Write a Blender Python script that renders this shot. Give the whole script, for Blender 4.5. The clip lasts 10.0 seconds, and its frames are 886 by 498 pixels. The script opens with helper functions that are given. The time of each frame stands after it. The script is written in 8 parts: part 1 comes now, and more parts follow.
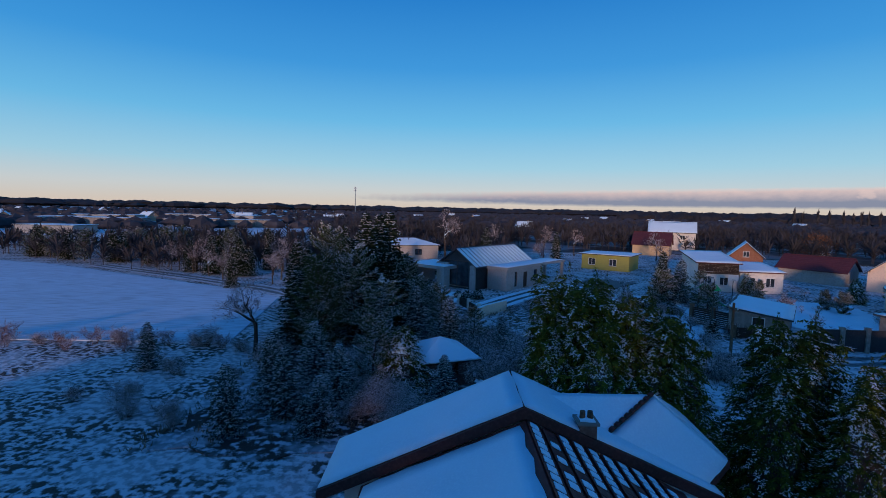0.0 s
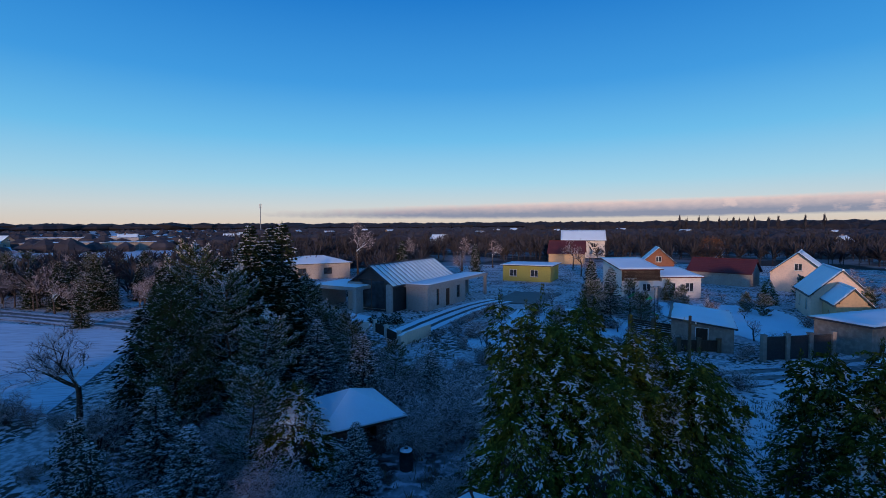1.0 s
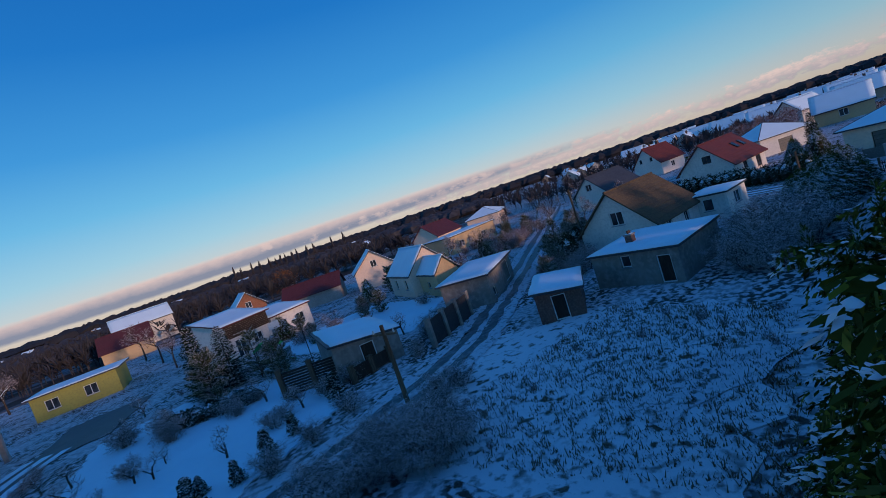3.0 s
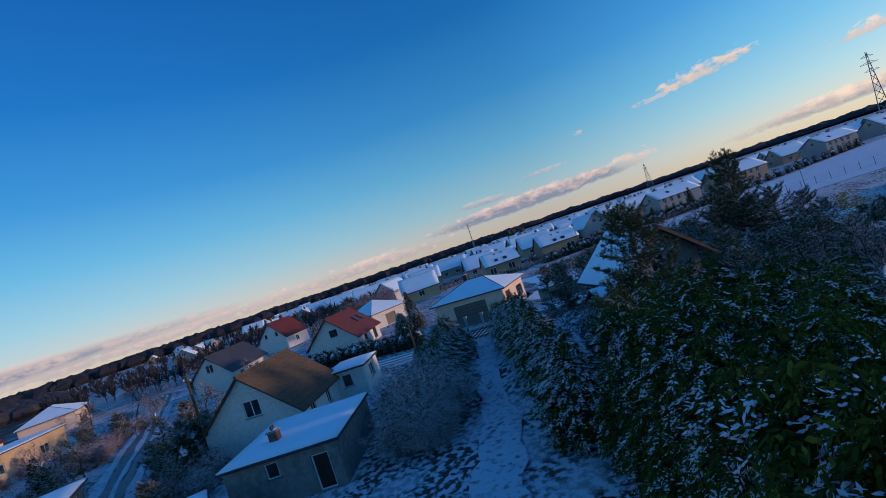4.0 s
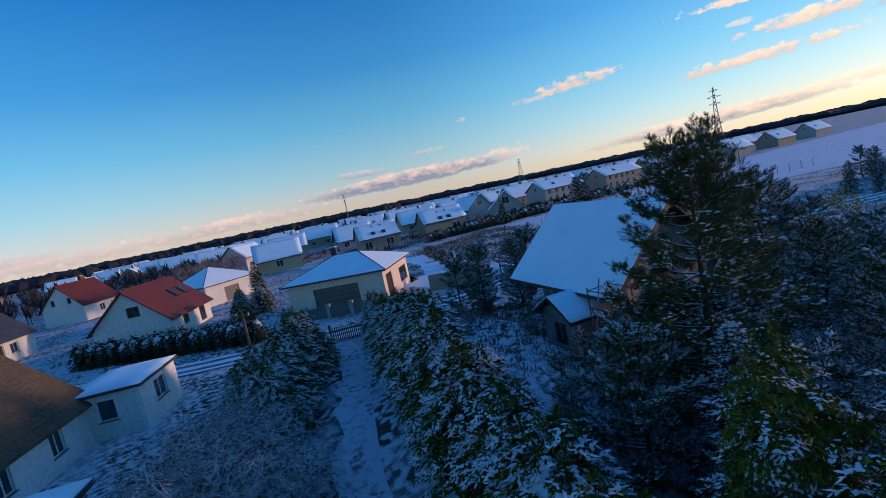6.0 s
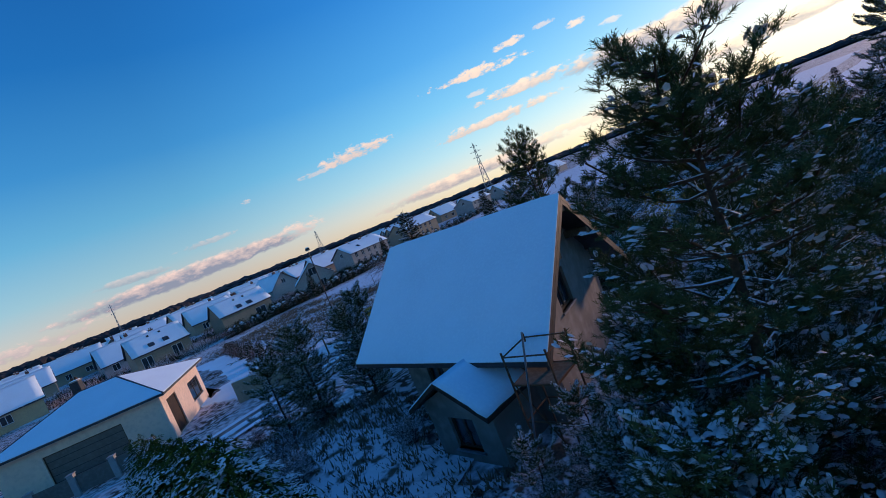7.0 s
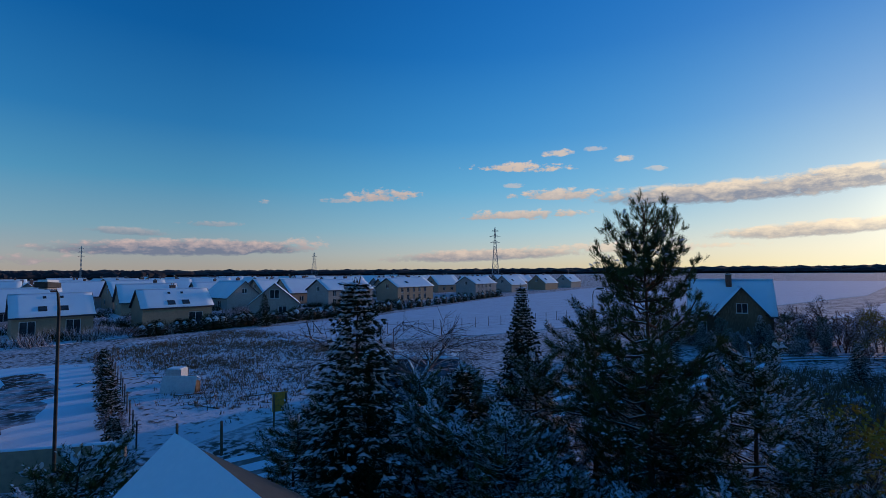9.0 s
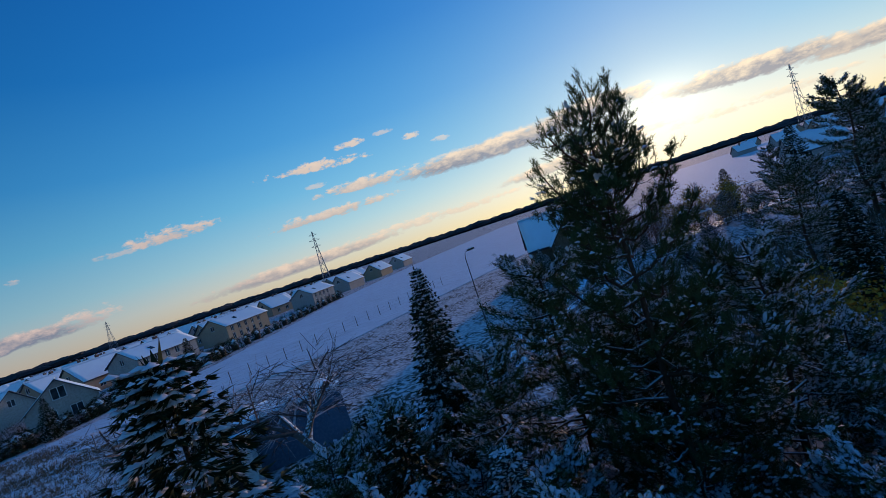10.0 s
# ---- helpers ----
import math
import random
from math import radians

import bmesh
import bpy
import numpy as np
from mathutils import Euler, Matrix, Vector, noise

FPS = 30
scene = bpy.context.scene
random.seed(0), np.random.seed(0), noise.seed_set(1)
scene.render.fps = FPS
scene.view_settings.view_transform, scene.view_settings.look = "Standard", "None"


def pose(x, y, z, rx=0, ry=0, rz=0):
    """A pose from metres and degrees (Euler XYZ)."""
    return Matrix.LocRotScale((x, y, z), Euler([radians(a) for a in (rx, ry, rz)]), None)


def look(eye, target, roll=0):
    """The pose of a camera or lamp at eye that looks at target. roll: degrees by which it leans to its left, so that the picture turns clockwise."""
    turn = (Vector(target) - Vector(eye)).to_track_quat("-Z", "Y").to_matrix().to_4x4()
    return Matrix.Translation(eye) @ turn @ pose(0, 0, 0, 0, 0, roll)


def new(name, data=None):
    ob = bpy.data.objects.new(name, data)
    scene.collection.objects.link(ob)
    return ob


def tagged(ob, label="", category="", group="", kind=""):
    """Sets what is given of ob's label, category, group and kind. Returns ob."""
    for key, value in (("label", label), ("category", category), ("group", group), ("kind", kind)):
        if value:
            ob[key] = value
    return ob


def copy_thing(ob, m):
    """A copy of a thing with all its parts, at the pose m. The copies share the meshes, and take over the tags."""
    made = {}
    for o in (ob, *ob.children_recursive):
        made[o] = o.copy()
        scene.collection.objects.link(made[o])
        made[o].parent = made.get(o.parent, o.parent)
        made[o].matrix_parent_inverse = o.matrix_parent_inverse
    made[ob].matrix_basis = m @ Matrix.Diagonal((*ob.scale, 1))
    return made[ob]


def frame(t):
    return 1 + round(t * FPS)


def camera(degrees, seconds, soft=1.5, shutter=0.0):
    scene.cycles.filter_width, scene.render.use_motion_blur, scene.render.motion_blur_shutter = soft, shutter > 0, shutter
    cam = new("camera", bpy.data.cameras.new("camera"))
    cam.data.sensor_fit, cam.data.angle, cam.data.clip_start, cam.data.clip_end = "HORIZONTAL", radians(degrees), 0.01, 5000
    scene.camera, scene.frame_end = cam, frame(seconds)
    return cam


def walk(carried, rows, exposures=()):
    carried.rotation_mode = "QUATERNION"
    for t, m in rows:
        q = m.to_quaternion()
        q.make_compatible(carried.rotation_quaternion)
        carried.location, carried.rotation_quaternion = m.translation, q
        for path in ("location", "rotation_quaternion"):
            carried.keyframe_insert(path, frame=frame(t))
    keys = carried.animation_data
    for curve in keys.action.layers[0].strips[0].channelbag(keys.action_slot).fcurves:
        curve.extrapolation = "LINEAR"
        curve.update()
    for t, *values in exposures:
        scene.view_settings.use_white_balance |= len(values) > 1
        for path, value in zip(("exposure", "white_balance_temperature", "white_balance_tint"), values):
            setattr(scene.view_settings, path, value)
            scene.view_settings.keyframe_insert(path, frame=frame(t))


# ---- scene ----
cam = camera(86.50, 10.0, 0.8)
PATH = [
    (0, (0.0, 0.0, 11.022), (0.0, 1.993, 10.855), 1.2),
    (0.5, (0.068, 3.725, 10.799), (0.24, 5.713, 10.672), 0.6),
    (1, (0.338, 7.423, 10.583), (0.698, 9.388, 10.481), -0.3),
    (1.5, (0.864, 10.899, 10.445), (1.42, 12.818, 10.355), -1.5),
    (2, (1.907, 14.206, 10.492), (2.596, 16.08, 10.371), -0.6),
    (2.5, (3.341, 17.314, 10.158), (4.283, 19.071, 10.006), -3.5),
    (3, (4.38, 20.387, 8.899), (6.124, 21.352, 8.732), -18.7),
    (3.2, (5.33, 21.313, 8.623), (7.272, 21.759, 8.457), -23.6),
    (4.3, (12.732, 22.021, 9.264), (14.576, 21.249, 9.297), -15.9),
    (4.5, (14.029, 21.602, 9.264), (15.854, 20.784, 9.273), -15.2),
    (5, (17.29, 20.375, 9.466), (19.075, 19.491, 9.29), -13.9),
    (5.2, (18.664, 19.852, 9.221), (20.439, 18.955, 9.012), -13.3),
    (6.3, (25.623, 15.761, 8.205), (27.191, 14.538, 7.993), -13.6),
    (6.5, (26.829, 14.957, 8.011), (28.282, 13.599, 7.806), -16.3),
    (7, (29.5, 12.863, 7.649), (30.581, 11.19, 7.466), -21.6),
    (7.5, (31.554, 10.307, 7.468), (32.363, 8.479, 7.388), -20.4),
    (8, (33.182, 7.204, 7.523), (34.103, 5.437, 7.691), -5.5),
    (8.2, (33.73, 6.019, 7.69), (34.751, 4.307, 7.856), 1.7),
    (8.5, (34.80, 4.17, 7.857), (35.874, 2.49, 8.011), 5.1),
    (9, (36.65, 1.40, 8.08), (37.681, -0.311, 8.178), -0.4),
    (9.5, (38.394, -0.533, 8.291), (39.176, -2.373, 8.267), -10.7),
    (10, (40.079, -2.745, 8.097), (40.438, -4.712, 8.048), -18.2),
]
EXPOSURES = ((0.0, 0.3, 6400, 10), (1.5, 0.4, 6400, 10), (2.5, 0.28, 6400, 10), (3.2, 0.3, 6500, 10), (4.5, 0.42, 6600, 10), (6.5, 0.58, 6800, 11), (7.5, 0.35, 6450, 10), (8.2, -0.2, 6150, 8), (9.0, -0.1, 6150, 8), (9.5, -0.05, 6250, 8), (10.0, 0.1, 6400, 8))
walk(cam, [(t, look(eye, target, roll)) for t, eye, target, roll in PATH], EXPOSURES)

# ---- sky, sun and far light ----
SUN_AZ, SUN_EL = -107.0, 5.9


def build_world():
    world = bpy.data.worlds.new("winter_sky")
    scene.world = world
    world.use_nodes = True
    nt = world.node_tree
    nt.nodes.clear()
    L = nt.links.new

    def node(kind, **props):
        n = nt.nodes.new(kind)
        for k, v in props.items():
            setattr(n, k, v)
        return n

    def mth(op, a, b=None, c=None, clamp=False):
        n = node("ShaderNodeMath", operation=op, use_clamp=clamp)
        for i, s in enumerate((a, b, c)):
            if s is None:
                continue
            if isinstance(s, (int, float)):
                n.inputs[i].default_value = s
            else:
                L(s, n.inputs[i])
        return n.outputs[0]

    def mix(f, a, b):
        n = node("ShaderNodeMix", data_type="RGBA")
        for i, s in ((0, f), (6, a), (7, b)):
            if isinstance(s, (int, float)):
                n.inputs[i].default_value = s
            elif isinstance(s, tuple):
                n.inputs[i].default_value = (*s, 1)
            else:
                L(s, n.inputs[i])
        return n.outputs[2]

    sky = node("ShaderNodeTexSky", sky_type="NISHITA", sun_disc=False)
    sky.sun_elevation, sky.sun_rotation = radians(SUN_EL), radians(90 - SUN_AZ)
    sky.altitude, sky.air_density, sky.dust_density, sky.ozone_density = 100, 1.0, SKY_DUST, SKY_OZONE
    tex = node("ShaderNodeTexCoord")
    sep = node("ShaderNodeSeparateXYZ")
    L(tex.outputs["Generated"], sep.inputs[0])
    az = mth("MULTIPLY", mth("ARCTAN2", sep.outputs[1], sep.outputs[0]), 57.2958)
    el = mth("MULTIPLY", mth("ARCSINE", sep.outputs[2]), 57.2958)
    def ripple(sx, sy, scale, detail):
        comb = node("ShaderNodeCombineXYZ")
        L(mth("MULTIPLY", az, sx), comb.inputs[0])
        L(mth("MULTIPLY", el, sy), comb.inputs[1])
        n = node("ShaderNodeTexNoise")
        n.inputs["Scale"].default_value, n.inputs["Detail"].default_value, n.inputs["Roughness"].default_value = scale, detail, 0.62
        L(comb.outputs[0], n.inputs["Vector"])
        return mth("SUBTRACT", n.outputs[0], 0.5)

    wisp = mth("ADD", mth("MULTIPLY", ripple(0.16, 0.55, 1.5, 5), 3.0), mth("MULTIPLY", ripple(0.55, 0.95, 1.5, 5), 3.4))
    total, weight, lit = None, None, None
    for ca, ce, wa, he, tilt, dens, grey in CLOUDS:
        da = mth("DIVIDE", mth("SUBTRACT", az, ca), wa)
        de = mth("DIVIDE", mth("SUBTRACT", mth("SUBTRACT", el, ce), mth("MULTIPLY", da, tilt)), he)
        # flatter below than above
        df = mth("MAXIMUM", de, mth("MULTIPLY", de, -1.5))
        body = mth("SUBTRACT", mth("ADD", 0.8 + 0.35 * (grey > 0.75), mth("MULTIPLY", wisp, 0.16 if grey > 1.18 else 0.55 if grey > 0.75 else 1.0)), mth("ADD", mth("MULTIPLY", da, da), mth("MULTIPLY", df, df)))
        a = mth("MULTIPLY", mth("MULTIPLY", body, 1.5, clamp=True), dens)
        shade = mth("ADD", mth("MULTIPLY", mth("ADD", mth("MULTIPLY", de, 0.75), mth("MULTIPLY", wisp, 0.12 if grey > 1.18 else 0.55)), grey), 1.0 - 0.74 * grey, clamp=True)
        up = mth("MULTIPLY", a, shade)
        total = a if total is None else mth("MAXIMUM", total, a)
        weight = a if weight is None else mth("ADD", weight, a)
        lit = up if lit is None else mth("ADD", lit, up)
    total = mth("MINIMUM", total, 0.93)
    # nearer the sun the cloud edges go cream, further off pink
    near = mth("SUBTRACT", 1.0, mth("DIVIDE", mth("ABSOLUTE", mth("SUBTRACT", az, SUN_AZ)), 75.0), clamp=True)
    edge = mix(near, (0.82, 0.61, 0.56), (1.0, 0.80, 0.56))
    core = mix(near, (0.23, 0.26, 0.36), (0.27, 0.28, 0.34))
    cloud = mix(mth("DIVIDE", lit, mth("MAXIMUM", weight, 0.001), clamp=True), core, edge)
    hs = node("ShaderNodeHueSaturation")
    hs.inputs["Saturation"].default_value = SKY_SAT
    tint = node("ShaderNodeVectorMath", operation="MULTIPLY")
    tint.inputs[1].default_value = SKY_TINT
    # thin high haze keeps the glow round the sun from growing without end
    knee = node("ShaderNodeVectorMath", operation="MULTIPLY_ADD")
    knee.inputs[1].default_value, knee.inputs[2].default_value = (SKY_KNEE,) * 3, (1, 1, 1)
    soft = node("ShaderNodeVectorMath", operation="DIVIDE")
    L(sky.outputs[0], tint.inputs[0])
    L(tint.outputs[0], knee.inputs[0])
    L(tint.outputs[0], soft.inputs[0])
    L(knee.outputs[0], soft.inputs[1])
    L(soft.outputs[0], hs.inputs["Color"])
    bright = node("ShaderNodeVectorMath", operation="SCALE")
    L(cloud, bright.inputs[0])
    L(mth("ADD", CLOUD_GAIN, mth("MULTIPLY", mth("MULTIPLY", near, near), CLOUD_SUN)), bright.inputs["Scale"])
    # clear winter air away from the sun: deep blue above, pale and rosy low down
    ramp = node("ShaderNodeValToRGB")
    for i, (deg, col) in enumerate(CLEAR):
        e = ramp.color_ramp.elements[i] if i < 2 else ramp.color_ramp.elements.new(deg / 90)
        e.position, e.color = deg / 90, (*col, 1)
    L(mth("DIVIDE", el, 90.0, clamp=True), ramp.inputs[0])
    clear = node("ShaderNodeVectorMath", operation="SCALE")
    L(ramp.outputs[0], clear.inputs[0])
    # the sky is deepest a quarter turn away from the sun
    qa = mth("DIVIDE", mth("SUBTRACT", az, SUN_AZ + 78), 30.0)
    L(mth("MULTIPLY", CLEAR_GAIN, mth("SUBTRACT", mth("ADD", 1.0, mth("MULTIPLY", near, 0.55)), mth("MULTIPLY", mth("POWER", 0.37, mth("MULTIPLY", qa, qa)), 0.24))), clear.inputs["Scale"])
    low = mth("SUBTRACT", 1.0, mth("DIVIDE", el, 42.0), clamp=True)
    air = mix(mth("SUBTRACT", 0.88, mth("MULTIPLY", mth("MULTIPLY", near, low), 0.75)), hs.outputs[0], clear.outputs[0])
    # the glow of the sun behind its thin cloud
    ga = mth("DIVIDE", mth("SUBTRACT", az, SUN_AZ), 5.0)
    ge = mth("DIVIDE", mth("SUBTRACT", el, SUN_EL), 3.2)
    glow = mth("POWER", 0.37, mth("ADD", mth("MULTIPLY", ga, ga), mth("MULTIPLY", ge, ge)))
    warm = node("ShaderNodeVectorMath", operation="SCALE")
    warm.inputs[0].default_value = (1.0, 0.84, 0.50)
    L(mth("MULTIPLY", glow, 1.8), warm.inputs["Scale"])
    # broad evening warmth low on the sun's side
    wa = mth("DIVIDE", mth("SUBTRACT", az, SUN_AZ), 34.0)
    we = mth("DIVIDE", mth("SUBTRACT", el, 2.0), 4.5)
    dusk = node("ShaderNodeVectorMath", operation="SCALE")
    dusk.inputs[0].default_value = (0.80, 0.50, 0.14)
    L(mth("MULTIPLY", mth("POWER", 0.37, mth("ADD", mth("MULTIPLY", wa, wa), mth("MULTIPLY", we, we))), 0.9), dusk.inputs["Scale"])
    hot = node("ShaderNodeVectorMath", operation="ADD")
    L(warm.outputs[0], hot.inputs[0])
    L(dusk.outputs[0], hot.inputs[1])
    both = node("ShaderNodeVectorMath", operation="ADD")
    L(mix(total, air, bright.outputs[0]), both.inputs[0])
    L(hot.outputs[0], both.inputs[1])
    final = both.outputs[0]
    bg = node("ShaderNodeBackground")
    bg.inputs["Strength"].default_value = SKY_STRENGTH
    out = node("ShaderNodeOutputWorld")
    L(final, bg.inputs[0])
    L(bg.outputs[0], out.inputs[0])


SKY_DUST, SKY_OZONE, SKY_SAT, SKY_STRENGTH = 0.4, 3.0, 1.25, 0.25
SKY_TINT, SKY_KNEE = (0.90, 0.98, 1.06), 0.21
CLEAR_GAIN = 3.0
CLEAR = [(0, (0.74, 0.60, 0.51)), (90, (0.05, 0.138, 0.37)), (2.2, (0.64, 0.67, 0.69)), (5, (0.38, 0.66, 0.82)), (10, (0.155, 0.52, 0.85)), (16, (0.050, 0.33, 0.77)), (25, (0.012, 0.19, 0.62)), (40, (0.006, 0.098, 0.44)), (54, (0.008, 0.110, 0.42)), (70, (0.03, 0.128, 0.39))]
CLOUD_GAIN, CLOUD_SUN = 3.1, 1.3
CLOUDS = [
    # azimuth, elevation, half width, half height, tilt, density, greyness below
    (-51.8, 9.1, 5.2, 1.0, -0.25, 0.9, 0.35), (-46.0, 8.5, 2.4, 0.4, 0.0, 0.5, 0.2), (-38.0, 8.1, 0.7, 0.4, 0.0, 0.6, 0.1),
    (-69.0, 12.3, 6.4, 0.8, 0.2, 0.95, 0.2), (-72.9, 13.8, 2.0, 0.6, -0.1, 0.85, 0.15), (-76.8, 14.0, 1.6, 0.4, 0.0, 0.5, 0.1),
    (-80.1, 12.6, 1.5, 0.5, 0.0, 0.8, 0.15), (-83.6, 11.2, 1.1, 0.4, 0.0, 0.5, 0.1), (-67.4, 10.2, 1.6, 0.4, 0.0, 0.5, 0.1),
    (-74.0, 8.9, 7.0, 0.9, 0.2, 0.9, 0.5), (-89.5, 8.0, 13.0, 1.35, 0.2, 1.0, 0.95), (-100.5, 8.3, 7.0, 1.35, 0.1, 1.0, 1.0),
    (-116.0, 6.1, 8.5, 1.3, 0.75, 1.0, 1.1), (-128.0, 4.7, 9.0, 1.2, 0.5, 1.0, 0.9),
    (-68.0, 6.7, 9.5, 0.8, -0.1, 0.9, 0.5), (-31.0, 2.7, 13.0, 1.1, -0.2, 1.0, 1.15), (-42.5, 3.1, 3.2, 1.0, 0.0, 0.8, 0.2),
    (-25.0, 4.3, 3.4, 0.5, 0.1, 0.5, 0.8), (-32.4, 5.4, 3.4, 0.45, -0.1, 0.4, 0.7), (-64.0, 1.9, 12.0, 0.9, -0.3, 0.9, 0.8),
    (-80.0, 2.6, 12.0, 0.8, 0.0, 0.7, 0.4), (-98.0, 3.8, 10.0, 0.9, -0.25, 0.85, 0.85), (-116.0, 3.1, 11.0, 0.6, 0.2, 0.6, 0.5),
    (52.0, 1.6, 46.0, 1.2, -0.35, 1.0, 1.2), (14.0, 1.2, 28.0, 1.2, 0.0, 0.8, 0.6), (-9.0, 1.4, 13.0, 1.0, -0.1, 0.8, 0.7), (48.3, 2.0, 0.8, 0.6, 0.0, 0.9, 0.1),
]
build_world()
sun = new("sun", bpy.data.lights.new("sun", "SUN"))
sun.data.energy, sun.data.angle, sun.data.color = 1.7, radians(3), (1.0, 0.66, 0.50)
sun.matrix_world = look((0, 0, 60), (-math.cos(radians(SUN_AZ)), -math.sin(radians(SUN_AZ)), 60 - math.tan(radians(SUN_EL))))

# ---- materials ----
def material(name, build):
    m = bpy.data.materials.new(name)
    m.use_nodes = True
    nt = m.node_tree
    nt.nodes.clear()
    out = nt.nodes.new("ShaderNodeOutputMaterial")
    bsdf = nt.nodes.new("ShaderNodeBsdfPrincipled")
    nt.links.new(bsdf.outputs[0], out.inputs[0])
    build(nt, bsdf)
    return m


def noise_fac(nt, scale, detail=4, lo=0.4, hi=0.6, stretch=None, coords="Object"):
    tc = nt.nodes.new("ShaderNodeTexCoord")
    vec = tc.outputs[coords]
    if stretch:
        mp = nt.nodes.new("ShaderNodeMapping")
        mp.inputs["Scale"].default_value = stretch
        nt.links.new(vec, mp.inputs[0])
        vec = mp.outputs[0]
    n = nt.nodes.new("ShaderNodeTexNoise")
    n.inputs["Scale"].default_value, n.inputs["Detail"].default_value = scale, detail
    nt.links.new(vec, n.inputs["Vector"])
    r = nt.nodes.new("ShaderNodeMapRange")
    r.inputs[1].default_value, r.inputs[2].default_value = lo, hi
    nt.links.new(n.outputs[0], r.inputs[0])
    return r.outputs[0], n.outputs[0]


def mixc(nt, fac, a, b):
    n = nt.nodes.new("ShaderNodeMix")
    n.data_type = "RGBA"
    for i, s in ((0, fac), (6, a), (7, b)):
        if isinstance(s, (int, float)):
            n.inputs[i].default_value = s
        elif isinstance(s, tuple):
            n.inputs[i].default_value = (*s, 1)
        else:
            nt.links.new(s, n.inputs[i])
    return n.outputs[2]


def bump(nt, bsdf, height, strength=0.4, dist=0.02):
    b = nt.nodes.new("ShaderNodeBump")
    b.inputs["Strength"].default_value, b.inputs["Distance"].default_value = strength, dist
    nt.links.new(height, b.inputs["Height"])
    nt.links.new(b.outputs[0], bsdf.inputs["Normal"])


def two_tone(name, a, b, c=None, big=0.6, small=9.0, rough=0.85, bumps=0.35, dist=0.02, metal=0.0, stretch=None, vary=0.0, spec=0.3):
    """A surface of two colours in broad patches, with a third in fine grain."""
    def build(nt, bs):
        f1, _ = noise_fac(nt, big, 4, 0.35, 0.65, stretch)
        col = mixc(nt, f1, a, b)
        f2, raw = noise_fac(nt, small, 5, 0.45, 0.75, stretch)
        if c:
            col = mixc(nt, f2, col, c)
        if vary:
            oi = nt.nodes.new("ShaderNodeObjectInfo")
            hsv = nt.nodes.new("ShaderNodeHueSaturation")
            mr = nt.nodes.new("ShaderNodeMapRange")
            mr.inputs[3].default_value, mr.inputs[4].default_value = 1 - vary, 1 + vary
            nt.links.new(oi.outputs["Random"], mr.inputs[0])
            nt.links.new(mr.outputs[0], hsv.inputs["Value"])
            nt.links.new(col, hsv.inputs["Color"])
            col = hsv.outputs[0]
        nt.links.new(col, bs.inputs["Base Color"])
        bs.inputs["Roughness"].default_value, bs.inputs["Metallic"].default_value = rough, metal
        bs.inputs["Specular IOR Level"].default_value = spec
        if bumps:
            bump(nt, bs, raw, bumps, dist)
    return material(name, build)


def frosted(name, bark, frost, amount=0.25, rough=0.8, grain=14.0):
    """Bark or needles on whose upper sides snow lies."""
    def build(nt, bs):
        geo = nt.nodes.new("ShaderNodeNewGeometry")
        sp = nt.nodes.new("ShaderNodeSeparateXYZ")
        nt.links.new(geo.outputs["True Normal"], sp.inputs[0])
        f, raw = noise_fac(nt, grain, 3, 0.35, 0.65)
        add = nt.nodes.new("ShaderNodeMath")
        add.operation = "MULTIPLY_ADD"
        nt.links.new(f, add.inputs[0])
        add.inputs[1].default_value, add.inputs[2].default_value = 0.6, amount - 0.75
        s = nt.nodes.new("ShaderNodeMath")
        s.operation = "ADD"
        nt.links.new(sp.outputs[2], s.inputs[0])
        nt.links.new(add.outputs[0], s.inputs[1])
        r = nt.nodes.new("ShaderNodeMapRange")
        r.inputs[1].default_value, r.inputs[2].default_value = 0.0, 0.25
        nt.links.new(s.outputs[0], r.inputs[0])
        dark = mixc(nt, f, bark, tuple(v * 0.55 for v in bark))
        nt.links.new(mixc(nt, r.outputs[0], dark, frost), bs.inputs["Base Color"])
        bs.inputs["Roughness"].default_value = rough
        bs.inputs["Specular IOR Level"].default_value = 0.2
    return material(name, build)


def needles(name, a, b, tip):
    def build(nt, bs):
        geo = nt.nodes.new("ShaderNodeNewGeometry")
        f1, _ = noise_fac(nt, 0.9, 3, 0.35, 0.65)
        col = mixc(nt, f1, a, b)
        r = nt.nodes.new("ShaderNodeMapRange")
        r.inputs[1].default_value, r.inputs[2].default_value = 0.6, 1.0
        nt.links.new(geo.outputs["Random Per Island"], r.inputs[0])
        col = mixc(nt, r.outputs[0], col, tip)
        nt.links.new(col, bs.inputs["Base Color"])
        bs.inputs["Roughness"].default_value = 0.75
        bs.inputs["Specular IOR Level"].default_value = 0.08
    return material(name, build)


def glass(name, col=(0.02, 0.025, 0.03)):
    def build(nt, bs):
        f, _ = noise_fac(nt, 1.3, 2, 0.35, 0.65)
        nt.links.new(mixc(nt, f, col, tuple(v * 2.2 for v in col)), bs.inputs["Base Color"])
        bs.inputs["Roughness"].default_value = 0.08
        bs.inputs["Specular IOR Level"].default_value = 0.6
    return material(name, build)


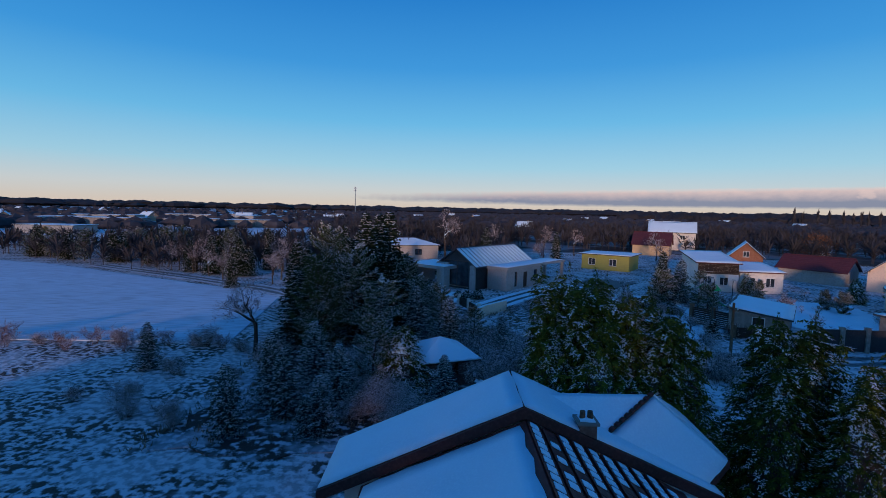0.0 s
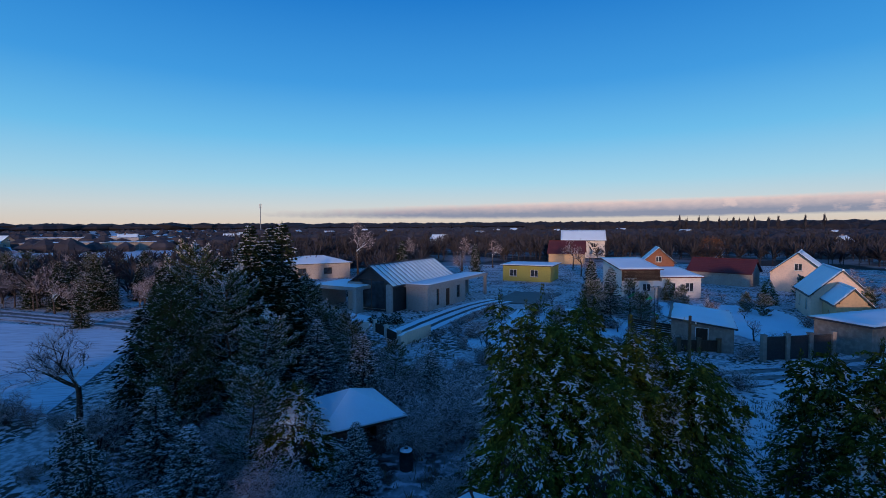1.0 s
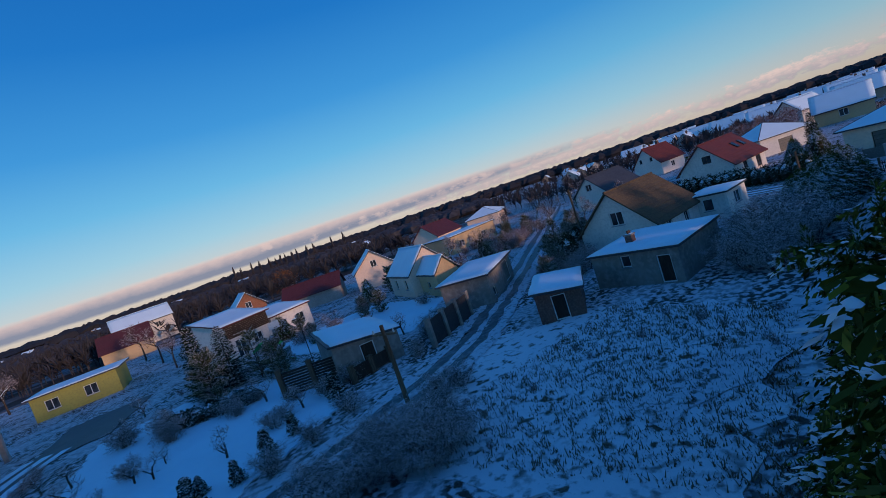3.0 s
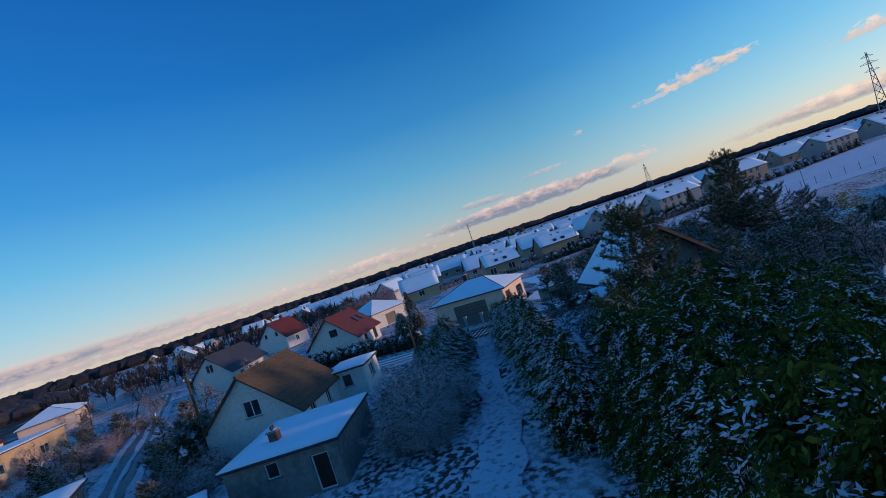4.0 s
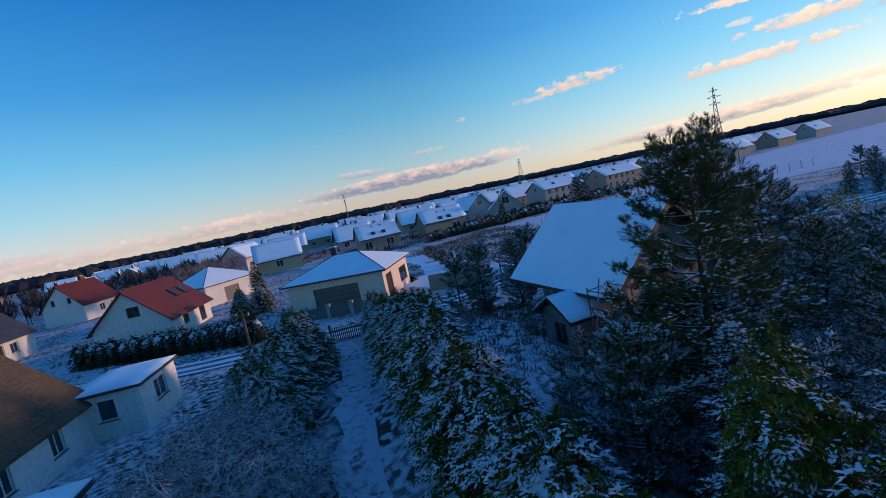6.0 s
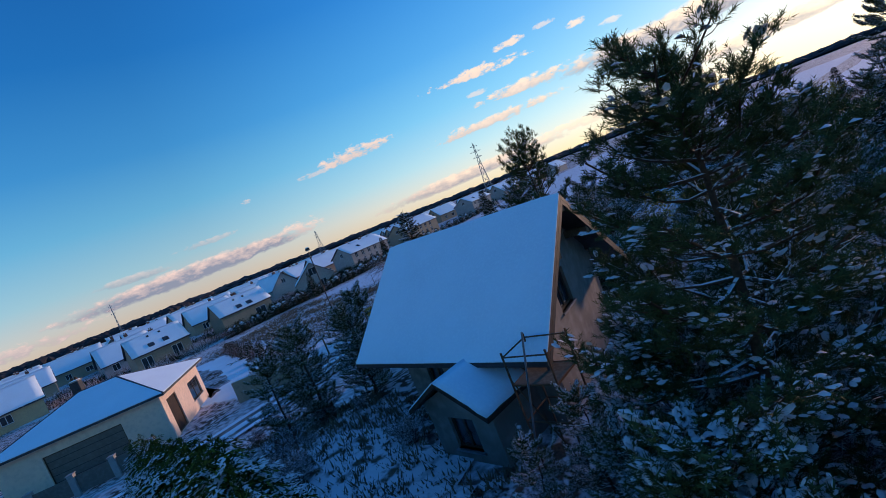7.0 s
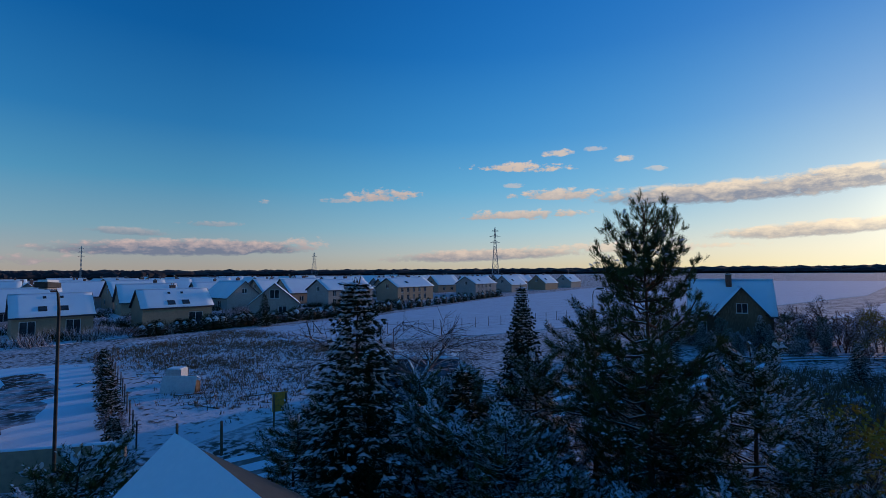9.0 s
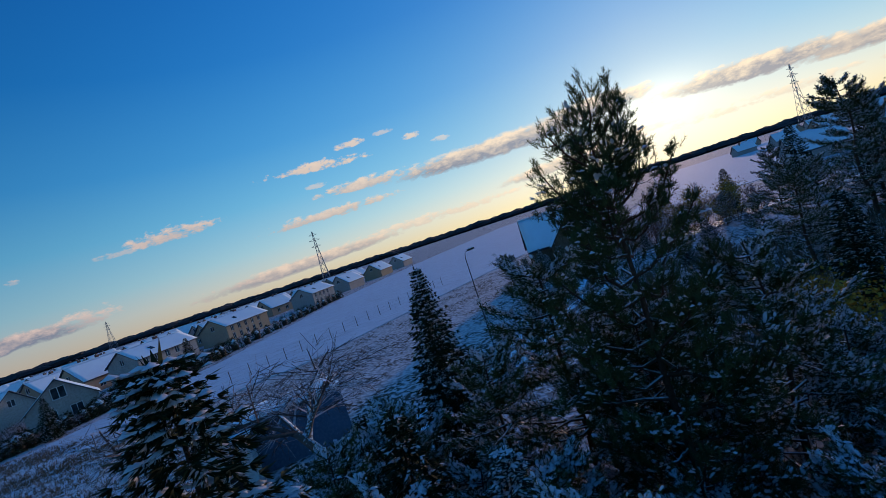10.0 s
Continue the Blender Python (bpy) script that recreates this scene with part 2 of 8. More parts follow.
def ground_mat(name, snow, grass, earth, cover=0.5, scale=0.35, fine=3.0):
    """Thin snow with grass and earth showing through in patches and tufts."""
    def build(nt, bs):
        f1, _ = noise_fac(nt, scale, 6, 0.42, 0.62)
        f2, n2 = noise_fac(nt, fine, 6, cover, cover + 0.14)
        f3, _ = noise_fac(nt, fine * 6, 4, 0.4, 0.7)
        m = nt.nodes.new("ShaderNodeMath")
        m.operation = "MULTIPLY"
        nt.links.new(f1, m.inputs[0])
        nt.links.new(f2, m.inputs[1])
        m2 = nt.nodes.new("ShaderNodeMath")
        m2.operation, m2.use_clamp = "MULTIPLY_ADD", True
        nt.links.new(f2, m2.inputs[0])
        m2.inputs[1].default_value = 0.45
        nt.links.new(m.outputs[0], m2.inputs[2])
        soil = mixc(nt, f3, grass, earth)
        nt.links.new(mixc(nt, m2.outputs[0], snow, soil), bs.inputs["Base Color"])
        bs.inputs["Roughness"].default_value = 0.9
        bs.inputs["Specular IOR Level"].default_value = 0.15
        bump(nt, bs, n2, 0.6, 0.12)
    return material(name, build)


# roof snow tinted bluish, which puts the blue skylight into its colour
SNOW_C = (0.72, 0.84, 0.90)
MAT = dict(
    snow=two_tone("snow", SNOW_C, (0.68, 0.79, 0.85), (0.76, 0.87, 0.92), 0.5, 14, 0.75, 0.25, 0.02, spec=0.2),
    # the same snow on boughs, tinted warm to offset the blue skylight
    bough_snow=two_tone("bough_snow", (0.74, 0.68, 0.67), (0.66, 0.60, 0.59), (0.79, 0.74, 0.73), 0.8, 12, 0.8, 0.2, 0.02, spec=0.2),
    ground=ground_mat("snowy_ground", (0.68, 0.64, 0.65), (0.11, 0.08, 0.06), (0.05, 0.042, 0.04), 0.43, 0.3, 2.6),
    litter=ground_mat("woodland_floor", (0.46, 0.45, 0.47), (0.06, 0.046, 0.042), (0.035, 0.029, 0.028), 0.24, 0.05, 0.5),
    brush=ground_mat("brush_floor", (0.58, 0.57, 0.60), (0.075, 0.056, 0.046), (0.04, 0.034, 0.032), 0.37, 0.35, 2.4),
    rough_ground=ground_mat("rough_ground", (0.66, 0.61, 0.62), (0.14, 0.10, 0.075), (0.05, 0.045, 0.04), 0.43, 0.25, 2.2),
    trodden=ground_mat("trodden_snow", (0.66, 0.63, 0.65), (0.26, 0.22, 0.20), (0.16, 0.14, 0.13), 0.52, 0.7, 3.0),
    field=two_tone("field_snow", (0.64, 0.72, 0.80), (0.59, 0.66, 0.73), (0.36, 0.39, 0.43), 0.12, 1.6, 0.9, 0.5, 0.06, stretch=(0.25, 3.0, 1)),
    slush=two_tone("road_slush", (0.11, 0.098, 0.092), (0.17, 0.155, 0.148), (0.30, 0.285, 0.28), 0.5, 2.5, 0.6, 0.3, 0.02),
    asphalt=two_tone("wet_asphalt", (0.045, 0.045, 0.05), (0.07, 0.07, 0.075), (0.11, 0.11, 0.12), 0.5, 9, 0.55, 0.3, 0.01),
    white=two_tone("white_plaster", (0.76, 0.68, 0.61), (0.68, 0.61, 0.55), (0.56, 0.50, 0.45), 0.4, 5, 0.85, 0.2, 0.006, vary=0.08),
    cream=two_tone("cream_plaster", (0.84, 0.61, 0.46), (0.76, 0.55, 0.42), (0.66, 0.48, 0.37), 0.4, 5, 0.85, 0.2, 0.006, vary=0.08),
    tan=two_tone("tan_plaster", (0.42, 0.30, 0.20), (0.36, 0.26, 0.175), (0.29, 0.21, 0.15), 0.4, 5, 0.85, 0.2, 0.006, vary=0.12),
    sand=two_tone("sand_plaster", (0.62, 0.41, 0.23), (0.54, 0.36, 0.20), (0.46, 0.31, 0.18), 0.4, 5, 0.85, 0.2, 0.006),
    # light plaster greyed to paint in the shade on the seam-roof house
    pale=two_tone("shade_grey_plaster", (0.37, 0.345, 0.33), (0.32, 0.30, 0.285), (0.26, 0.245, 0.235), 0.4, 5, 0.85, 0.2, 0.006, vary=0.06),
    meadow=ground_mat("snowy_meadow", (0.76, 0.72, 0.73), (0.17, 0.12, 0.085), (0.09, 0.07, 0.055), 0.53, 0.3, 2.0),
    grey=two_tone("grey_render", (0.44, 0.38, 0.34), (0.36, 0.31, 0.28), (0.28, 0.245, 0.22), 0.5, 4, 0.9, 0.3, 0.01),
    concrete=two_tone("bare_concrete", (0.28, 0.235, 0.20), (0.19, 0.16, 0.14), (0.33, 0.29, 0.26), 0.5, 3, 0.9, 0.4, 0.01),
    yellow=two_tone("yellow_plaster", (0.38, 0.34, 0.085), (0.33, 0.30, 0.08), (0.27, 0.245, 0.075), 0.4, 5, 0.85, 0.2, 0.006),
    brick=two_tone("old_brick", (0.17, 0.08, 0.06), (0.12, 0.06, 0.05), (0.24, 0.14, 0.11), 1.2, 8, 0.9, 0.5, 0.01),
    orange=two_tone("orange_brick", (0.28, 0.105, 0.06), (0.22, 0.085, 0.05), (0.34, 0.17, 0.10), 1.2, 8, 0.9, 0.5, 0.01),
    red_tile=two_tone("red_roof_tiles", (0.14, 0.025, 0.019), (0.10, 0.020, 0.016), (0.19, 0.045, 0.034), 0.5, 5, 0.6, 0.5, 0.03, vary=0.12),
    maroon=two_tone("maroon_sheet", (0.10, 0.022, 0.027), (0.075, 0.019, 0.023), (0.13, 0.04, 0.042), 0.5, 5, 0.6, 0.3, 0.02),
    moss_tile=two_tone("mossy_roof_sheet", (0.12, 0.080, 0.048), (0.075, 0.052, 0.037), (0.16, 0.105, 0.055), 0.7, 6, 0.95, 0.6, 0.03, stretch=(1, 1, 1)),
    dark_tile=two_tone("dark_roof_sheet", (0.035, 0.035, 0.045), (0.05, 0.05, 0.06), (0.075, 0.075, 0.085), 0.6, 7, 0.55, 0.4, 0.02),
    charcoal=two_tone("charcoal_cladding", (0.022, 0.022, 0.026), (0.035, 0.034, 0.038), (0.05, 0.05, 0.055), 0.6, 9, 0.6, 0.2, 0.01),
    wood=two_tone("weathered_wood", (0.16, 0.10, 0.06), (0.11, 0.07, 0.045), (0.22, 0.15, 0.10), 0.9, 12, 0.85, 0.4, 0.01, stretch=(1, 1, 0.2), vary=0.2),
    dark_wood=two_tone("dark_stained_wood", (0.03, 0.019, 0.014), (0.045, 0.027, 0.019), (0.07, 0.042, 0.03), 0.9, 12, 0.8, 0.4, 0.01, stretch=(1, 1, 0.2), vary=0.2),
    fascia=two_tone("maroon_fascia_board", (0.10, 0.03, 0.025), (0.075, 0.025, 0.02), (0.14, 0.05, 0.04), 0.9, 9, 0.7, 0.3, 0.01),
    metal=two_tone("painted_dark_metal", (0.03, 0.03, 0.033), (0.045, 0.045, 0.05), (0.08, 0.07, 0.065), 1.0, 12, 0.5, 0.1, 0.005, metal=0.4),
    steel=two_tone("galvanised_steel", (0.30, 0.31, 0.33), (0.24, 0.25, 0.27), (0.38, 0.38, 0.4), 1.0, 12, 0.45, 0.1, 0.005, metal=0.7),
    rust=two_tone("rusty_steel", (0.17, 0.075, 0.04), (0.11, 0.06, 0.04), (0.25, 0.12, 0.06), 1.4, 12, 0.8, 0.3, 0.005, metal=0.3),
    frame=two_tone("white_window_frame", (0.68, 0.68, 0.67), (0.6, 0.6, 0.6), None, 1.0, 9, 0.5, 0.0),
    brown_frame=two_tone("brown_window_frame", (0.07, 0.04, 0.025), (0.09, 0.05, 0.03), None, 1.0, 9, 0.5, 0.0),
    glass=glass("window_glass"),
    shutter=two_tone("taupe_shutter", (0.17, 0.145, 0.12), (0.14, 0.12, 0.10), (0.2, 0.175, 0.15), 0.6, 6, 0.6, 0.1, 0.005),
    bark=frosted("brown_bark", (0.075, 0.052, 0.04), SNOW_C, 0.18),
    birch_bark=frosted("birch_bark", (0.17, 0.14, 0.125), SNOW_C, 0.0),
    pine_bark=frosted("pine_bark", (0.11, 0.060, 0.038), SNOW_C, -0.15),
    twig=frosted("frosted_twigs", (0.092, 0.056, 0.045), (0.66, 0.55, 0.53), 0.34),
    birch_twig=frosted("birch_twigs", (0.15, 0.10, 0.085), (0.55, 0.50, 0.50), 0.05),
    red_twig=frosted("reddish_twigs", (0.20, 0.085, 0.06), (0.55, 0.52, 0.55), 0.18),
    spruce=needles("spruce_needles", (0.012, 0.021, 0.010), (0.018, 0.030, 0.013), (0.038, 0.048, 0.018)),
    blue_spruce=needles("bluish_needles", (0.024, 0.036, 0.026), (0.032, 0.045, 0.032), (0.055, 0.072, 0.046)),
    golden_thuja=needles("golden_thuja_foliage", (0.040, 0.052, 0.009), (0.085, 0.090, 0.013), (0.21, 0.20, 0.026)),
    thuja=needles("thuja_foliage", (0.028, 0.040, 0.008), (0.055, 0.066, 0.011), (0.16, 0.165, 0.022)),
    pine=needles("pine_needles", (0.048, 0.064, 0.026), (0.066, 0.082, 0.030), (0.120, 0.128, 0.044)),
    gold=needles("golden_leaves", (0.30, 0.19, 0.03), (0.38, 0.25, 0.04), (0.52, 0.36, 0.06)),
    dry=needles("dry_grass", (0.20, 0.13, 0.08), (0.15, 0.10, 0.065), (0.30, 0.20, 0.12)),
    rusty_leaf=needles("rusty_leaves", (0.24, 0.10, 0.045), (0.18, 0.08, 0.04), (0.32, 0.15, 0.06)),
    far_wood=two_tone("far_wood", (0.024, 0.022, 0.026), (0.030, 0.027, 0.031), (0.038, 0.034, 0.037), 0.01, 0.08, 0.95, 0.0),
    # mauve tone paints the haze of distance into the far trees
    far_bare=two_tone("far_bare_trees", (0.048, 0.043, 0.050), (0.036, 0.033, 0.040), (0.075, 0.068, 0.076), 0.02, 0.3, 0.95, 0.0),
    bluebox=two_tone("blue_site_cabin", (0.10, 0.16, 0.24), (0.08, 0.13, 0.20), (0.14, 0.2, 0.27), 0.8, 8, 0.6, 0.1, 0.01),
    plastic=two_tone("white_plastic", (0.66, 0.66, 0.64), (0.58, 0.58, 0.57), (0.5, 0.5, 0.5), 1, 8, 0.5, 0.0),
    ochre=two_tone("ochre_board", (0.78, 0.36, 0.05), (0.68, 0.31, 0.05), (0.40, 0.22, 0.07), 1, 8, 0.6, 0.0),
    green=two_tone("bright_green_plastic", (0.05, 0.42, 0.10), (0.05, 0.36, 0.09), None, 1, 8, 0.5, 0.0),
    lamp=two_tone("grey_lamp_glass", (0.4, 0.4, 0.42), (0.35, 0.35, 0.37), None, 1, 8, 0.2, 0.0),
)

# ---- building tools ----
class Shape:
    """Vertices and faces of one mesh."""

    def __init__(self):
        self.v, self.f = [], []

    def face(self, pts):
        n = len(self.v)
        self.v += [tuple(p) for p in pts]
        self.f.append(tuple(range(n, n + len(pts))))

    def hexa(self, p):
        """Eight corners: the lower four round, then the upper four."""
        n = len(self.v)
        self.v += [tuple(q) for q in p]
        self.f += [(n + 3, n + 2, n + 1, n), (n + 4, n + 5, n + 6, n + 7)]
        self.f += [(n + i, n + (i + 1) % 4, n + 4 + (i + 1) % 4, n + 4 + i) for i in range(4)]
        return self

    def box(self, x0, x1, y0, y1, z0, z1):
        return self.hexa([(x0, y0, z0), (x1, y0, z0), (x1, y1, z0), (x0, y1, z0), (x0, y0, z1), (x1, y0, z1), (x1, y1, z1), (x0, y1, z1)])

    def slab(self, poly, thick):
        """A flat or sloping polygon, thickened downwards; its corners run anticlockwise from above."""
        n, k = len(self.v), len(poly)
        self.v += [tuple(p) for p in poly] + [(p[0], p[1], p[2] - thick) for p in poly]
        self.f.append(tuple(range(n, n + k)))
        self.f.append(tuple(range(n + 2 * k - 1, n + k - 1, -1)))
        self.f += [(n + k + i, n + k + (i + 1) % k, n + (i + 1) % k, n + i) for i in range(k)]
        return self

    def tube(self, pts, radii, sides=6, cap=True):
        pts = [Vector(p) for p in pts]
        n = len(self.v)
        for i, p in enumerate(pts):
            d = (pts[min(i + 1, len(pts) - 1)] - pts[max(i - 1, 0)])
            d = d.normalized() if d.length > 1e-6 else Vector((0, 0, 1))
            a = d.cross(Vector((0, 0, 1)) if abs(d.z) < 0.9 else Vector((1, 0, 0))).normalized()
            b = d.cross(a)
            for s in range(sides):
                w = 2 * math.pi * s / sides
                self.v.append(tuple(p + (a * math.cos(w) + b * math.sin(w)) * radii[i]))
        for i in range(len(pts) - 1):
            for s in range(sides):
                q, r = n + i * sides + s, n + i * sides + (s + 1) % sides
                self.f.append((q, r, r + sides, q + sides))
        if cap:
            e = n + (len(pts) - 1) * sides
            self.f.append(tuple(range(e + sides - 1, e - 1, -1)))
            self.f.append(tuple(range(n, n + sides)))
        return self

    def bar(self, a, b, r):
        return self.tube([a, b], [r, r], 4)

    def extend(self, verts, faces):
        n = len(self.v)
        self.v += [tuple(p) for p in verts]
        self.f += [tuple(i + n for i in f) for f in faces]
        return self

    def mesh(self, name):
        me = bpy.data.meshes.new(name)
        me.from_pydata(self.v, [], self.f)
        me.update()
        return me


def part(name, shape, mat, parent=None, label="", smooth=False):
    me = shape.mesh(name) if isinstance(shape, Shape) else shape
    if not me.materials:
        me.materials.append(mat if not isinstance(mat, str) else MAT[mat])
    if smooth:
        me.polygons.foreach_set("use_smooth", [True] * len(me.polygons))
    ob = new(name, me)
    if parent:
        ob.parent = parent
    if label:
        ob["label"] = label
    return ob


def thing(name, x, y, z=0.0, rot=0.0, label="", category="", group="", kind=""):
    ob = new(name)
    ob.empty_display_size = 0.3
    ob.matrix_basis = pose(x, y, z, 0, 0, rot)
    return tagged(ob, label, category, group, kind)


def snow_sheet(shape, o, ex, ey, nx, ny, thick, rnd, ragged=0.06, lumps=0.012):
    """A sheet of lying snow on the parallelogram o, ex, ey with an uneven rim."""
    o, ex, ey = Vector(o), Vector(ex), Vector(ey)
    lx, ly = ex.length, ey.length
    top, low = [], []
    for j in range(ny + 1):
        for i in range(nx + 1):
            a, b = i / nx, j / ny
            rim = i in (0, nx) or j in (0, ny)
            if i == 0:
                a += rnd.uniform(0, ragged) / lx
            if i == nx:
                a -= rnd.uniform(0, ragged) / lx
            if j == 0:
                b += rnd.uniform(0, ragged) / ly
            if j == ny:
                b -= rnd.uniform(0, ragged) / ly
            p = o + ex * a + ey * b
            low.append(p)
            top.append(p + Vector((0, 0, thick * (0.55 if rim else 1.0) + rnd.uniform(-lumps, lumps))))
    n = len(shape.v)
    shape.v += [tuple(p) for p in top] + [tuple(p) for p in low]
    w, k = nx + 1, (nx + 1) * (ny + 1)
    for j in range(ny):
        for i in range(nx):
            q = n + j * w + i
            shape.f.append((q, q + 1, q + 1 + w, q + w))
    ring = [i for i in range(w)] + [j * w + nx for j in range(1, ny + 1)] + [ny * w + i for i in range(nx - 1, -1, -1)] + [j * w for j in range(ny - 1, 0, -1)]
    for a, b in zip(ring, ring[1:] + ring[:1]):
        shape.f.append((n + k + a, n + k + b, n + b, n + a))
    return shape


def wall(shape, p0, p1, z0, top, openings=(), thick=0.3):
    """A wall from p0 to p1 (its outer face on the right hand), z0 up to the line top [(s, z), ...], with openings (s0, s1, z0, z1)."""
    p0, p1 = Vector((*p0, 0)), Vector((*p1, 0))
    d = (p1 - p0)
    length = d.length
    d.normalize()
    n = Vector((-d.y, d.x, 0)) * thick
    xs, zs = [s for s, _ in top], [z for _, z in top]
    cuts = sorted({0.0, length, *(s for s in xs if 0 < s < length), *(s for o in openings for s in o[:2])})
    rows = sorted({z0, *(z for o in openings for z in o[2:] if z > z0)}) + [1e6]
    tops = [float(np.interp(c, xs, zs)) for c in cuts]
    nx, nz = len(cuts) - 1, len(rows) - 1
    index = {}

    def corner(i, j, k):
        p = p0 + d * cuts[i] + n * k + Vector((0, 0, min(rows[j], tops[i])))
        key = (round(p.x, 4), round(p.y, 4), round(p.z, 4))
        if key not in index:
            index[key] = len(shape.v)
            shape.v.append(tuple(p))
        return index[key]

    def solid(i, j):
        if not (0 <= i < nx and 0 <= j < nz) or rows[j] >= max(tops[i], tops[i + 1]) - 1e-4:
            return False
        c, z = (cuts[i] + cuts[i + 1]) / 2, (rows[j] + min(rows[j + 1], max(tops[i], tops[i + 1]))) / 2
        return not any(o[0] < c < o[1] and o[2] < z < o[3] for o in openings)

    def put(*q):
        q = [a for k, a in enumerate(q) if a != q[k - 1]]
        if len(q) > 2:
            shape.f.append(tuple(q))
    for i in range(nx):
        for j in range(nz):
            if not solid(i, j):
                continue
            a, b, c, e = [(i, j), (i + 1, j), (i + 1, j + 1), (i, j + 1)]
            put(corner(*a, 0), corner(*b, 0), corner(*c, 0), corner(*e, 0))
            put(corner(*e, 1), corner(*c, 1), corner(*b, 1), corner(*a, 1))
            for (u, v), near in (((a, b), (i, j - 1)), ((b, c), (i + 1, j)), ((c, e), (i, j + 1)), ((e, a), (i - 1, j))):
                if not solid(*near):
                    put(corner(*u, 1), corner(*v, 1), corner(*v, 0), corner(*u, 0))
    return shape


def window(parent, p0, p1, o, style="frame", kind="window", bars=1, sill=True):
    """A window, door or gate set into the opening o = (s0, s1, z0, z1) of the wall from p0 to p1."""
    p0, p1 = Vector((*p0, 0)), Vector((*p1, 0))
    d = (p1 - p0).normalized()
    n = Vector((-d.y, d.x, 0))
    rot = Matrix((( d.x, n.x, 0, 0), (d.y, n.y, 0, 0), (0, 0, 1, 0), (0, 0, 0, 1)))
    s0, s1, z0, z1 = o
    w, h = s1 - s0, z1 - z0
    fr = Shape()
    t = 0.07
    fr.box(0, w, 0.08, 0.16, 0, t).box(0, w, 0.08, 0.16, h - t, h).box(0, t, 0.08, 0.16, t, h - t).box(w - t, w, 0.08, 0.16, t, h - t)
    for k in range(bars):
        c = w * (k + 1) / (bars + 1)
        fr.box(c - 0.035, c + 0.035, 0.085, 0.155, t, h - t)
    place = Matrix.Translation(p0 + d * s0 + Vector((0, 0, z0))) @ rot
    ob = part(kind, fr, style, parent)
    ob.matrix_basis = place
    part("pane" if kind == "window" else "panel", Shape().box(t * 0.5, w - t * 0.5, 0.11, 0.13, t * 0.5, h - t * 0.5), "glass" if kind == "window" else ("shutter" if kind == "garage_door" else "dark_wood"), ob)
    if kind == "garage_door":
        rows = Shape()
        for k in range(1, 5):
            rows.box(t, w - t, 0.10, 0.115, h * k / 5 - 0.015, h * k / 5 + 0.015)
        part("groove", rows, "metal", ob)
    if sill and kind == "window":
        part("sill", Shape().box(-0.06, w + 0.06, -0.06, 0.08, -0.05, 0.0), "steel", ob)
    return ob


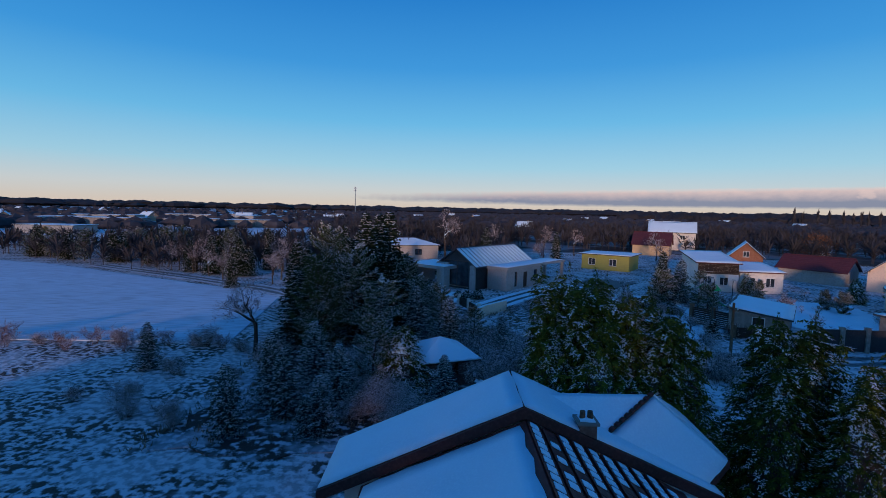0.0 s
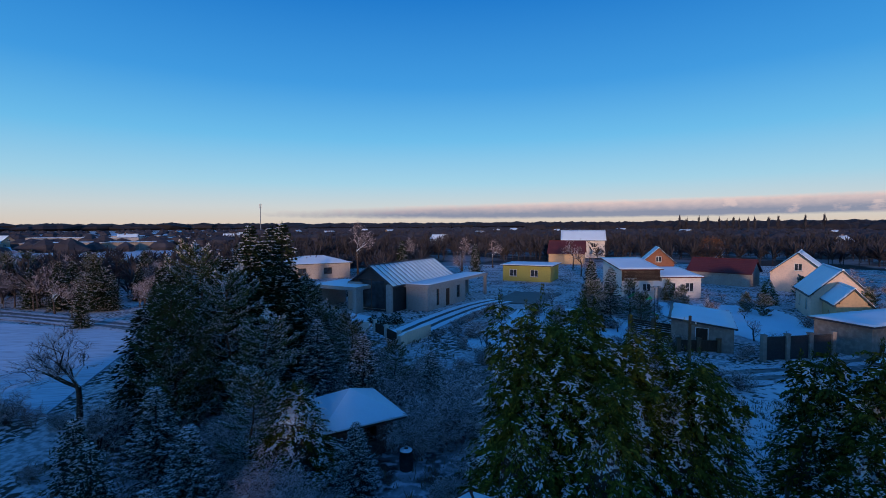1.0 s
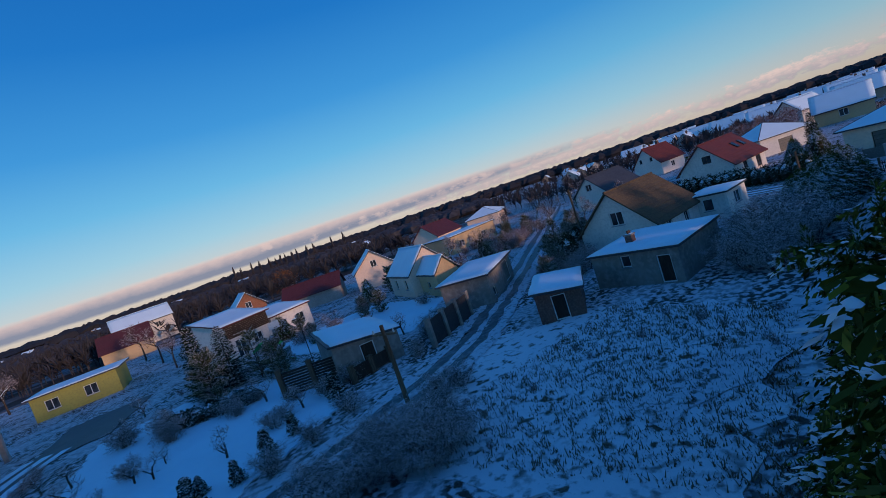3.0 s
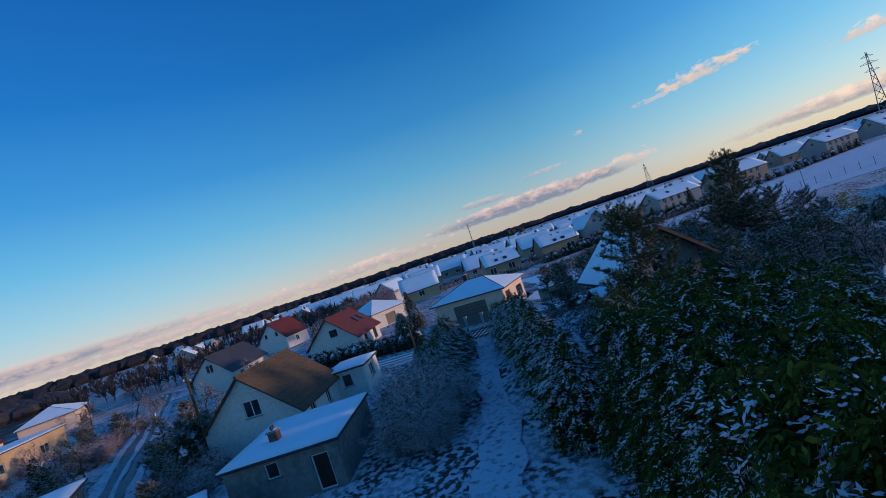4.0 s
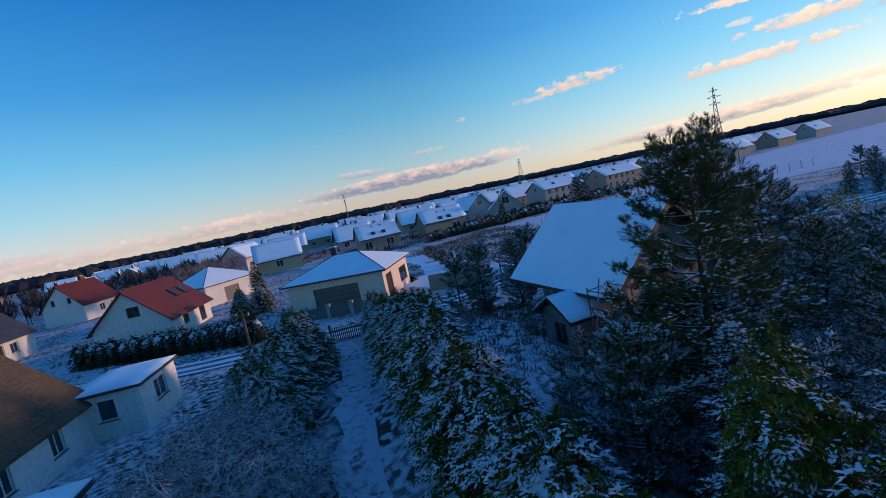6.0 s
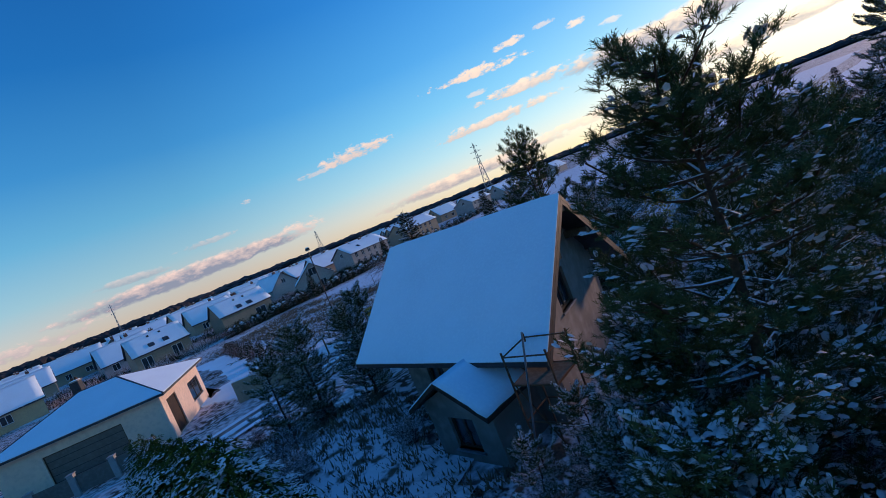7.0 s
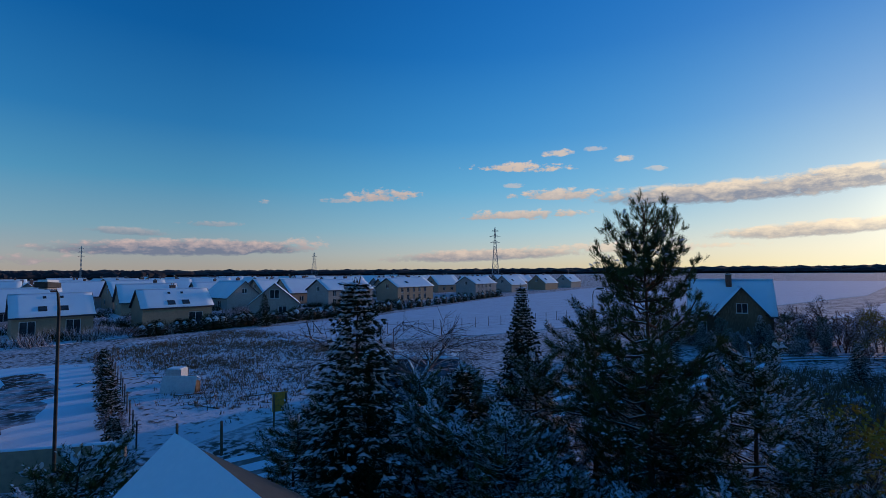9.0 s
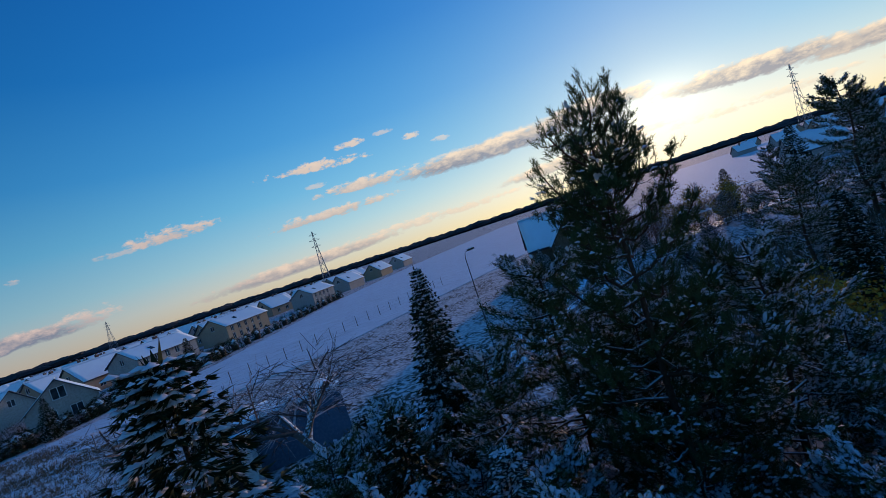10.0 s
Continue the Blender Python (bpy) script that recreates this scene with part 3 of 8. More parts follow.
def gable_house(name, x, y, rot, L, W, eave, ridge, walls, roof, label, openings=None, snow=True, over=0.4, chimneys=(), skylights=(), frame_mat="frame", group="", category="house", seams=0, base=None, seed=1, thick=0.3, ends=True, sills=True):
    """Ridge along local x. openings: {'s','n','e','w': [(centre, bottom, width, height, kind)]}."""
    rnd = random.Random(seed)
    h = thing(name, x, y, 0, rot, label, category, group)
    hx, hy = L / 2, W / 2
    slope = (ridge - eave) / hy
    sides = dict(s=((-hx, -hy), (hx, -hy)), e=((hx, -hy), (hx, hy)), n=((hx, hy), (-hx, hy)), w=((-hx, hy), (-hx, -hy)))
    for key, (p0, p1) in sides.items():
        sh = Shape()
        ln = L if key in "sn" else W
        mine = [(c + ln / 2 - w / 2, c + ln / 2 + w / 2, b, b + hh) for c, b, w, hh, *_ in (openings or {}).get(key, ())]
        if key in "sn":
            wall(sh, p0, p1, 0, [(0, eave), (ln, eave)], mine, thick)
        else:
            # gable walls stand between the long walls
            q0 = (p0[0], p0[1] + (thick if key == "e" else -thick))
            q1 = (p1[0], p1[1] - (thick if key == "e" else -thick))
            wall(sh, q0, q1, 0, [(0, eave + slope * thick), (hy - thick, ridge), (W - 2 * thick, eave + slope * thick)], [(a - thick, b - thick, c, d) for a, b, c, d in mine], thick)
        part("wall", sh, walls, h)
        for (a, b, c, d), spec in zip(mine, (openings or {}).get(key, ())):
            kind = spec[4] if len(spec) > 4 else "window"
            window(h, p0, p1, (a, b, c, d), frame_mat, kind, 1 if b - a > 0.9 and kind == "window" else 0, sills)
    ox = hx + (over if ends else 0.12)
    for sgn in (-1, 1):
        lo_y, lo_z = sgn * (hy + over), eave - slope * over + 0.12
        r = [(-sgn * ox, lo_y, lo_z), (sgn * ox, lo_y, lo_z), (sgn * ox, 0, ridge + 0.12), (-sgn * ox, 0, ridge + 0.12)]
        if sgn > 0:
            r = [r[1], r[0], r[3], r[2]]
            r = [(p[0], p[1], p[2]) for p in r]
        # anticlockwise from above
        poly = [(-ox, lo_y, lo_z), (ox, lo_y, lo_z), (ox, 0, ridge + 0.12), (-ox, 0, ridge + 0.12)]
        if sgn > 0:
            poly = poly[::-1]
        rp = part("roof_slope", Shape().slab(poly, 0.14), roof, h)
        if snow:
            ns = Shape()
            o = Vector((-ox, lo_y, lo_z + 0.004))
            ex, ey = Vector((2 * ox, 0, 0)), Vector((0, -lo_y, ridge + 0.12 - lo_z))
            if sgn > 0:
                o, ex = o + ex, -ex
            if seams:
                for k in range(seams):
                    ns = Shape()
                    snow_sheet(ns, o + ex * ((k + 0.08) / seams) + ey * 0.02, ex * (0.84 / seams), ey * 0.97, 3, 8, 0.045, rnd, 0.05, 0.006)
                    part("snow_strip", ns, "snow", rp, "", True)
            else:
                snow_sheet(ns, o + ey * 0.01, ex, ey * 0.985, max(6, int(L)), 8, 0.07, rnd, 0.07)
                part("snow", ns, "snow", rp, "thin layer of fresh snow", True)
        else:
            rows = Shape()
            k = max(6, int((hy + over) / 0.38))
            for j in range(1, k):
                f = j / k
                yy, zz = lo_y * (1 - f), lo_z + (ridge + 0.12 - lo_z) * f
                d2 = -sgn * 0.05
                rows.hexa([(-ox, yy, zz - 0.02), (ox, yy, zz - 0.02), (ox, yy + d2, zz), (-ox, yy + d2, zz), (-ox, yy, zz + 0.03), (ox, yy, zz + 0.03), (ox, yy + d2, zz + 0.035), (-ox, yy + d2, zz + 0.035)])
            part("tile_course", rows, roof, rp)
        for sx, f, w, l in skylights if sgn == -1 else ():
            yy, zz = lo_y * (1 - f), lo_z + (ridge + 0.12 - lo_z) * f
            dy, dz = -lo_y, ridge + 0.12 - lo_z
            ll = math.hypot(dy, dz)
            u, v = Vector((0, dy / ll, dz / ll)), Vector((0, -dz / ll, dy / ll))
            c = Vector((sx, yy, zz))
            fr = Shape()
            q = [c + Vector((a * w / 2, 0, 0)) + u * (b * l / 2) for a, b in ((-1, -1), (1, -1), (1, 1), (-1, 1))]
            fr.hexa([p for p in q] + [p + v * 0.13 for p in q])
            sk = part("skylight", fr, "charcoal", h)
            q = [c + Vector((a * (w / 2 - 0.07), 0, 0)) + u * (b * (l / 2 - 0.07)) for a, b in ((-1, -1), (1, -1), (1, 1), (-1, 1))]
            part("pane", Shape().hexa([p + v * 0.131 for p in q] + [p + v * 0.14 for p in q]), "glass", sk)
    part("ridge_cap", Shape().tube([(-ox, 0, ridge + 0.13), (ox, 0, ridge + 0.13)], [0.1, 0.1], 6), "snow" if snow and not seams else roof, h)
    for cx, cy, w, top, mat in chimneys:
        chimney(h, cx, cy, w, ridge - abs(cy) * slope - 0.5, top, mat)
    return h


def chimney(parent, cx, cy, w, z0, z1, mat="brick"):
    c = part("chimney", Shape().box(cx - w / 2, cx + w / 2, cy - w / 2, cy + w / 2, z0, z1), mat, parent)
    part("cap", Shape().box(cx - w / 2 - 0.06, cx + w / 2 + 0.06, cy - w / 2 - 0.06, cy + w / 2 + 0.06, z1, z1 + 0.08), "concrete", c)
    sn = Shape()
    snow_sheet(sn, (cx - w / 2, cy - w / 2, z1 + 0.084), (w, 0, 0), (0, w, 0), 3, 3, 0.05, random.Random(3), 0.05)
    part("snow", sn, "snow", c)
    for k in (-0.22, 0.22):
        part("flue", Shape().tube([(cx + k * w, cy, z1 + 0.08), (cx + k * w, cy, z1 + 0.32)], [0.09, 0.08], 8), "rust", c)
    return c


def block_house(name, x, y, rot, L, W, height, walls, label, openings=None, roof="dark_tile", over=0.25, tilt=0.0, snow=True, frame_mat="frame", category="outbuilding", seed=1, group="", bare=0.0):
    """A building with one flat or lean-to roof that rises by tilt towards local +y."""
    rnd = random.Random(seed)
    h = thing(name, x, y, 0, rot, label, category, group)
    hx, hy, t = L / 2, W / 2, 0.22
    zs, zn = height - tilt / 2, height + tilt / 2
    sides = dict(s=((-hx, -hy), (hx, -hy), zs, zs), e=((hx, -hy + t), (hx, hy - t), zs, zn), n=((hx, hy), (-hx, hy), zn, zn), w=((-hx, hy - t), (-hx, -hy + t), zn, zs))
    for key, (p0, p1, za, zb) in sides.items():
        ln = math.dist(p0, p1)
        mine = [(c + ln / 2 - w / 2, c + ln / 2 + w / 2, b, b + hh) for c, b, w, hh, *_ in (openings or {}).get(key, ())]
        part("wall", wall(Shape(), p0, p1, 0, [(0, za), (ln, zb)], mine, t), walls, h)
        for o, spec in zip(mine, (openings or {}).get(key, ())):
            kind = spec[4] if len(spec) > 4 else "window"
            window(h, p0, p1, o, frame_mat, kind, 1 if o[1] - o[0] > 0.9 and kind == "window" else 0)
    k = tilt / W
    a, b = hx + over, hy + over
    poly = [(-a, -b, zs - k * over + 0.14), (a, -b, zs - k * over + 0.14), (a, b, zn + k * over + 0.14), (-a, b, zn + k * over + 0.14)]
    rp = part("roof_slab", Shape().slab(poly, 0.14), roof, h)
    if snow:
        ns = Shape()
        o, ex, ey = Vector(poly[0]) + Vector((0, 0, 0.004)), Vector(poly[1]) - Vector(poly[0]), Vector(poly[3]) - Vector(poly[0])
        snow_sheet(ns, o, ex, ey * (1 - bare), max(6, int(L * 1.2)), max(5, int(W * 1.2)), 0.09, rnd, 0.08, 0.015)
        part("snow", ns, "snow", rp, "blanket of fresh snow", True)
    return h


def hip_roof(shape, L, W, z0, z1, over=0.5, thick=0.16, ridge=None):
    """Four slopes; ridge along local x."""
    a, b = L / 2 + over, W / 2 + over
    r = (max(0.0, L - W) / 2 if ridge is None else ridge / 2) + 0.001
    c = [(-a, -b, z0), (a, -b, z0), (a, b, z0), (-a, b, z0)]
    e, w = (r, 0, z1), (-r, 0, z1)
    faces = [[c[0], c[1], e, w], [c[1], c[2], e], [c[2], c[3], w, e], [c[3], c[0], w]]
    return c, e, w, faces


def hip_house(name, x, y, rot, L, W, eave, ridge, walls, roof, label, openings=None, over=0.5, chimneys=(), frame_mat="brown_frame", group="", snow=True, ridge_len=None, seed=1):
    h = thing(name, x, y, 0, rot, label, "house", group)
    hx, hy, t = L / 2, W / 2, 0.3
    sides = dict(s=((-hx, -hy), (hx, -hy)), e=((hx, -hy + t), (hx, hy - t)), n=((hx, hy), (-hx, hy)), w=((-hx, hy - t), (-hx, -hy + t)))
    for key, (p0, p1) in sides.items():
        ln = math.dist(p0, p1)
        mine = [(c + ln / 2 - w / 2, c + ln / 2 + w / 2, b, b + hh) for c, b, w, hh, *_ in (openings or {}).get(key, ())]
        part("wall", wall(Shape(), p0, p1, 0, [(0, eave), (ln, eave)], mine, t), walls, h)
        for o, spec in zip(mine, (openings or {}).get(key, ())):
            kind = spec[4] if len(spec) > 4 else "window"
            window(h, p0, p1, o, frame_mat, kind, 1 if o[1] - o[0] > 0.9 and kind == "window" else 0)
    c, e, w, faces = hip_roof(None, L, W, eave + 0.16, ridge, over, ridge=ridge_len)
    part("soffit", Shape().box(-hx - over + 0.05, hx + over - 0.05, -hy - over + 0.05, hy + over - 0.05, eave + 0.004, eave + 0.06), "white", h)
    for fpts in faces:
        rp = part("roof_slope", Shape().slab(fpts, 0.12), roof, h)
        if snow:
            cen = sum((Vector(p) for p in fpts), Vector()) / len(fpts)
            ins = [Vector(p) + (cen - Vector(p)).normalized() * 0.10 + Vector((0, 0, 0.055)) for p in fpts]
            part("snow", Shape().slab(ins, 0.05), "snow", rp, "thin layer of fresh snow")
    hips = Shape()
    for a, b in ((c[0], w), (c[3], w), (c[1], e), (c[2], e), (e, w)):
        hips.tube([Vector(a) + Vector((0, 0, 0.03)), Vector(b) + Vector((0, 0, 0.03))], [0.06, 0.06], 5)
    part("hip_tiles", hips, roof, h)
    for cx, cy, ww, top, mat in chimneys:
        chimney(h, cx, cy, ww, ridge - 1.4, top, mat)
    return h

# ---- plants ----
def blade(v, f, base, tip, width, side):
    n = len(v)
    mid = base * 0.5 + tip * 0.5
    v += [base, mid + side * width * 0.55, tip, mid - side * width * 0.55]
    f.append((n, n + 1, n + 2, n + 3))


def lump(v, f, c, along, size, rnd):
    """A small pad of snow, six-sided, with a flat underside."""
    n = len(v)
    along = Vector((along.x, along.y, along.z * 0.6))
    along = along.normalized() if along.length > 0.01 else Vector((1, 0, 0))
    side = along.cross(Vector((0, 0, 1)))
    side = side.normalized() if side.length > 0.01 else Vector((0, 1, 0))
    for k in range(6):
        a = k * math.pi / 3
        r = size * rnd.uniform(0.7, 1.15)
        v.append(c + along * (math.cos(a) * r * 1.25) + side * (math.sin(a) * r * 0.75) - Vector((0, 0, size * 0.1)))
    v.append(c + Vector((0, 0, size * rnd.uniform(0.3, 0.5))))
    f += [(n + k, n + (k + 1) % 6, n + 6) for k in range(6)]


def needle(v, f, base, tip, width, side):
    n = len(v)
    v += [base - side * width * 0.5, base + side * width * 0.5, tip]
    f.append((n, n + 1, n + 2))


def streak(v, f, p, out, rnd, size=1.0):
    """Snow caught on a drooping spray: a few narrow hanging flakes."""
    side = Vector((-out.y, out.x, 0))
    for q in range(3):
        d = (out * rnd.uniform(0.5, 1.0) + side * rnd.uniform(-0.6, 0.6) + Vector((0, 0, rnd.uniform(-0.6, 0.15)))).normalized()
        b = p + side * rnd.uniform(-0.06, 0.06) + Vector((0, 0, rnd.uniform(0.0, 0.06)))
        blade(v, f, b, b + d * size * rnd.uniform(0.10, 0.24), size * rnd.uniform(0.035, 0.075), (side + Vector((0, 0, rnd.uniform(-0.3, 0.3)))).normalized())


def spray(cv, cf, sv, sf, p, out, ln, rnd, width, snowy, droop=0.5):
    """A drooping fan of scale leaves; snow lies along its back."""
    side = Vector((-out.y, out.x, 0))
    pts = [p]
    d = (out + side * rnd.uniform(-0.5, 0.5) + Vector((0, 0, rnd.uniform(-0.1, 0.5)))).normalized()
    for k in range(3):
        pts.append(pts[-1] + d * ln / 3)
        d = (d + Vector((0, 0, -droop * rnd.uniform(0.5, 1.1)))).normalized()
    snow = rnd.random() < snowy
    for k in (1, 2, 3):
        for sg in (-1, 1):
            e = (d * rnd.uniform(0.3, 0.9) + side * sg * rnd.uniform(0.5, 1.0) + Vector((0, 0, rnd.uniform(-0.5, 0.15)))).normalized()
            b, t = pts[k - 1].lerp(pts[k], rnd.random()), pts[k] + e * ln * rnd.uniform(0.22, 0.42)
            n = (side.cross(e) + Vector((0, 0, 0.6))).normalized()
            blade(cv, cf, b, t, width, n)
            if snow and k > 1 and rnd.random() < 0.8:
                up = Vector((0, 0, 0.018)) + out * 0.006
                m = b.lerp(t, rnd.uniform(0.0, 0.3)) + up
                blade(sv, sf, m, b.lerp(t, rnd.uniform(0.6, 0.95)) + up, width * rnd.uniform(0.35, 0.75), n)
    if snow:
        for k in (1, 2, 2):
            if rnd.random() < 0.45 + 0.4 * (snowy > 0.7):
                lump(sv, sf, pts[k].lerp(pts[k + 1], rnd.random()) + Vector((0, 0, 0.015)), out, rnd.uniform(0.02, 0.05) * (1.15 if snowy > 0.7 else 1.0), rnd)


def bough(cv, cf, sv, sf, p, out, ln, rnd, width, white):
    """A bough that arches out of the crown and hangs at its tip, snow lying along its back."""
    side = Vector((-out.y, out.x, 0))
    pts, d = [p], (out + side * rnd.uniform(-0.45, 0.45) + Vector((0, 0, rnd.uniform(0.15, 0.6)))).normalized()
    for k in range(5):
        pts.append(pts[-1] + d * ln / 5)
        d = (d + Vector((0, 0, -rnd.uniform(0.15, 0.5)))).normalized()
    for k in range(1, 6):
        spread = 0.34 * ln * (1.15 - 0.13 * k)
        for sg in (-1, 1):
            for q in range(2):
                b = pts[k - 1].lerp(pts[k], rnd.random())
                e = (side * sg * rnd.uniform(0.4, 1.0) + (pts[k] - pts[k - 1]).normalized() * rnd.uniform(0.2, 0.8) + Vector((0, 0, rnd.uniform(-0.8, 0.0)))).normalized()
                blade(cv, cf, b, b + e * spread * rnd.uniform(0.7, 1.2), width, (e.cross(out) + Vector((0, 0, 0.3))).normalized())
    if rnd.random() < white:
        for k in range(2, 6):
            for q in range(rnd.randint(1, 3)):
                c = pts[k - 1].lerp(pts[k], rnd.random()) + side * rnd.gauss(0, 0.055 * ln / 0.6) + Vector((0, 0, 0.012))
                lump(sv, sf, c, pts[k] - pts[k - 1] + side * rnd.uniform(-0.6, 0.6), rnd.uniform(0.018, 0.042) * (0.8 + 0.1 * k), rnd)
        streak(sv, sf, pts[-1], out, rnd, 0.8)
        streak(sv, sf, pts[-2], out, rnd, 0.7)


def plant(name, label, meshes, category, group):
    """meshes: (part name, verts, faces, material, smooth)."""
    h = thing(name, 0, 0, 0, 0, label, category, group)
    for pn, v, f, mat, smooth in meshes:
        if v:
            p = part(pn, Shape().extend(v, f), mat, h, "", smooth)
            if pn != "trunk":
                p["kind"] = "stuff"
    return h


def make_spruce(seed, h=8.0, r=1.9, mat="spruce", snowy=0.45, whorl=0.34, low=0.06, width=0.12, per=2, fine=1.0):
    rnd = random.Random(seed)
    tv, cv, cf, sv, sf = Shape(), [], [], [], []
    tv.tube([(0, 0, -0.2), (0.03, 0, h * 0.4), (0, 0.02, h * 0.96)], [0.018 * h, 0.011 * h, 0.012], 7)
    z = h * low
    while z < h * 0.985:
        f = 1 - z / h
        ln = r * (f ** 0.72) * rnd.uniform(0.85, 1.1) + 0.10
        n = 7 if f > 0.35 else 5
        start = rnd.uniform(0, 6.28)
        for k in range(n):
            a = start + k * 6.283 / n + rnd.uniform(-0.3, 0.3)
            ll = ln * rnd.uniform(0.7, 1.12)
            out = Vector((math.cos(a), math.sin(a), 0))
            sag = 0.10 + 0.35 * f
            steps = max(3, int(ll / 0.2))
            side = Vector((-out.y, out.x, 0))
            for i in range(1, steps + 1):
                s = i / steps
                p = Vector((0, 0, z)) + out * (ll * s) + Vector((0, 0, ll * (0.25 * f * 0 - sag * s + 0.30 * s * s * (0.4 + f))))
                w = 0.12 + 0.40 * min(1.0, ll) * (1 - 0.5 * s)
                heavy = rnd.random() < snowy * (0.35 + 0.75 * s)
                for sg in (-1, 1):
                    for q in range(per):
                        dirn = (out * rnd.uniform(0.35, 0.9) + side * sg * rnd.uniform(0.4, 1.0) + Vector((0, 0, rnd.uniform(-0.55, 0.1)))).normalized()
                        flat = Vector((rnd.uniform(-1, 1), rnd.uniform(-1, 1), 0.4)).normalized()
                        ln2 = w * rnd.uniform(0.7, 1.4) * fine
                        blade(cv, cf, p, p + dirn * ln2, width, flat)
                        if heavy and rnd.random() < 0.7:
                            up = Vector((0, 0, 0.025))
                            blade(sv, sf, p + up + dirn * ln2 * 0.15, p + up + dirn * ln2 * rnd.uniform(0.6, 0.95), width * rnd.uniform(0.6, 1.0), flat)
                if heavy:
                    for q in range(3):
                        lump(sv, sf, p + out * rnd.gauss(0, 0.07) + side * rnd.gauss(0, 0.09) + Vector((0, 0, rnd.uniform(0.015, 0.05))), out + side * rnd.uniform(-0.8, 0.8), rnd.uniform(0.03, 0.085), rnd)
            blade(cv, cf, p, p + out * 0.2 + Vector((0, 0, 0.03)), 0.07, side)
        z += whorl * rnd.uniform(0.75, 1.15) * (0.55 + 0.6 * f)
    for q in range(8):
        a = rnd.uniform(0, 6.28)
        blade(cv, cf, Vector((0, 0, h * 0.96)), Vector((math.cos(a) * 0.12, math.sin(a) * 0.12, h * (0.985 + 0.03 * rnd.random()))), 0.06, Vector((-math.sin(a), math.cos(a), 0)))
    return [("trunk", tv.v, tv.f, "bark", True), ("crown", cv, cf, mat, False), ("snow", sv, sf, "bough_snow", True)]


def make_thuja(seed, h=6.0, r=1.5, mat="thuja", snowy=0.35, count=2300, round_top=0.8, leaf=0.065):
    """A dense evergreen of upright fans over a dark core that stands for its shaded inside."""
    rnd = random.Random(seed)
    tv, cv, cf, sv, sf = Shape(), [], [], [], []
    tv.tube([(0, 0, -0.2), (0, 0, h * 0.5)], [0.13, 0.07], 6)
    leaders = [(rnd.uniform(-0.45, 0.45) * r, rnd.uniform(-0.45, 0.45) * r, rnd.uniform(0.78, 1.0)) for _ in range(6)] + [(0, 0, 1.0)]

    def radius(t):
        return r * (min(1.0, (t / 0.18) ** 0.5) * 0.25 + 0.75) * max(0.03, 1 - max(0, (t - 0.25) / 0.75) ** (1.6 * round_top + 0.4)) ** 0.8

    # filler core, joined to the trunk mesh to darken the crown's shaded inside
    core = Shape()
    rings = [(t, radius(t) * (0.6 if t < 0.8 else 0.03)) for t in (0.02, 0.15, 0.35, 0.52, 0.66, 0.84)]
    for t, rr in rings:
        for k in range(9):
            a = k * 6.283 / 9
            q = rr * rnd.uniform(0.85, 1.1)
            core.v.append((math.cos(a) * q, math.sin(a) * q, t * h))
    for j in range(len(rings) - 1):
        for k in range(9):
            core.f.append((j * 9 + k, j * 9 + (k + 1) % 9, j * 9 + 9 + (k + 1) % 9, j * 9 + 9 + k))
    core.f.append(tuple(range(45, 54)))
    tv.extend(core.v, core.f)
    for i in range(count):
        t = rnd.random() ** 1.05
        lx, ly, lh = leaders[i % len(leaders)]
        a = rnd.uniform(0, 6.283)
        rr = radius(t / max(lh, 0.6)) if t < lh else 0.05
        k = rnd.uniform(0.6, 1.0)
        pull = max(0.0, (t - 0.4) / 0.6)
        p = Vector((math.cos(a) * rr * k * (1 - 0.62 * pull) + lx * pull * 1.15, math.sin(a) * rr * k * (1 - 0.62 * pull) + ly * pull * 1.15, min(t, lh) * h * 0.97))
        out = Vector((math.cos(a), math.sin(a), 0))
        if rnd.random() < (0.3 if snowy > 0.7 else 0.17):
            bough(cv, cf, sv, sf, p, out, rnd.uniform(0.5, 0.9) * (1 - 0.3 * t) * (0.7 if snowy > 0.7 else 1.0), rnd, leaf * 0.9, min(0.8, snowy * 2.1))
        else:
            spray(cv, cf, sv, sf, p, out, rnd.uniform(0.24, 0.5) * (1 - 0.35 * t), rnd, leaf, snowy * (0.22 if snowy > 0.7 else 0.05), 0.45)
    for lx, ly, lh in leaders:
        for q in range(90):
            a, u = rnd.uniform(0, 6.283), rnd.random()
            rr = 0.16 * (1.05 - u) * rnd.random() ** 0.5
            b = Vector((lx * 1.1 + math.cos(a) * rr, ly * 1.1 + math.sin(a) * rr, h * (lh * 0.93 + 0.09 * u)))
            blade(cv, cf, b, b + Vector((math.cos(a) * 0.05, math.sin(a) * 0.05, rnd.uniform(0.03, 0.09))), 0.022, Vector((-math.sin(a), math.cos(a), 0)))
    return [("trunk", tv.v, tv.f, "bark", True), ("crown", cv, cf, mat, False), ("snow", sv, sf, "bough_snow", True)]


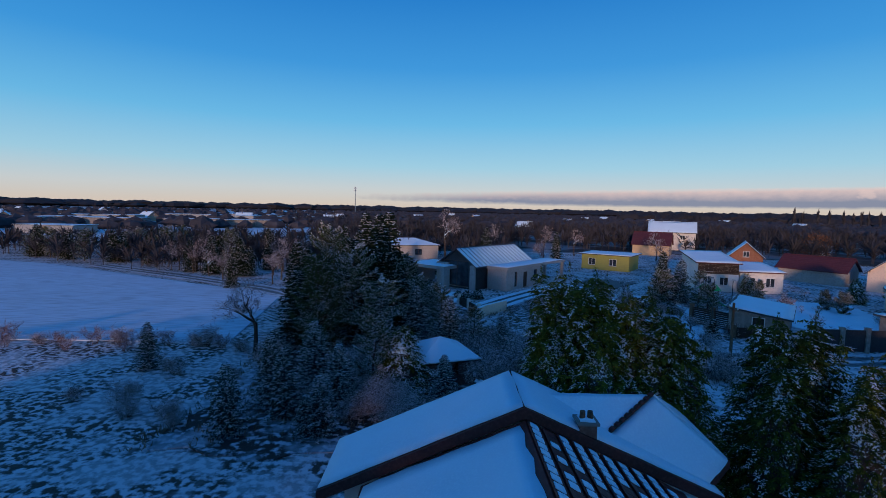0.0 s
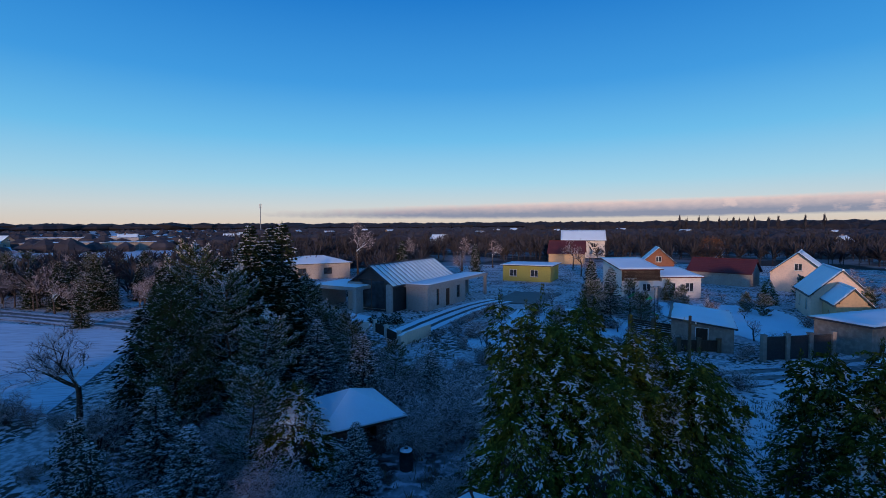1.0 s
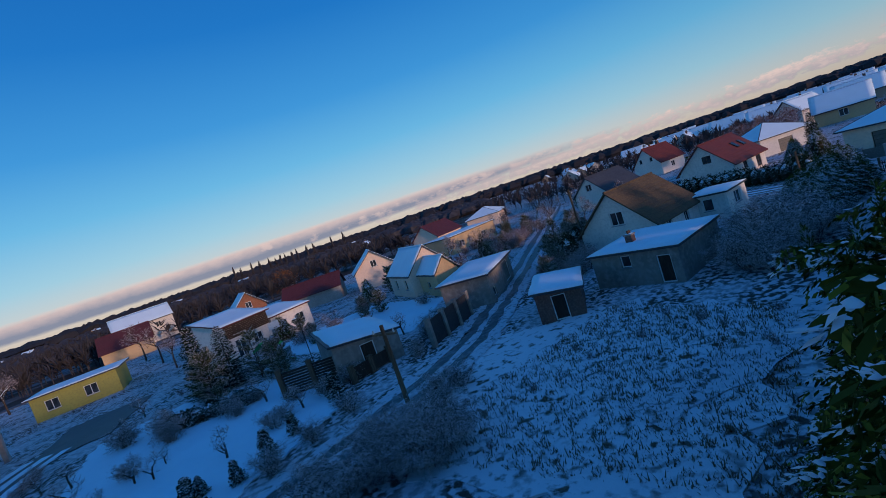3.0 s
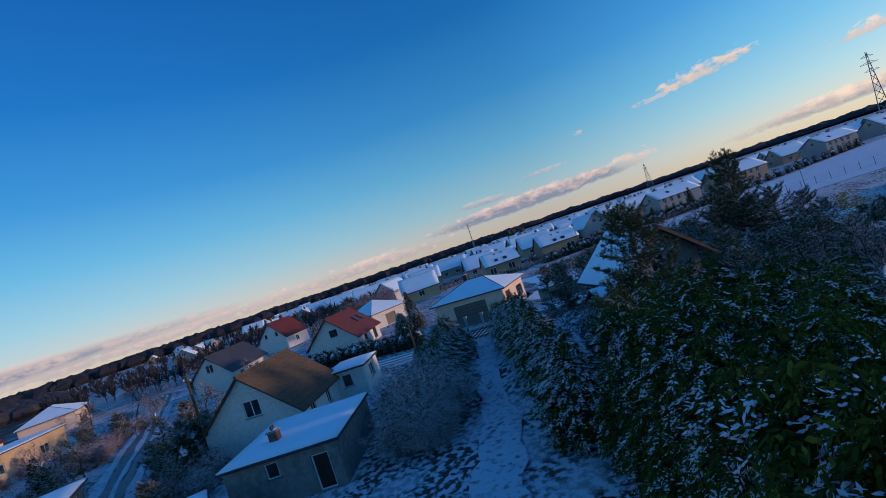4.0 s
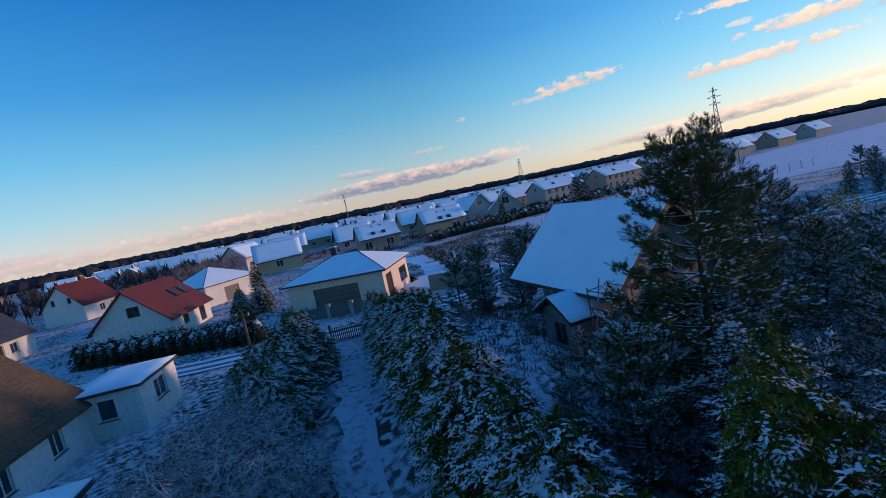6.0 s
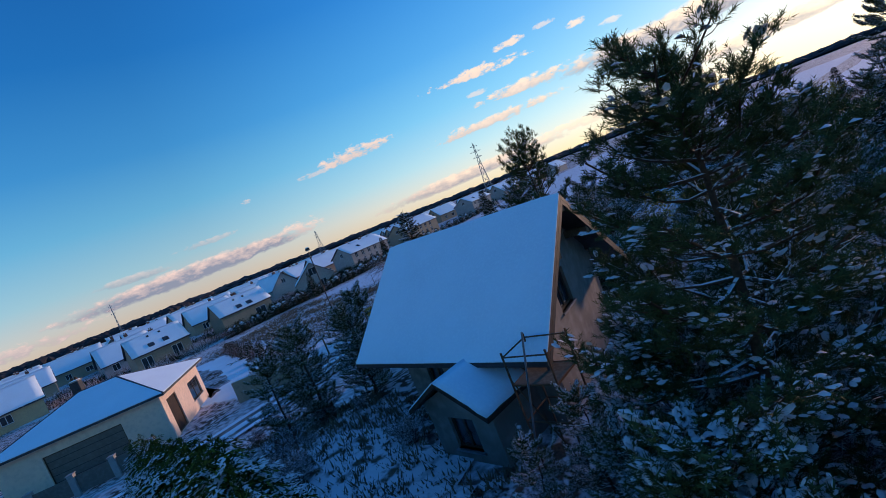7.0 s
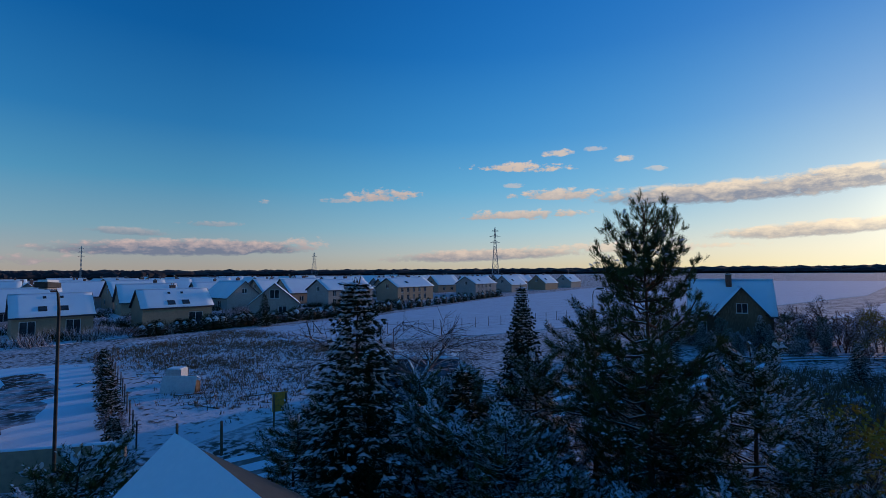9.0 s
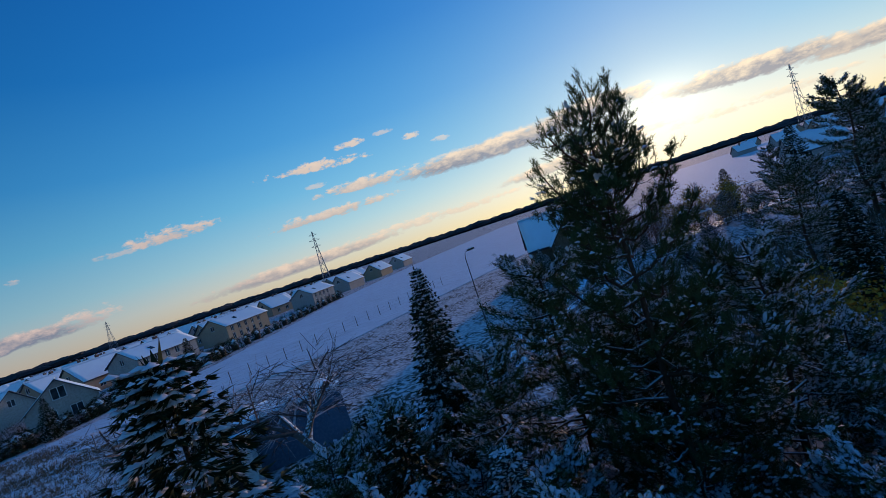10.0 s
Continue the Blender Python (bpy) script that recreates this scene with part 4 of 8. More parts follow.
def make_pine(seed, h=9.0, r=2.6, snowy=0.4, low=0.22, tufts=1.0, thick=0.03, gap=1.0):
    rnd = random.Random(seed)
    tv, cv, cf, sv, sf = Shape(), [], [], [], []
    trunk = [Vector((0.12 * math.sin(1.7 * k), 0.12 * math.cos(1.3 * k), h * k / 7)) for k in range(8)]
    trunk[0].z = -0.2
    tv.tube(trunk, [0.015 * h * (1 - k / 7.15) + 0.010 for k in range(8)], 8)

    def tuft(p, d, size):
        """A shoot set with needles all round, like a bottle brush."""
        d = d.normalized()
        for q in range(int(14 * tufts)):
            w = Vector((rnd.gauss(0, 1), rnd.gauss(0, 1), rnd.gauss(0, 1)))
            w = (w - d * w.dot(d)).normalized()
            e = (d * rnd.uniform(0.3, 1.0) + w).normalized()
            b = p + d * size * rnd.uniform(-1.0, 0.25)
            needle(cv, cf, b, b + e * size * rnd.uniform(0.3, 0.5), thick, d.cross(w))
        if rnd.random() < snowy:
            for q in range(rnd.randint(1, 4)):
                lump(sv, sf, p + d * size * rnd.uniform(-0.9, 0.1) + Vector((rnd.uniform(-0.06, 0.06), rnd.uniform(-0.06, 0.06), size * rnd.uniform(0.1, 0.3))), d + Vector((rnd.uniform(-0.5, 0.5), rnd.uniform(-0.5, 0.5), 0)), rnd.uniform(0.03, 0.09) * 0.8, rnd)

    z = h * low
    while z < h * 0.98:
        f = 1 - z / h
        t = z / h * 7
        i = min(6, int(t))
        base = trunk[i].lerp(trunk[i + 1], t - i)
        for k in range(4 if f > 0.15 else 3):
            a = rnd.uniform(0, 6.283)
            v = (z / h - low) / (1 - low)
            ll = r * (0.42 + 0.62 * math.sin(math.pi * (0.2 + 0.7 * v))) * (1 - 0.5 * v ** 3) * rnd.uniform(0.5, 1.08)
            out = Vector((math.cos(a), math.sin(a), 0))
            side = Vector((-out.y, out.x, 0))
            rise = rnd.uniform(0.15, 0.6) + (0.3 if f < 0.3 else 0)
            pts = [base + out * (ll * s) + side * (0.14 * ll * math.sin(3 * s + k)) + Vector((0, 0, ll * (rise * s * s * 0.8 - 0.06 * s))) for s in (0, 0.3, 0.6, 0.85, 1.0)]
            tv.tube(pts, [0.022 * ll ** 0.5 * (1 - 0.75 * s) + 0.007 for s in (0, 0.3, 0.6, 0.85, 1.0)], 5)
            for s in (0.3, 0.42, 0.54, 0.65, 0.75, 0.84, 0.93):
                j = min(3, int(s * 4))
                p = pts[j].lerp(pts[j + 1], s * 4 - j) if s < 1 else pts[-1]
                for sg in (-1, 0, 1):
                    tl = (0.12 + 0.8 * ll) ** 0.7 * rnd.uniform(0.16, 0.42) * (1.2 - 0.5 * s)
                    e = p + (out * 0.6 + side * sg * rnd.uniform(0.4, 0.9) + Vector((0, 0, rnd.uniform(0.1, 0.6) + (0 if sg else 0.4)))) * tl
                    n = len(tv.v)
                    tv.v += [tuple(p - side * 0.011), tuple(p + side * 0.011), tuple(e)]
                    tv.f.append((n, n + 1, n + 2))
                    tuft(e, e - p + Vector((0, 0, 0.15)), rnd.uniform(0.22, 0.36))
                    tuft(p.lerp(e, 0.5), e - p, rnd.uniform(0.17, 0.26))
            tuft(pts[-1], pts[-1] - pts[-2] + Vector((0, 0, 0.12)), 0.28)
        z += h * rnd.uniform(0.024, 0.042) * gap * (0.6 if f < 0.3 else 1)
    for q in range(3):
        tuft(trunk[-1] + Vector((0, 0, -0.2 * q)), Vector((0, 0, 1)), 0.3)
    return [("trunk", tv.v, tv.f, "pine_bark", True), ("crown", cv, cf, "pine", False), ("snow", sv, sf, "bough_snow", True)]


def make_open_pine(seed, h=9.0, r=2.4, low=0.2, snowy=0.45):
    """A scots pine seen from close by: crooked limbs, shoots gathered in clumps, snow pads on the lower boughs."""
    rnd = random.Random(seed)
    tv, cv, cf, sv, sf = Shape(), [], [], [], []
    trunk = [Vector((0.14 * math.sin(1.5 * k) * (1 - k / 9), 0.14 * (math.cos(1.2 * k) - 1) * (1 - k / 9), h * k / 8)) for k in range(9)]
    trunk[0].z = -0.2
    tv.tube(trunk, [0.014 * h * (1 - k / 8.1) + 0.012 for k in range(9)], 8)

    def shoot(p, d, ln):
        d = d.normalized()
        a = d.orthogonal().normalized()
        b = d.cross(a)
        turn = rnd.uniform(0, 6.283)
        for q in range(20):
            w = turn + q * 2.4
            side = a * math.cos(w) + b * math.sin(w)
            base = p + d * ln * (q / 20 + rnd.uniform(-0.05, 0.05))
            e = (d * rnd.uniform(0.5, 1.1) + side).normalized()
            needle(cv, cf, base, base + e * rnd.uniform(0.07, 0.115), 0.016, d.cross(side))

    def clump(p, d, n, white):
        d = d.normalized()
        for q in range(n):
            e = (d * 0.6 + Vector((rnd.gauss(0, 0.5), rnd.gauss(0, 0.5), rnd.gauss(0.65, 0.35)))).normalized()
            shoot(p + Vector((rnd.gauss(0, 0.05), rnd.gauss(0, 0.05), rnd.gauss(0, 0.04))), e, rnd.uniform(0.14, 0.27))
        if rnd.random() < white:
            for q in range(rnd.randint(2, 5)):
                o = Vector((rnd.gauss(0, 0.1), rnd.gauss(0, 0.1), rnd.uniform(0.05, 0.15)))
                lump(sv, sf, p + d * 0.1 + o, d + Vector((rnd.uniform(-0.5, 0.5), rnd.uniform(-0.5, 0.5), 0)), rnd.uniform(0.035, 0.085), rnd)

    def limb(base, out, ll, rise, v, thick):
        side = Vector((-out.y, out.x, 0))
        k = rnd.uniform(0, 6.283)
        ss = (0, 0.25, 0.5, 0.75, 1.0)
        pts = [base + out * (ll * s) + side * (0.13 * ll * math.sin(3.5 * s + k) - 0.13 * ll * math.sin(k)) + Vector((0, 0, ll * (rise * s * s - 0.10 * s + 0.05 * math.sin(6 * s + k) - 0.05 * math.sin(k)))) for s in ss]
        tv.tube(pts, [thick * (1 - 0.75 * s) + 0.006 for s in ss], 5)
        white = snowy * (1.5 - 1.1 * v)
        n = max(5, int(ll / 0.14))
        for i in range(n):
            s = 0.28 + 0.7 * (i + rnd.random()) / n
            j = min(3, int(s * 4))
            p = pts[j].lerp(pts[j + 1], s * 4 - j)
            sg = 1 if i % 2 else -1
            tl = (0.22 + 0.30 * ll * (1.1 - s)) * rnd.uniform(0.6, 1.2)
            e = p + (out * rnd.uniform(0.4, 0.8) + side * sg * rnd.uniform(0.4, 0.9) + Vector((0, 0, rnd.uniform(0.05, 0.6)))) * tl
            tv.tube([p, p.lerp(e, 0.5) - Vector((0, 0, 0.03)), e], [0.011, 0.008, 0.005], 3, False)
            clump(e, e - p, rnd.randint(5, 8), white)
            if tl > 0.32:
                m = p.lerp(e, 0.55)
                clump(m + Vector((0, 0, 0.04)), e - p + side * rnd.uniform(-0.4, 0.4), 4, white * 0.6)
        clump(pts[-1], pts[-1] - pts[-2] + Vector((0, 0, 0.1)), 8, white)

    z = h * low
    while z < h * 0.97:
        f = z / h
        i = min(7, int(f * 8))
        base = trunk[i].lerp(trunk[i + 1], f * 8 - i)
        v = (f - low) / (1 - low)
        a0 = rnd.uniform(0, 6.283)
        for k in range(4 if v < 0.85 else 3):
            if rnd.random() < 0.12:
                continue
            a = a0 + k * 1.571 + rnd.uniform(-0.5, 0.5)
            ll = r * (0.55 + 0.5 * math.sin(math.pi * min(1.0, 0.25 + 0.6 * v))) * (1.0 - 0.72 * v ** 2.2) * rnd.uniform(0.55, 1.1)
            limb(base, Vector((math.cos(a), math.sin(a), 0)), ll, rnd.uniform(0.2, 0.6) + 0.6 * v * v, v, 0.026 * ll ** 0.5)
        z += h * rnd.uniform(0.030, 0.048) * (0.75 if v > 0.6 else 1.0)
    # the tree ends in several upright leaders
    for dx, dy, dz in ((0.0, 0.0, 0.0), (0.42, 0.12, -0.3), (-0.35, 0.25, -0.4), (0.1, -0.55, -0.7), (-0.75, -0.25, -0.95), (0.85, 0.35, -0.9), (0.2, 0.8, -1.0)):
        top = trunk[-1] + Vector((dx, dy, dz))
        root = trunk[-2] + Vector((0, 0, min(0.0, dz + 0.2)))
        tv.tube([root, root.lerp(top, 0.45) + Vector((dx * 0.35, dy * 0.35, -0.1)), top], [0.03, 0.018, 0.008], 5)
        for k in range(7):
            f = 0.4 + 0.1 * k
            p = root.lerp(top, f) + Vector((dx, dy, -0.3)) * (0.35 * (1 - f))
            clump(p, Vector((rnd.gauss(0, 0.3), rnd.gauss(0, 0.3), 1)), 6 if k < 6 else 4, 0.12)
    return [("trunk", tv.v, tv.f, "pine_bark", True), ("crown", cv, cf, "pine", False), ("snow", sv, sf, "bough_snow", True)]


def make_bare(seed, h=6.0, spread=0.55, stems=1, depth=4, mat="bark", droop=0.0, twig="twig", limit=2600, fork=3, trunk=0.022):
    """A leafless tree or shrub: a tapered trunk with forking limbs and fine twigs."""
    rnd = random.Random(seed)
    wood, twigs = Shape(), Shape()
    count = [0]

    def grow(p, d, ln, rad, lev):
        if count[0] > limit:
            return
        count[0] += 1
        pts = [p]
        for k in range(3):
            d = (d + Vector((rnd.gauss(0, 0.14), rnd.gauss(0, 0.14), rnd.gauss(0.05, 0.08) - droop * lev * 0.12))).normalized()
            pts.append(pts[-1] + d * ln / 3)
        if lev >= depth - 1 or (depth > 2 and lev >= 2):
            w = max(rad, 0.009) * 1.7
            turn = (d.orthogonal() * rnd.uniform(-1, 1) + d.cross(d.orthogonal()) * rnd.uniform(-1, 1)).normalized()
            n = len(twigs.v)
            twigs.v += [tuple(q) for q in (pts[0] - turn * w * 0.5, pts[0] + turn * w * 0.5, pts[3] + turn * w * 0.25, pts[3] - turn * w * 0.25)]
            twigs.f.append((n, n + 1, n + 2, n + 3))
        else:
            wood.tube(pts, [rad, rad * 0.88, rad * 0.76, rad * 0.62], (3 if lev or stems > 1 else 6), False)
        if lev >= depth:
            return
        for k in range(fork + (1 if lev else 0) + rnd.randint(0, 1)):
            s = rnd.uniform(0.35, 1.0) if lev or k else 1.0
            i = min(2, int(s * 3))
            q = pts[i].lerp(pts[i + 1], s * 3 - i)
            w = Vector((rnd.gauss(0, 1), rnd.gauss(0, 1), rnd.gauss(0.15, 0.6)))
            e = (d * (1 - spread * 0.6) + w.normalized() * spread * 1.2).normalized()
            grow(q, e, ln * rnd.uniform(0.5, 0.78), rad * rnd.uniform(0.4, 0.6), lev + 1)

    for k in range(stems):
        a = rnd.uniform(0, 6.283)
        lean = 0.12 if stems == 1 else rnd.uniform(0.1, 0.75)
        d = Vector((math.cos(a) * lean, math.sin(a) * lean, 1)).normalized()
        o = Vector((math.cos(a), math.sin(a), 0)) * (0 if stems == 1 else rnd.uniform(0, 0.3) * h * 0.3)
        if stems > 1:
            count[0] = int(limit * k / stems)
        grow(o - Vector((0, 0, 0.15)), d, h * (0.42 if stems == 1 else rnd.uniform(0.28, 0.42)), h * trunk / (1 if stems == 1 else 2.2), 0)
    return [("trunk", wood.v, wood.f, mat, True), ("twig_crown", twigs.v, twigs.f, twig, False)]


def make_golden(seed, h=3.0, r=1.4, mat="gold"):
    rnd = random.Random(seed)
    base = make_bare(seed, h, 0.6, 6, 3, "bark", 0, "twig", 300)
    cv, cf = [], []
    hearts = [(rnd.uniform(0, 6.283), rnd.random() ** 0.8, rnd.uniform(0.3, 1.0)) for k in range(46)]
    for i in range(1700):
        a, t, k = rnd.choice(hearts)
        rr = r * math.sin(math.pi * min(0.97, 0.2 + 0.72 * t)) * k
        p = Vector((math.cos(a) * rr, math.sin(a) * rr, h * (0.12 + 0.84 * t))) + Vector((rnd.gauss(0, 0.15), rnd.gauss(0, 0.15), rnd.gauss(0, 0.17)))
        d = Vector((rnd.gauss(0, 1), rnd.gauss(0, 1), rnd.gauss(0.2, 0.7))).normalized()
        blade(cv, cf, p, p + d * rnd.uniform(0.06, 0.13), 0.05, d.orthogonal().normalized())
    return base + [("leaves", cv, cf, mat, False)]


PLANTS = {}
_used = {}


def grow_plant(kind, x, y, h=None, rot=None, wide=1.0, label="", z=0.0):
    """Puts one plant of that kind at x, y with the height h."""
    name, make, own_h, text, category, group = PLANTS[kind]
    rnd = random.Random(int(x * 131 + y * 977) % 99991)
    rot = rnd.uniform(0, 360) if rot is None else rot
    s = (h or own_h) / own_h
    m = pose(x, y, z + mound(x, y), 0, 0, rot) @ Matrix.Diagonal((s * wide, s * wide, s, 1))
    if kind not in _used:
        ob = plant(name, label or text, make(), category, group)
        ob.matrix_basis = m
        _used[kind] = ob
    else:
        src = _used[kind]
        ob = copy_thing(src, m @ Matrix.Diagonal((1 / src.scale[0], 1 / src.scale[1], 1 / src.scale[2], 1)))
        if label:
            ob["label"] = label
        else:
            ob["label"] = text
    return ob


PLANTS.update(
    spruce_a=("spruce", lambda: make_spruce(3, 8, 2.0, "spruce", 0.34, 0.25), 8.0, "dark green spruce dusted with snow", "tree", "conifers of the gardens"),
    spruce_b=("spruce", lambda: make_spruce(8, 7, 2.1, "blue_spruce", 0.6), 7.0, "bluish spruce with snow on its boughs", "tree", "conifers of the gardens"),
    spruce_s=("young_spruce", lambda: make_spruce(14, 2.6, 0.8, "spruce", 0.5, 0.22), 2.6, "young spruce with snow on its twigs", "tree", "young conifers"),
    thuja_a=("thuja", lambda: make_thuja(5, 7.2, 1.9, "golden_thuja", 0.2, 3000, 0.45), 7.2, "tall yellow-green thuja with snow on its fans", "tree", "tall thujas"),
    thuja_b=("thuja", lambda: make_thuja(6, 6.4, 1.6, "thuja", 0.24, 2400, 0.55), 6.4, "tall green thuja with snow on its fans", "tree", "tall thujas"),
    thuja_h=("hedge_thuja", lambda: make_thuja(7, 3.6, 1.15, "thuja", 0.95, 1500, 1.0, 0.05), 3.6, "snowy thuja of the hedge beside the lane", "hedge shrub", "thujas of the lane hedge"),
    thuja_m=("hedge_thuja", lambda: make_thuja(10, 3.6, 1.15, "spruce", 0.12, 300, 1.0, 0.12), 3.6, "dark evergreen hedge shrub dusted with snow", "hedge shrub", "thujas of the far hedges"),
    thuja_d=("dwarf_conifer", lambda: make_thuja(9, 1.5, 0.95, "spruce", 0.4, 350, 1.3), 1.5, "low rounded conifer dusted with snow", "shrub", "low garden conifers"),
    pine_a=("pine", lambda: make_pine(11, 9, 2.7, 0.4, 0.26, 1.8, 0.021, 1.1), 9.0, "tall scots pine with snow on its tufts", "tree", "pines"),
    pine_n=("pine", lambda: make_open_pine(15), 9.0, "open-crowned scots pine with snow on its tufts", "tree", "pines"),
    pine_b=("pine", lambda: make_pine(12, 8, 2.4, 0.75, 0.08, 1.5, 0.02, 1.4), 8.0, "bushy scots pine with snow on its tufts", "tree", "pines"),
    pine_y=("young_pine", lambda: make_pine(13, 4, 1.5, 0.9, 0.05, 1.3, 0.02, 1.7), 4.0, "young pine with snow on its tufts", "tree", "young pines"),
    bare_a=("bare_tree", lambda: make_bare(21, 7, 0.55, 1, 5, limit=2000), 7.0, "leafless tree with frosted twigs", "tree", "leafless trees"),
    bare_f=("fruit_tree", lambda: make_bare(22, 3.6, 0.75, 1, 4, limit=900, trunk=0.03), 3.6, "leafless fruit tree with snow on its limbs", "tree", "garden fruit trees"),
    birch=("birch", lambda: make_bare(23, 8, 0.5, 1, 4, "birch_bark", 0.5, "birch_twig", 6000, 5), 8.0, "leafless birch with fine drooping twigs", "tree", "leafless trees"),
    shrub_a=("bare_shrub", lambda: make_bare(24, 2.6, 0.7, 16, 3, "twig", 0.3, "twig", 2200, 4), 2.6, "leafless shrub white with frost and snow", "shrub", "frosted shrubs"),
    shrub_b=("bare_shrub", lambda: make_bare(25, 3.4, 0.7, 20, 4, "twig", 0.35, "twig", 2800), 3.4, "tall leafless shrub white with frost and snow", "shrub", "frosted shrubs"),
    shrub_c=("bare_shrub", lambda: make_bare(26, 5.2, 0.75, 28, 4, "twig", 0.5, "twig", 7000), 5.2, "big tangled leafless shrub white with frost", "shrub", "frosted shrubs"),
    spruce_f=("spruce", lambda: make_spruce(19, 8, 2.0, "spruce", 0.36, 0.15, 0.05, 0.026, 12, 0.6), 8.0, "dark green spruce with snow on its boughs", "tree", "conifers of the gardens"),
    spruce_w=("spruce", lambda: make_spruce(17, 8, 2.2, "blue_spruce", 0.8, 0.25, 0.06, 0.05, 5, 0.8), 8.0, "spruce with heavily snowed boughs", "tree", "conifers of the gardens"),
    rusty=("rusty_birch", lambda: make_bare(28, 8, 0.5, 1, 4, "birch_bark", 0.3, "red_twig", 5000, 5), 8.0, "tall reddish birch catching the low sun", "tree", "leafless trees"),
    shrub_r=("brown_shrub", lambda: make_bare(27, 2.2, 0.55, 10, 3, "red_twig", 0.1, "red_twig", 1100), 2.2, "leafless reddish brown shrub", "shrub", "brown shrubs"),
    rust_tree=("rusty_tree", lambda: make_golden(33, 3.0, 1.3, "rusty_leaf"), 3.0, "round tree that keeps its rusty brown leaves", "tree", "leafy trees"),
    golden=("golden_bush", lambda: make_golden(31), 3.0, "bush with golden autumn leaves", "shrub", "golden bushes"),
)

# ---- ground, fields, roads and the far land ----
def mound(x, y):
    """The low rise on which the unfinished house stands."""
    t = min(1.0, max(0.0, (math.hypot(x - 37, y - 1.5) - 5.0) / 8.0))
    return 1.9 * (1 - t * t * (3 - 2 * t))


def ground_height(x, y):
    d = math.hypot(x - 30, y - 20)
    return (noise.noise((x * 0.25, y * 0.25, 0)) * 0.05 + noise.noise((x * 0.9, y * 0.9, 3)) * 0.025) * max(0.0, 1 - d / 260) + mound(x, y)


def build_ground():
    radii, r = [0.0], 1.0
    while r < 4600:
        radii.append(r)
        r *= 1.045 if r < 150 else 1.10
        r += 0.35 if r < 150 else 0
    seg = 200
    v, f = [(30, 20, ground_height(30, 20))], []
    for r in radii[1:]:
        for s in range(seg):
            a = 2 * math.pi * s / seg
            x, y = 30 + r * math.cos(a), 20 + r * math.sin(a)
            v.append((x, y, ground_height(x, y)))
    f += [(0, 1 + s, 1 + (s + 1) % seg) for s in range(seg)]
    for j in range(len(radii) - 2):
        for s in range(seg):
            a, b = 1 + j * seg + s, 1 + j * seg + (s + 1) % seg
            f.append((a, a + seg, b + seg, b))
    sh = Shape().extend(v, f)
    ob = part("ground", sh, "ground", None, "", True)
    tagged(ob, "flat ground under thin patchy snow", "ground", "", "structure")


def patch(name, poly, mat, label, z=0.09, cell=2.0, category="field"):
    """A flat sheet over a convex outline, a little above the ground."""
    sh = Shape()
    if min(math.hypot(x - 37, y - 1.5) for x, y in poly) > 14:
        if max(abs(x) + abs(y) for x, y in poly) < 125:
            # the snow and the beds end in a wavering line
            rnd, edge = random.Random(len(label)), []
            amp = 0.7 if mat in ("litter", "meadow", "brush") else 0.22
            for a, b in zip(poly, poly[1:] + poly[:1]):
                n = max(1, int(math.dist(a, b) / (amp * 1.6)))
                for k in range(n):
                    edge.append((a[0] + (b[0] - a[0]) * k / n + rnd.uniform(-amp, amp), a[1] + (b[1] - a[1]) * k / n + rnd.uniform(-amp, amp)))
            poly = edge
        sh.slab([(x, y, z) for x, y in poly], 0.25)
        return tagged(part(name, sh, mat), label, category, "", "structure")
    # over the rise the sheet is laid in small squares that follow the ground
    xs, ys = [p[0] for p in poly], [p[1] for p in poly]
    step, index = 0.5, {}

    def corner(i, j):
        if (i, j) not in index:
            x, y = min(xs) + i * step, min(ys) + j * step
            index[i, j] = len(sh.v)
            sh.v.append((x, y, z + mound(x, y)))
        return index[i, j]
    for i in range(int((max(xs) - min(xs)) / step)):
        for j in range(int((max(ys) - min(ys)) / step)):
            x, y = min(xs) + (i + 0.5) * step, min(ys) + (j + 0.5) * step
            x, y = x + noise.noise((x * 0.5, y * 0.5, 1)) * 1.6, y + noise.noise((x * 0.5, y * 0.5, 5)) * 1.6
            within = False
            for (ax, ay), (bx, by) in zip(poly, poly[1:] + poly[:1]):
                if (ay > y) != (by > y) and x < ax + (y - ay) / (by - ay) * (bx - ax):
                    within = not within
            if within:
                sh.f.append((corner(i, j), corner(i + 1, j), corner(i + 1, j + 1), corner(i, j + 1)))
    return tagged(part(name, sh, mat), label, category, "", "structure")


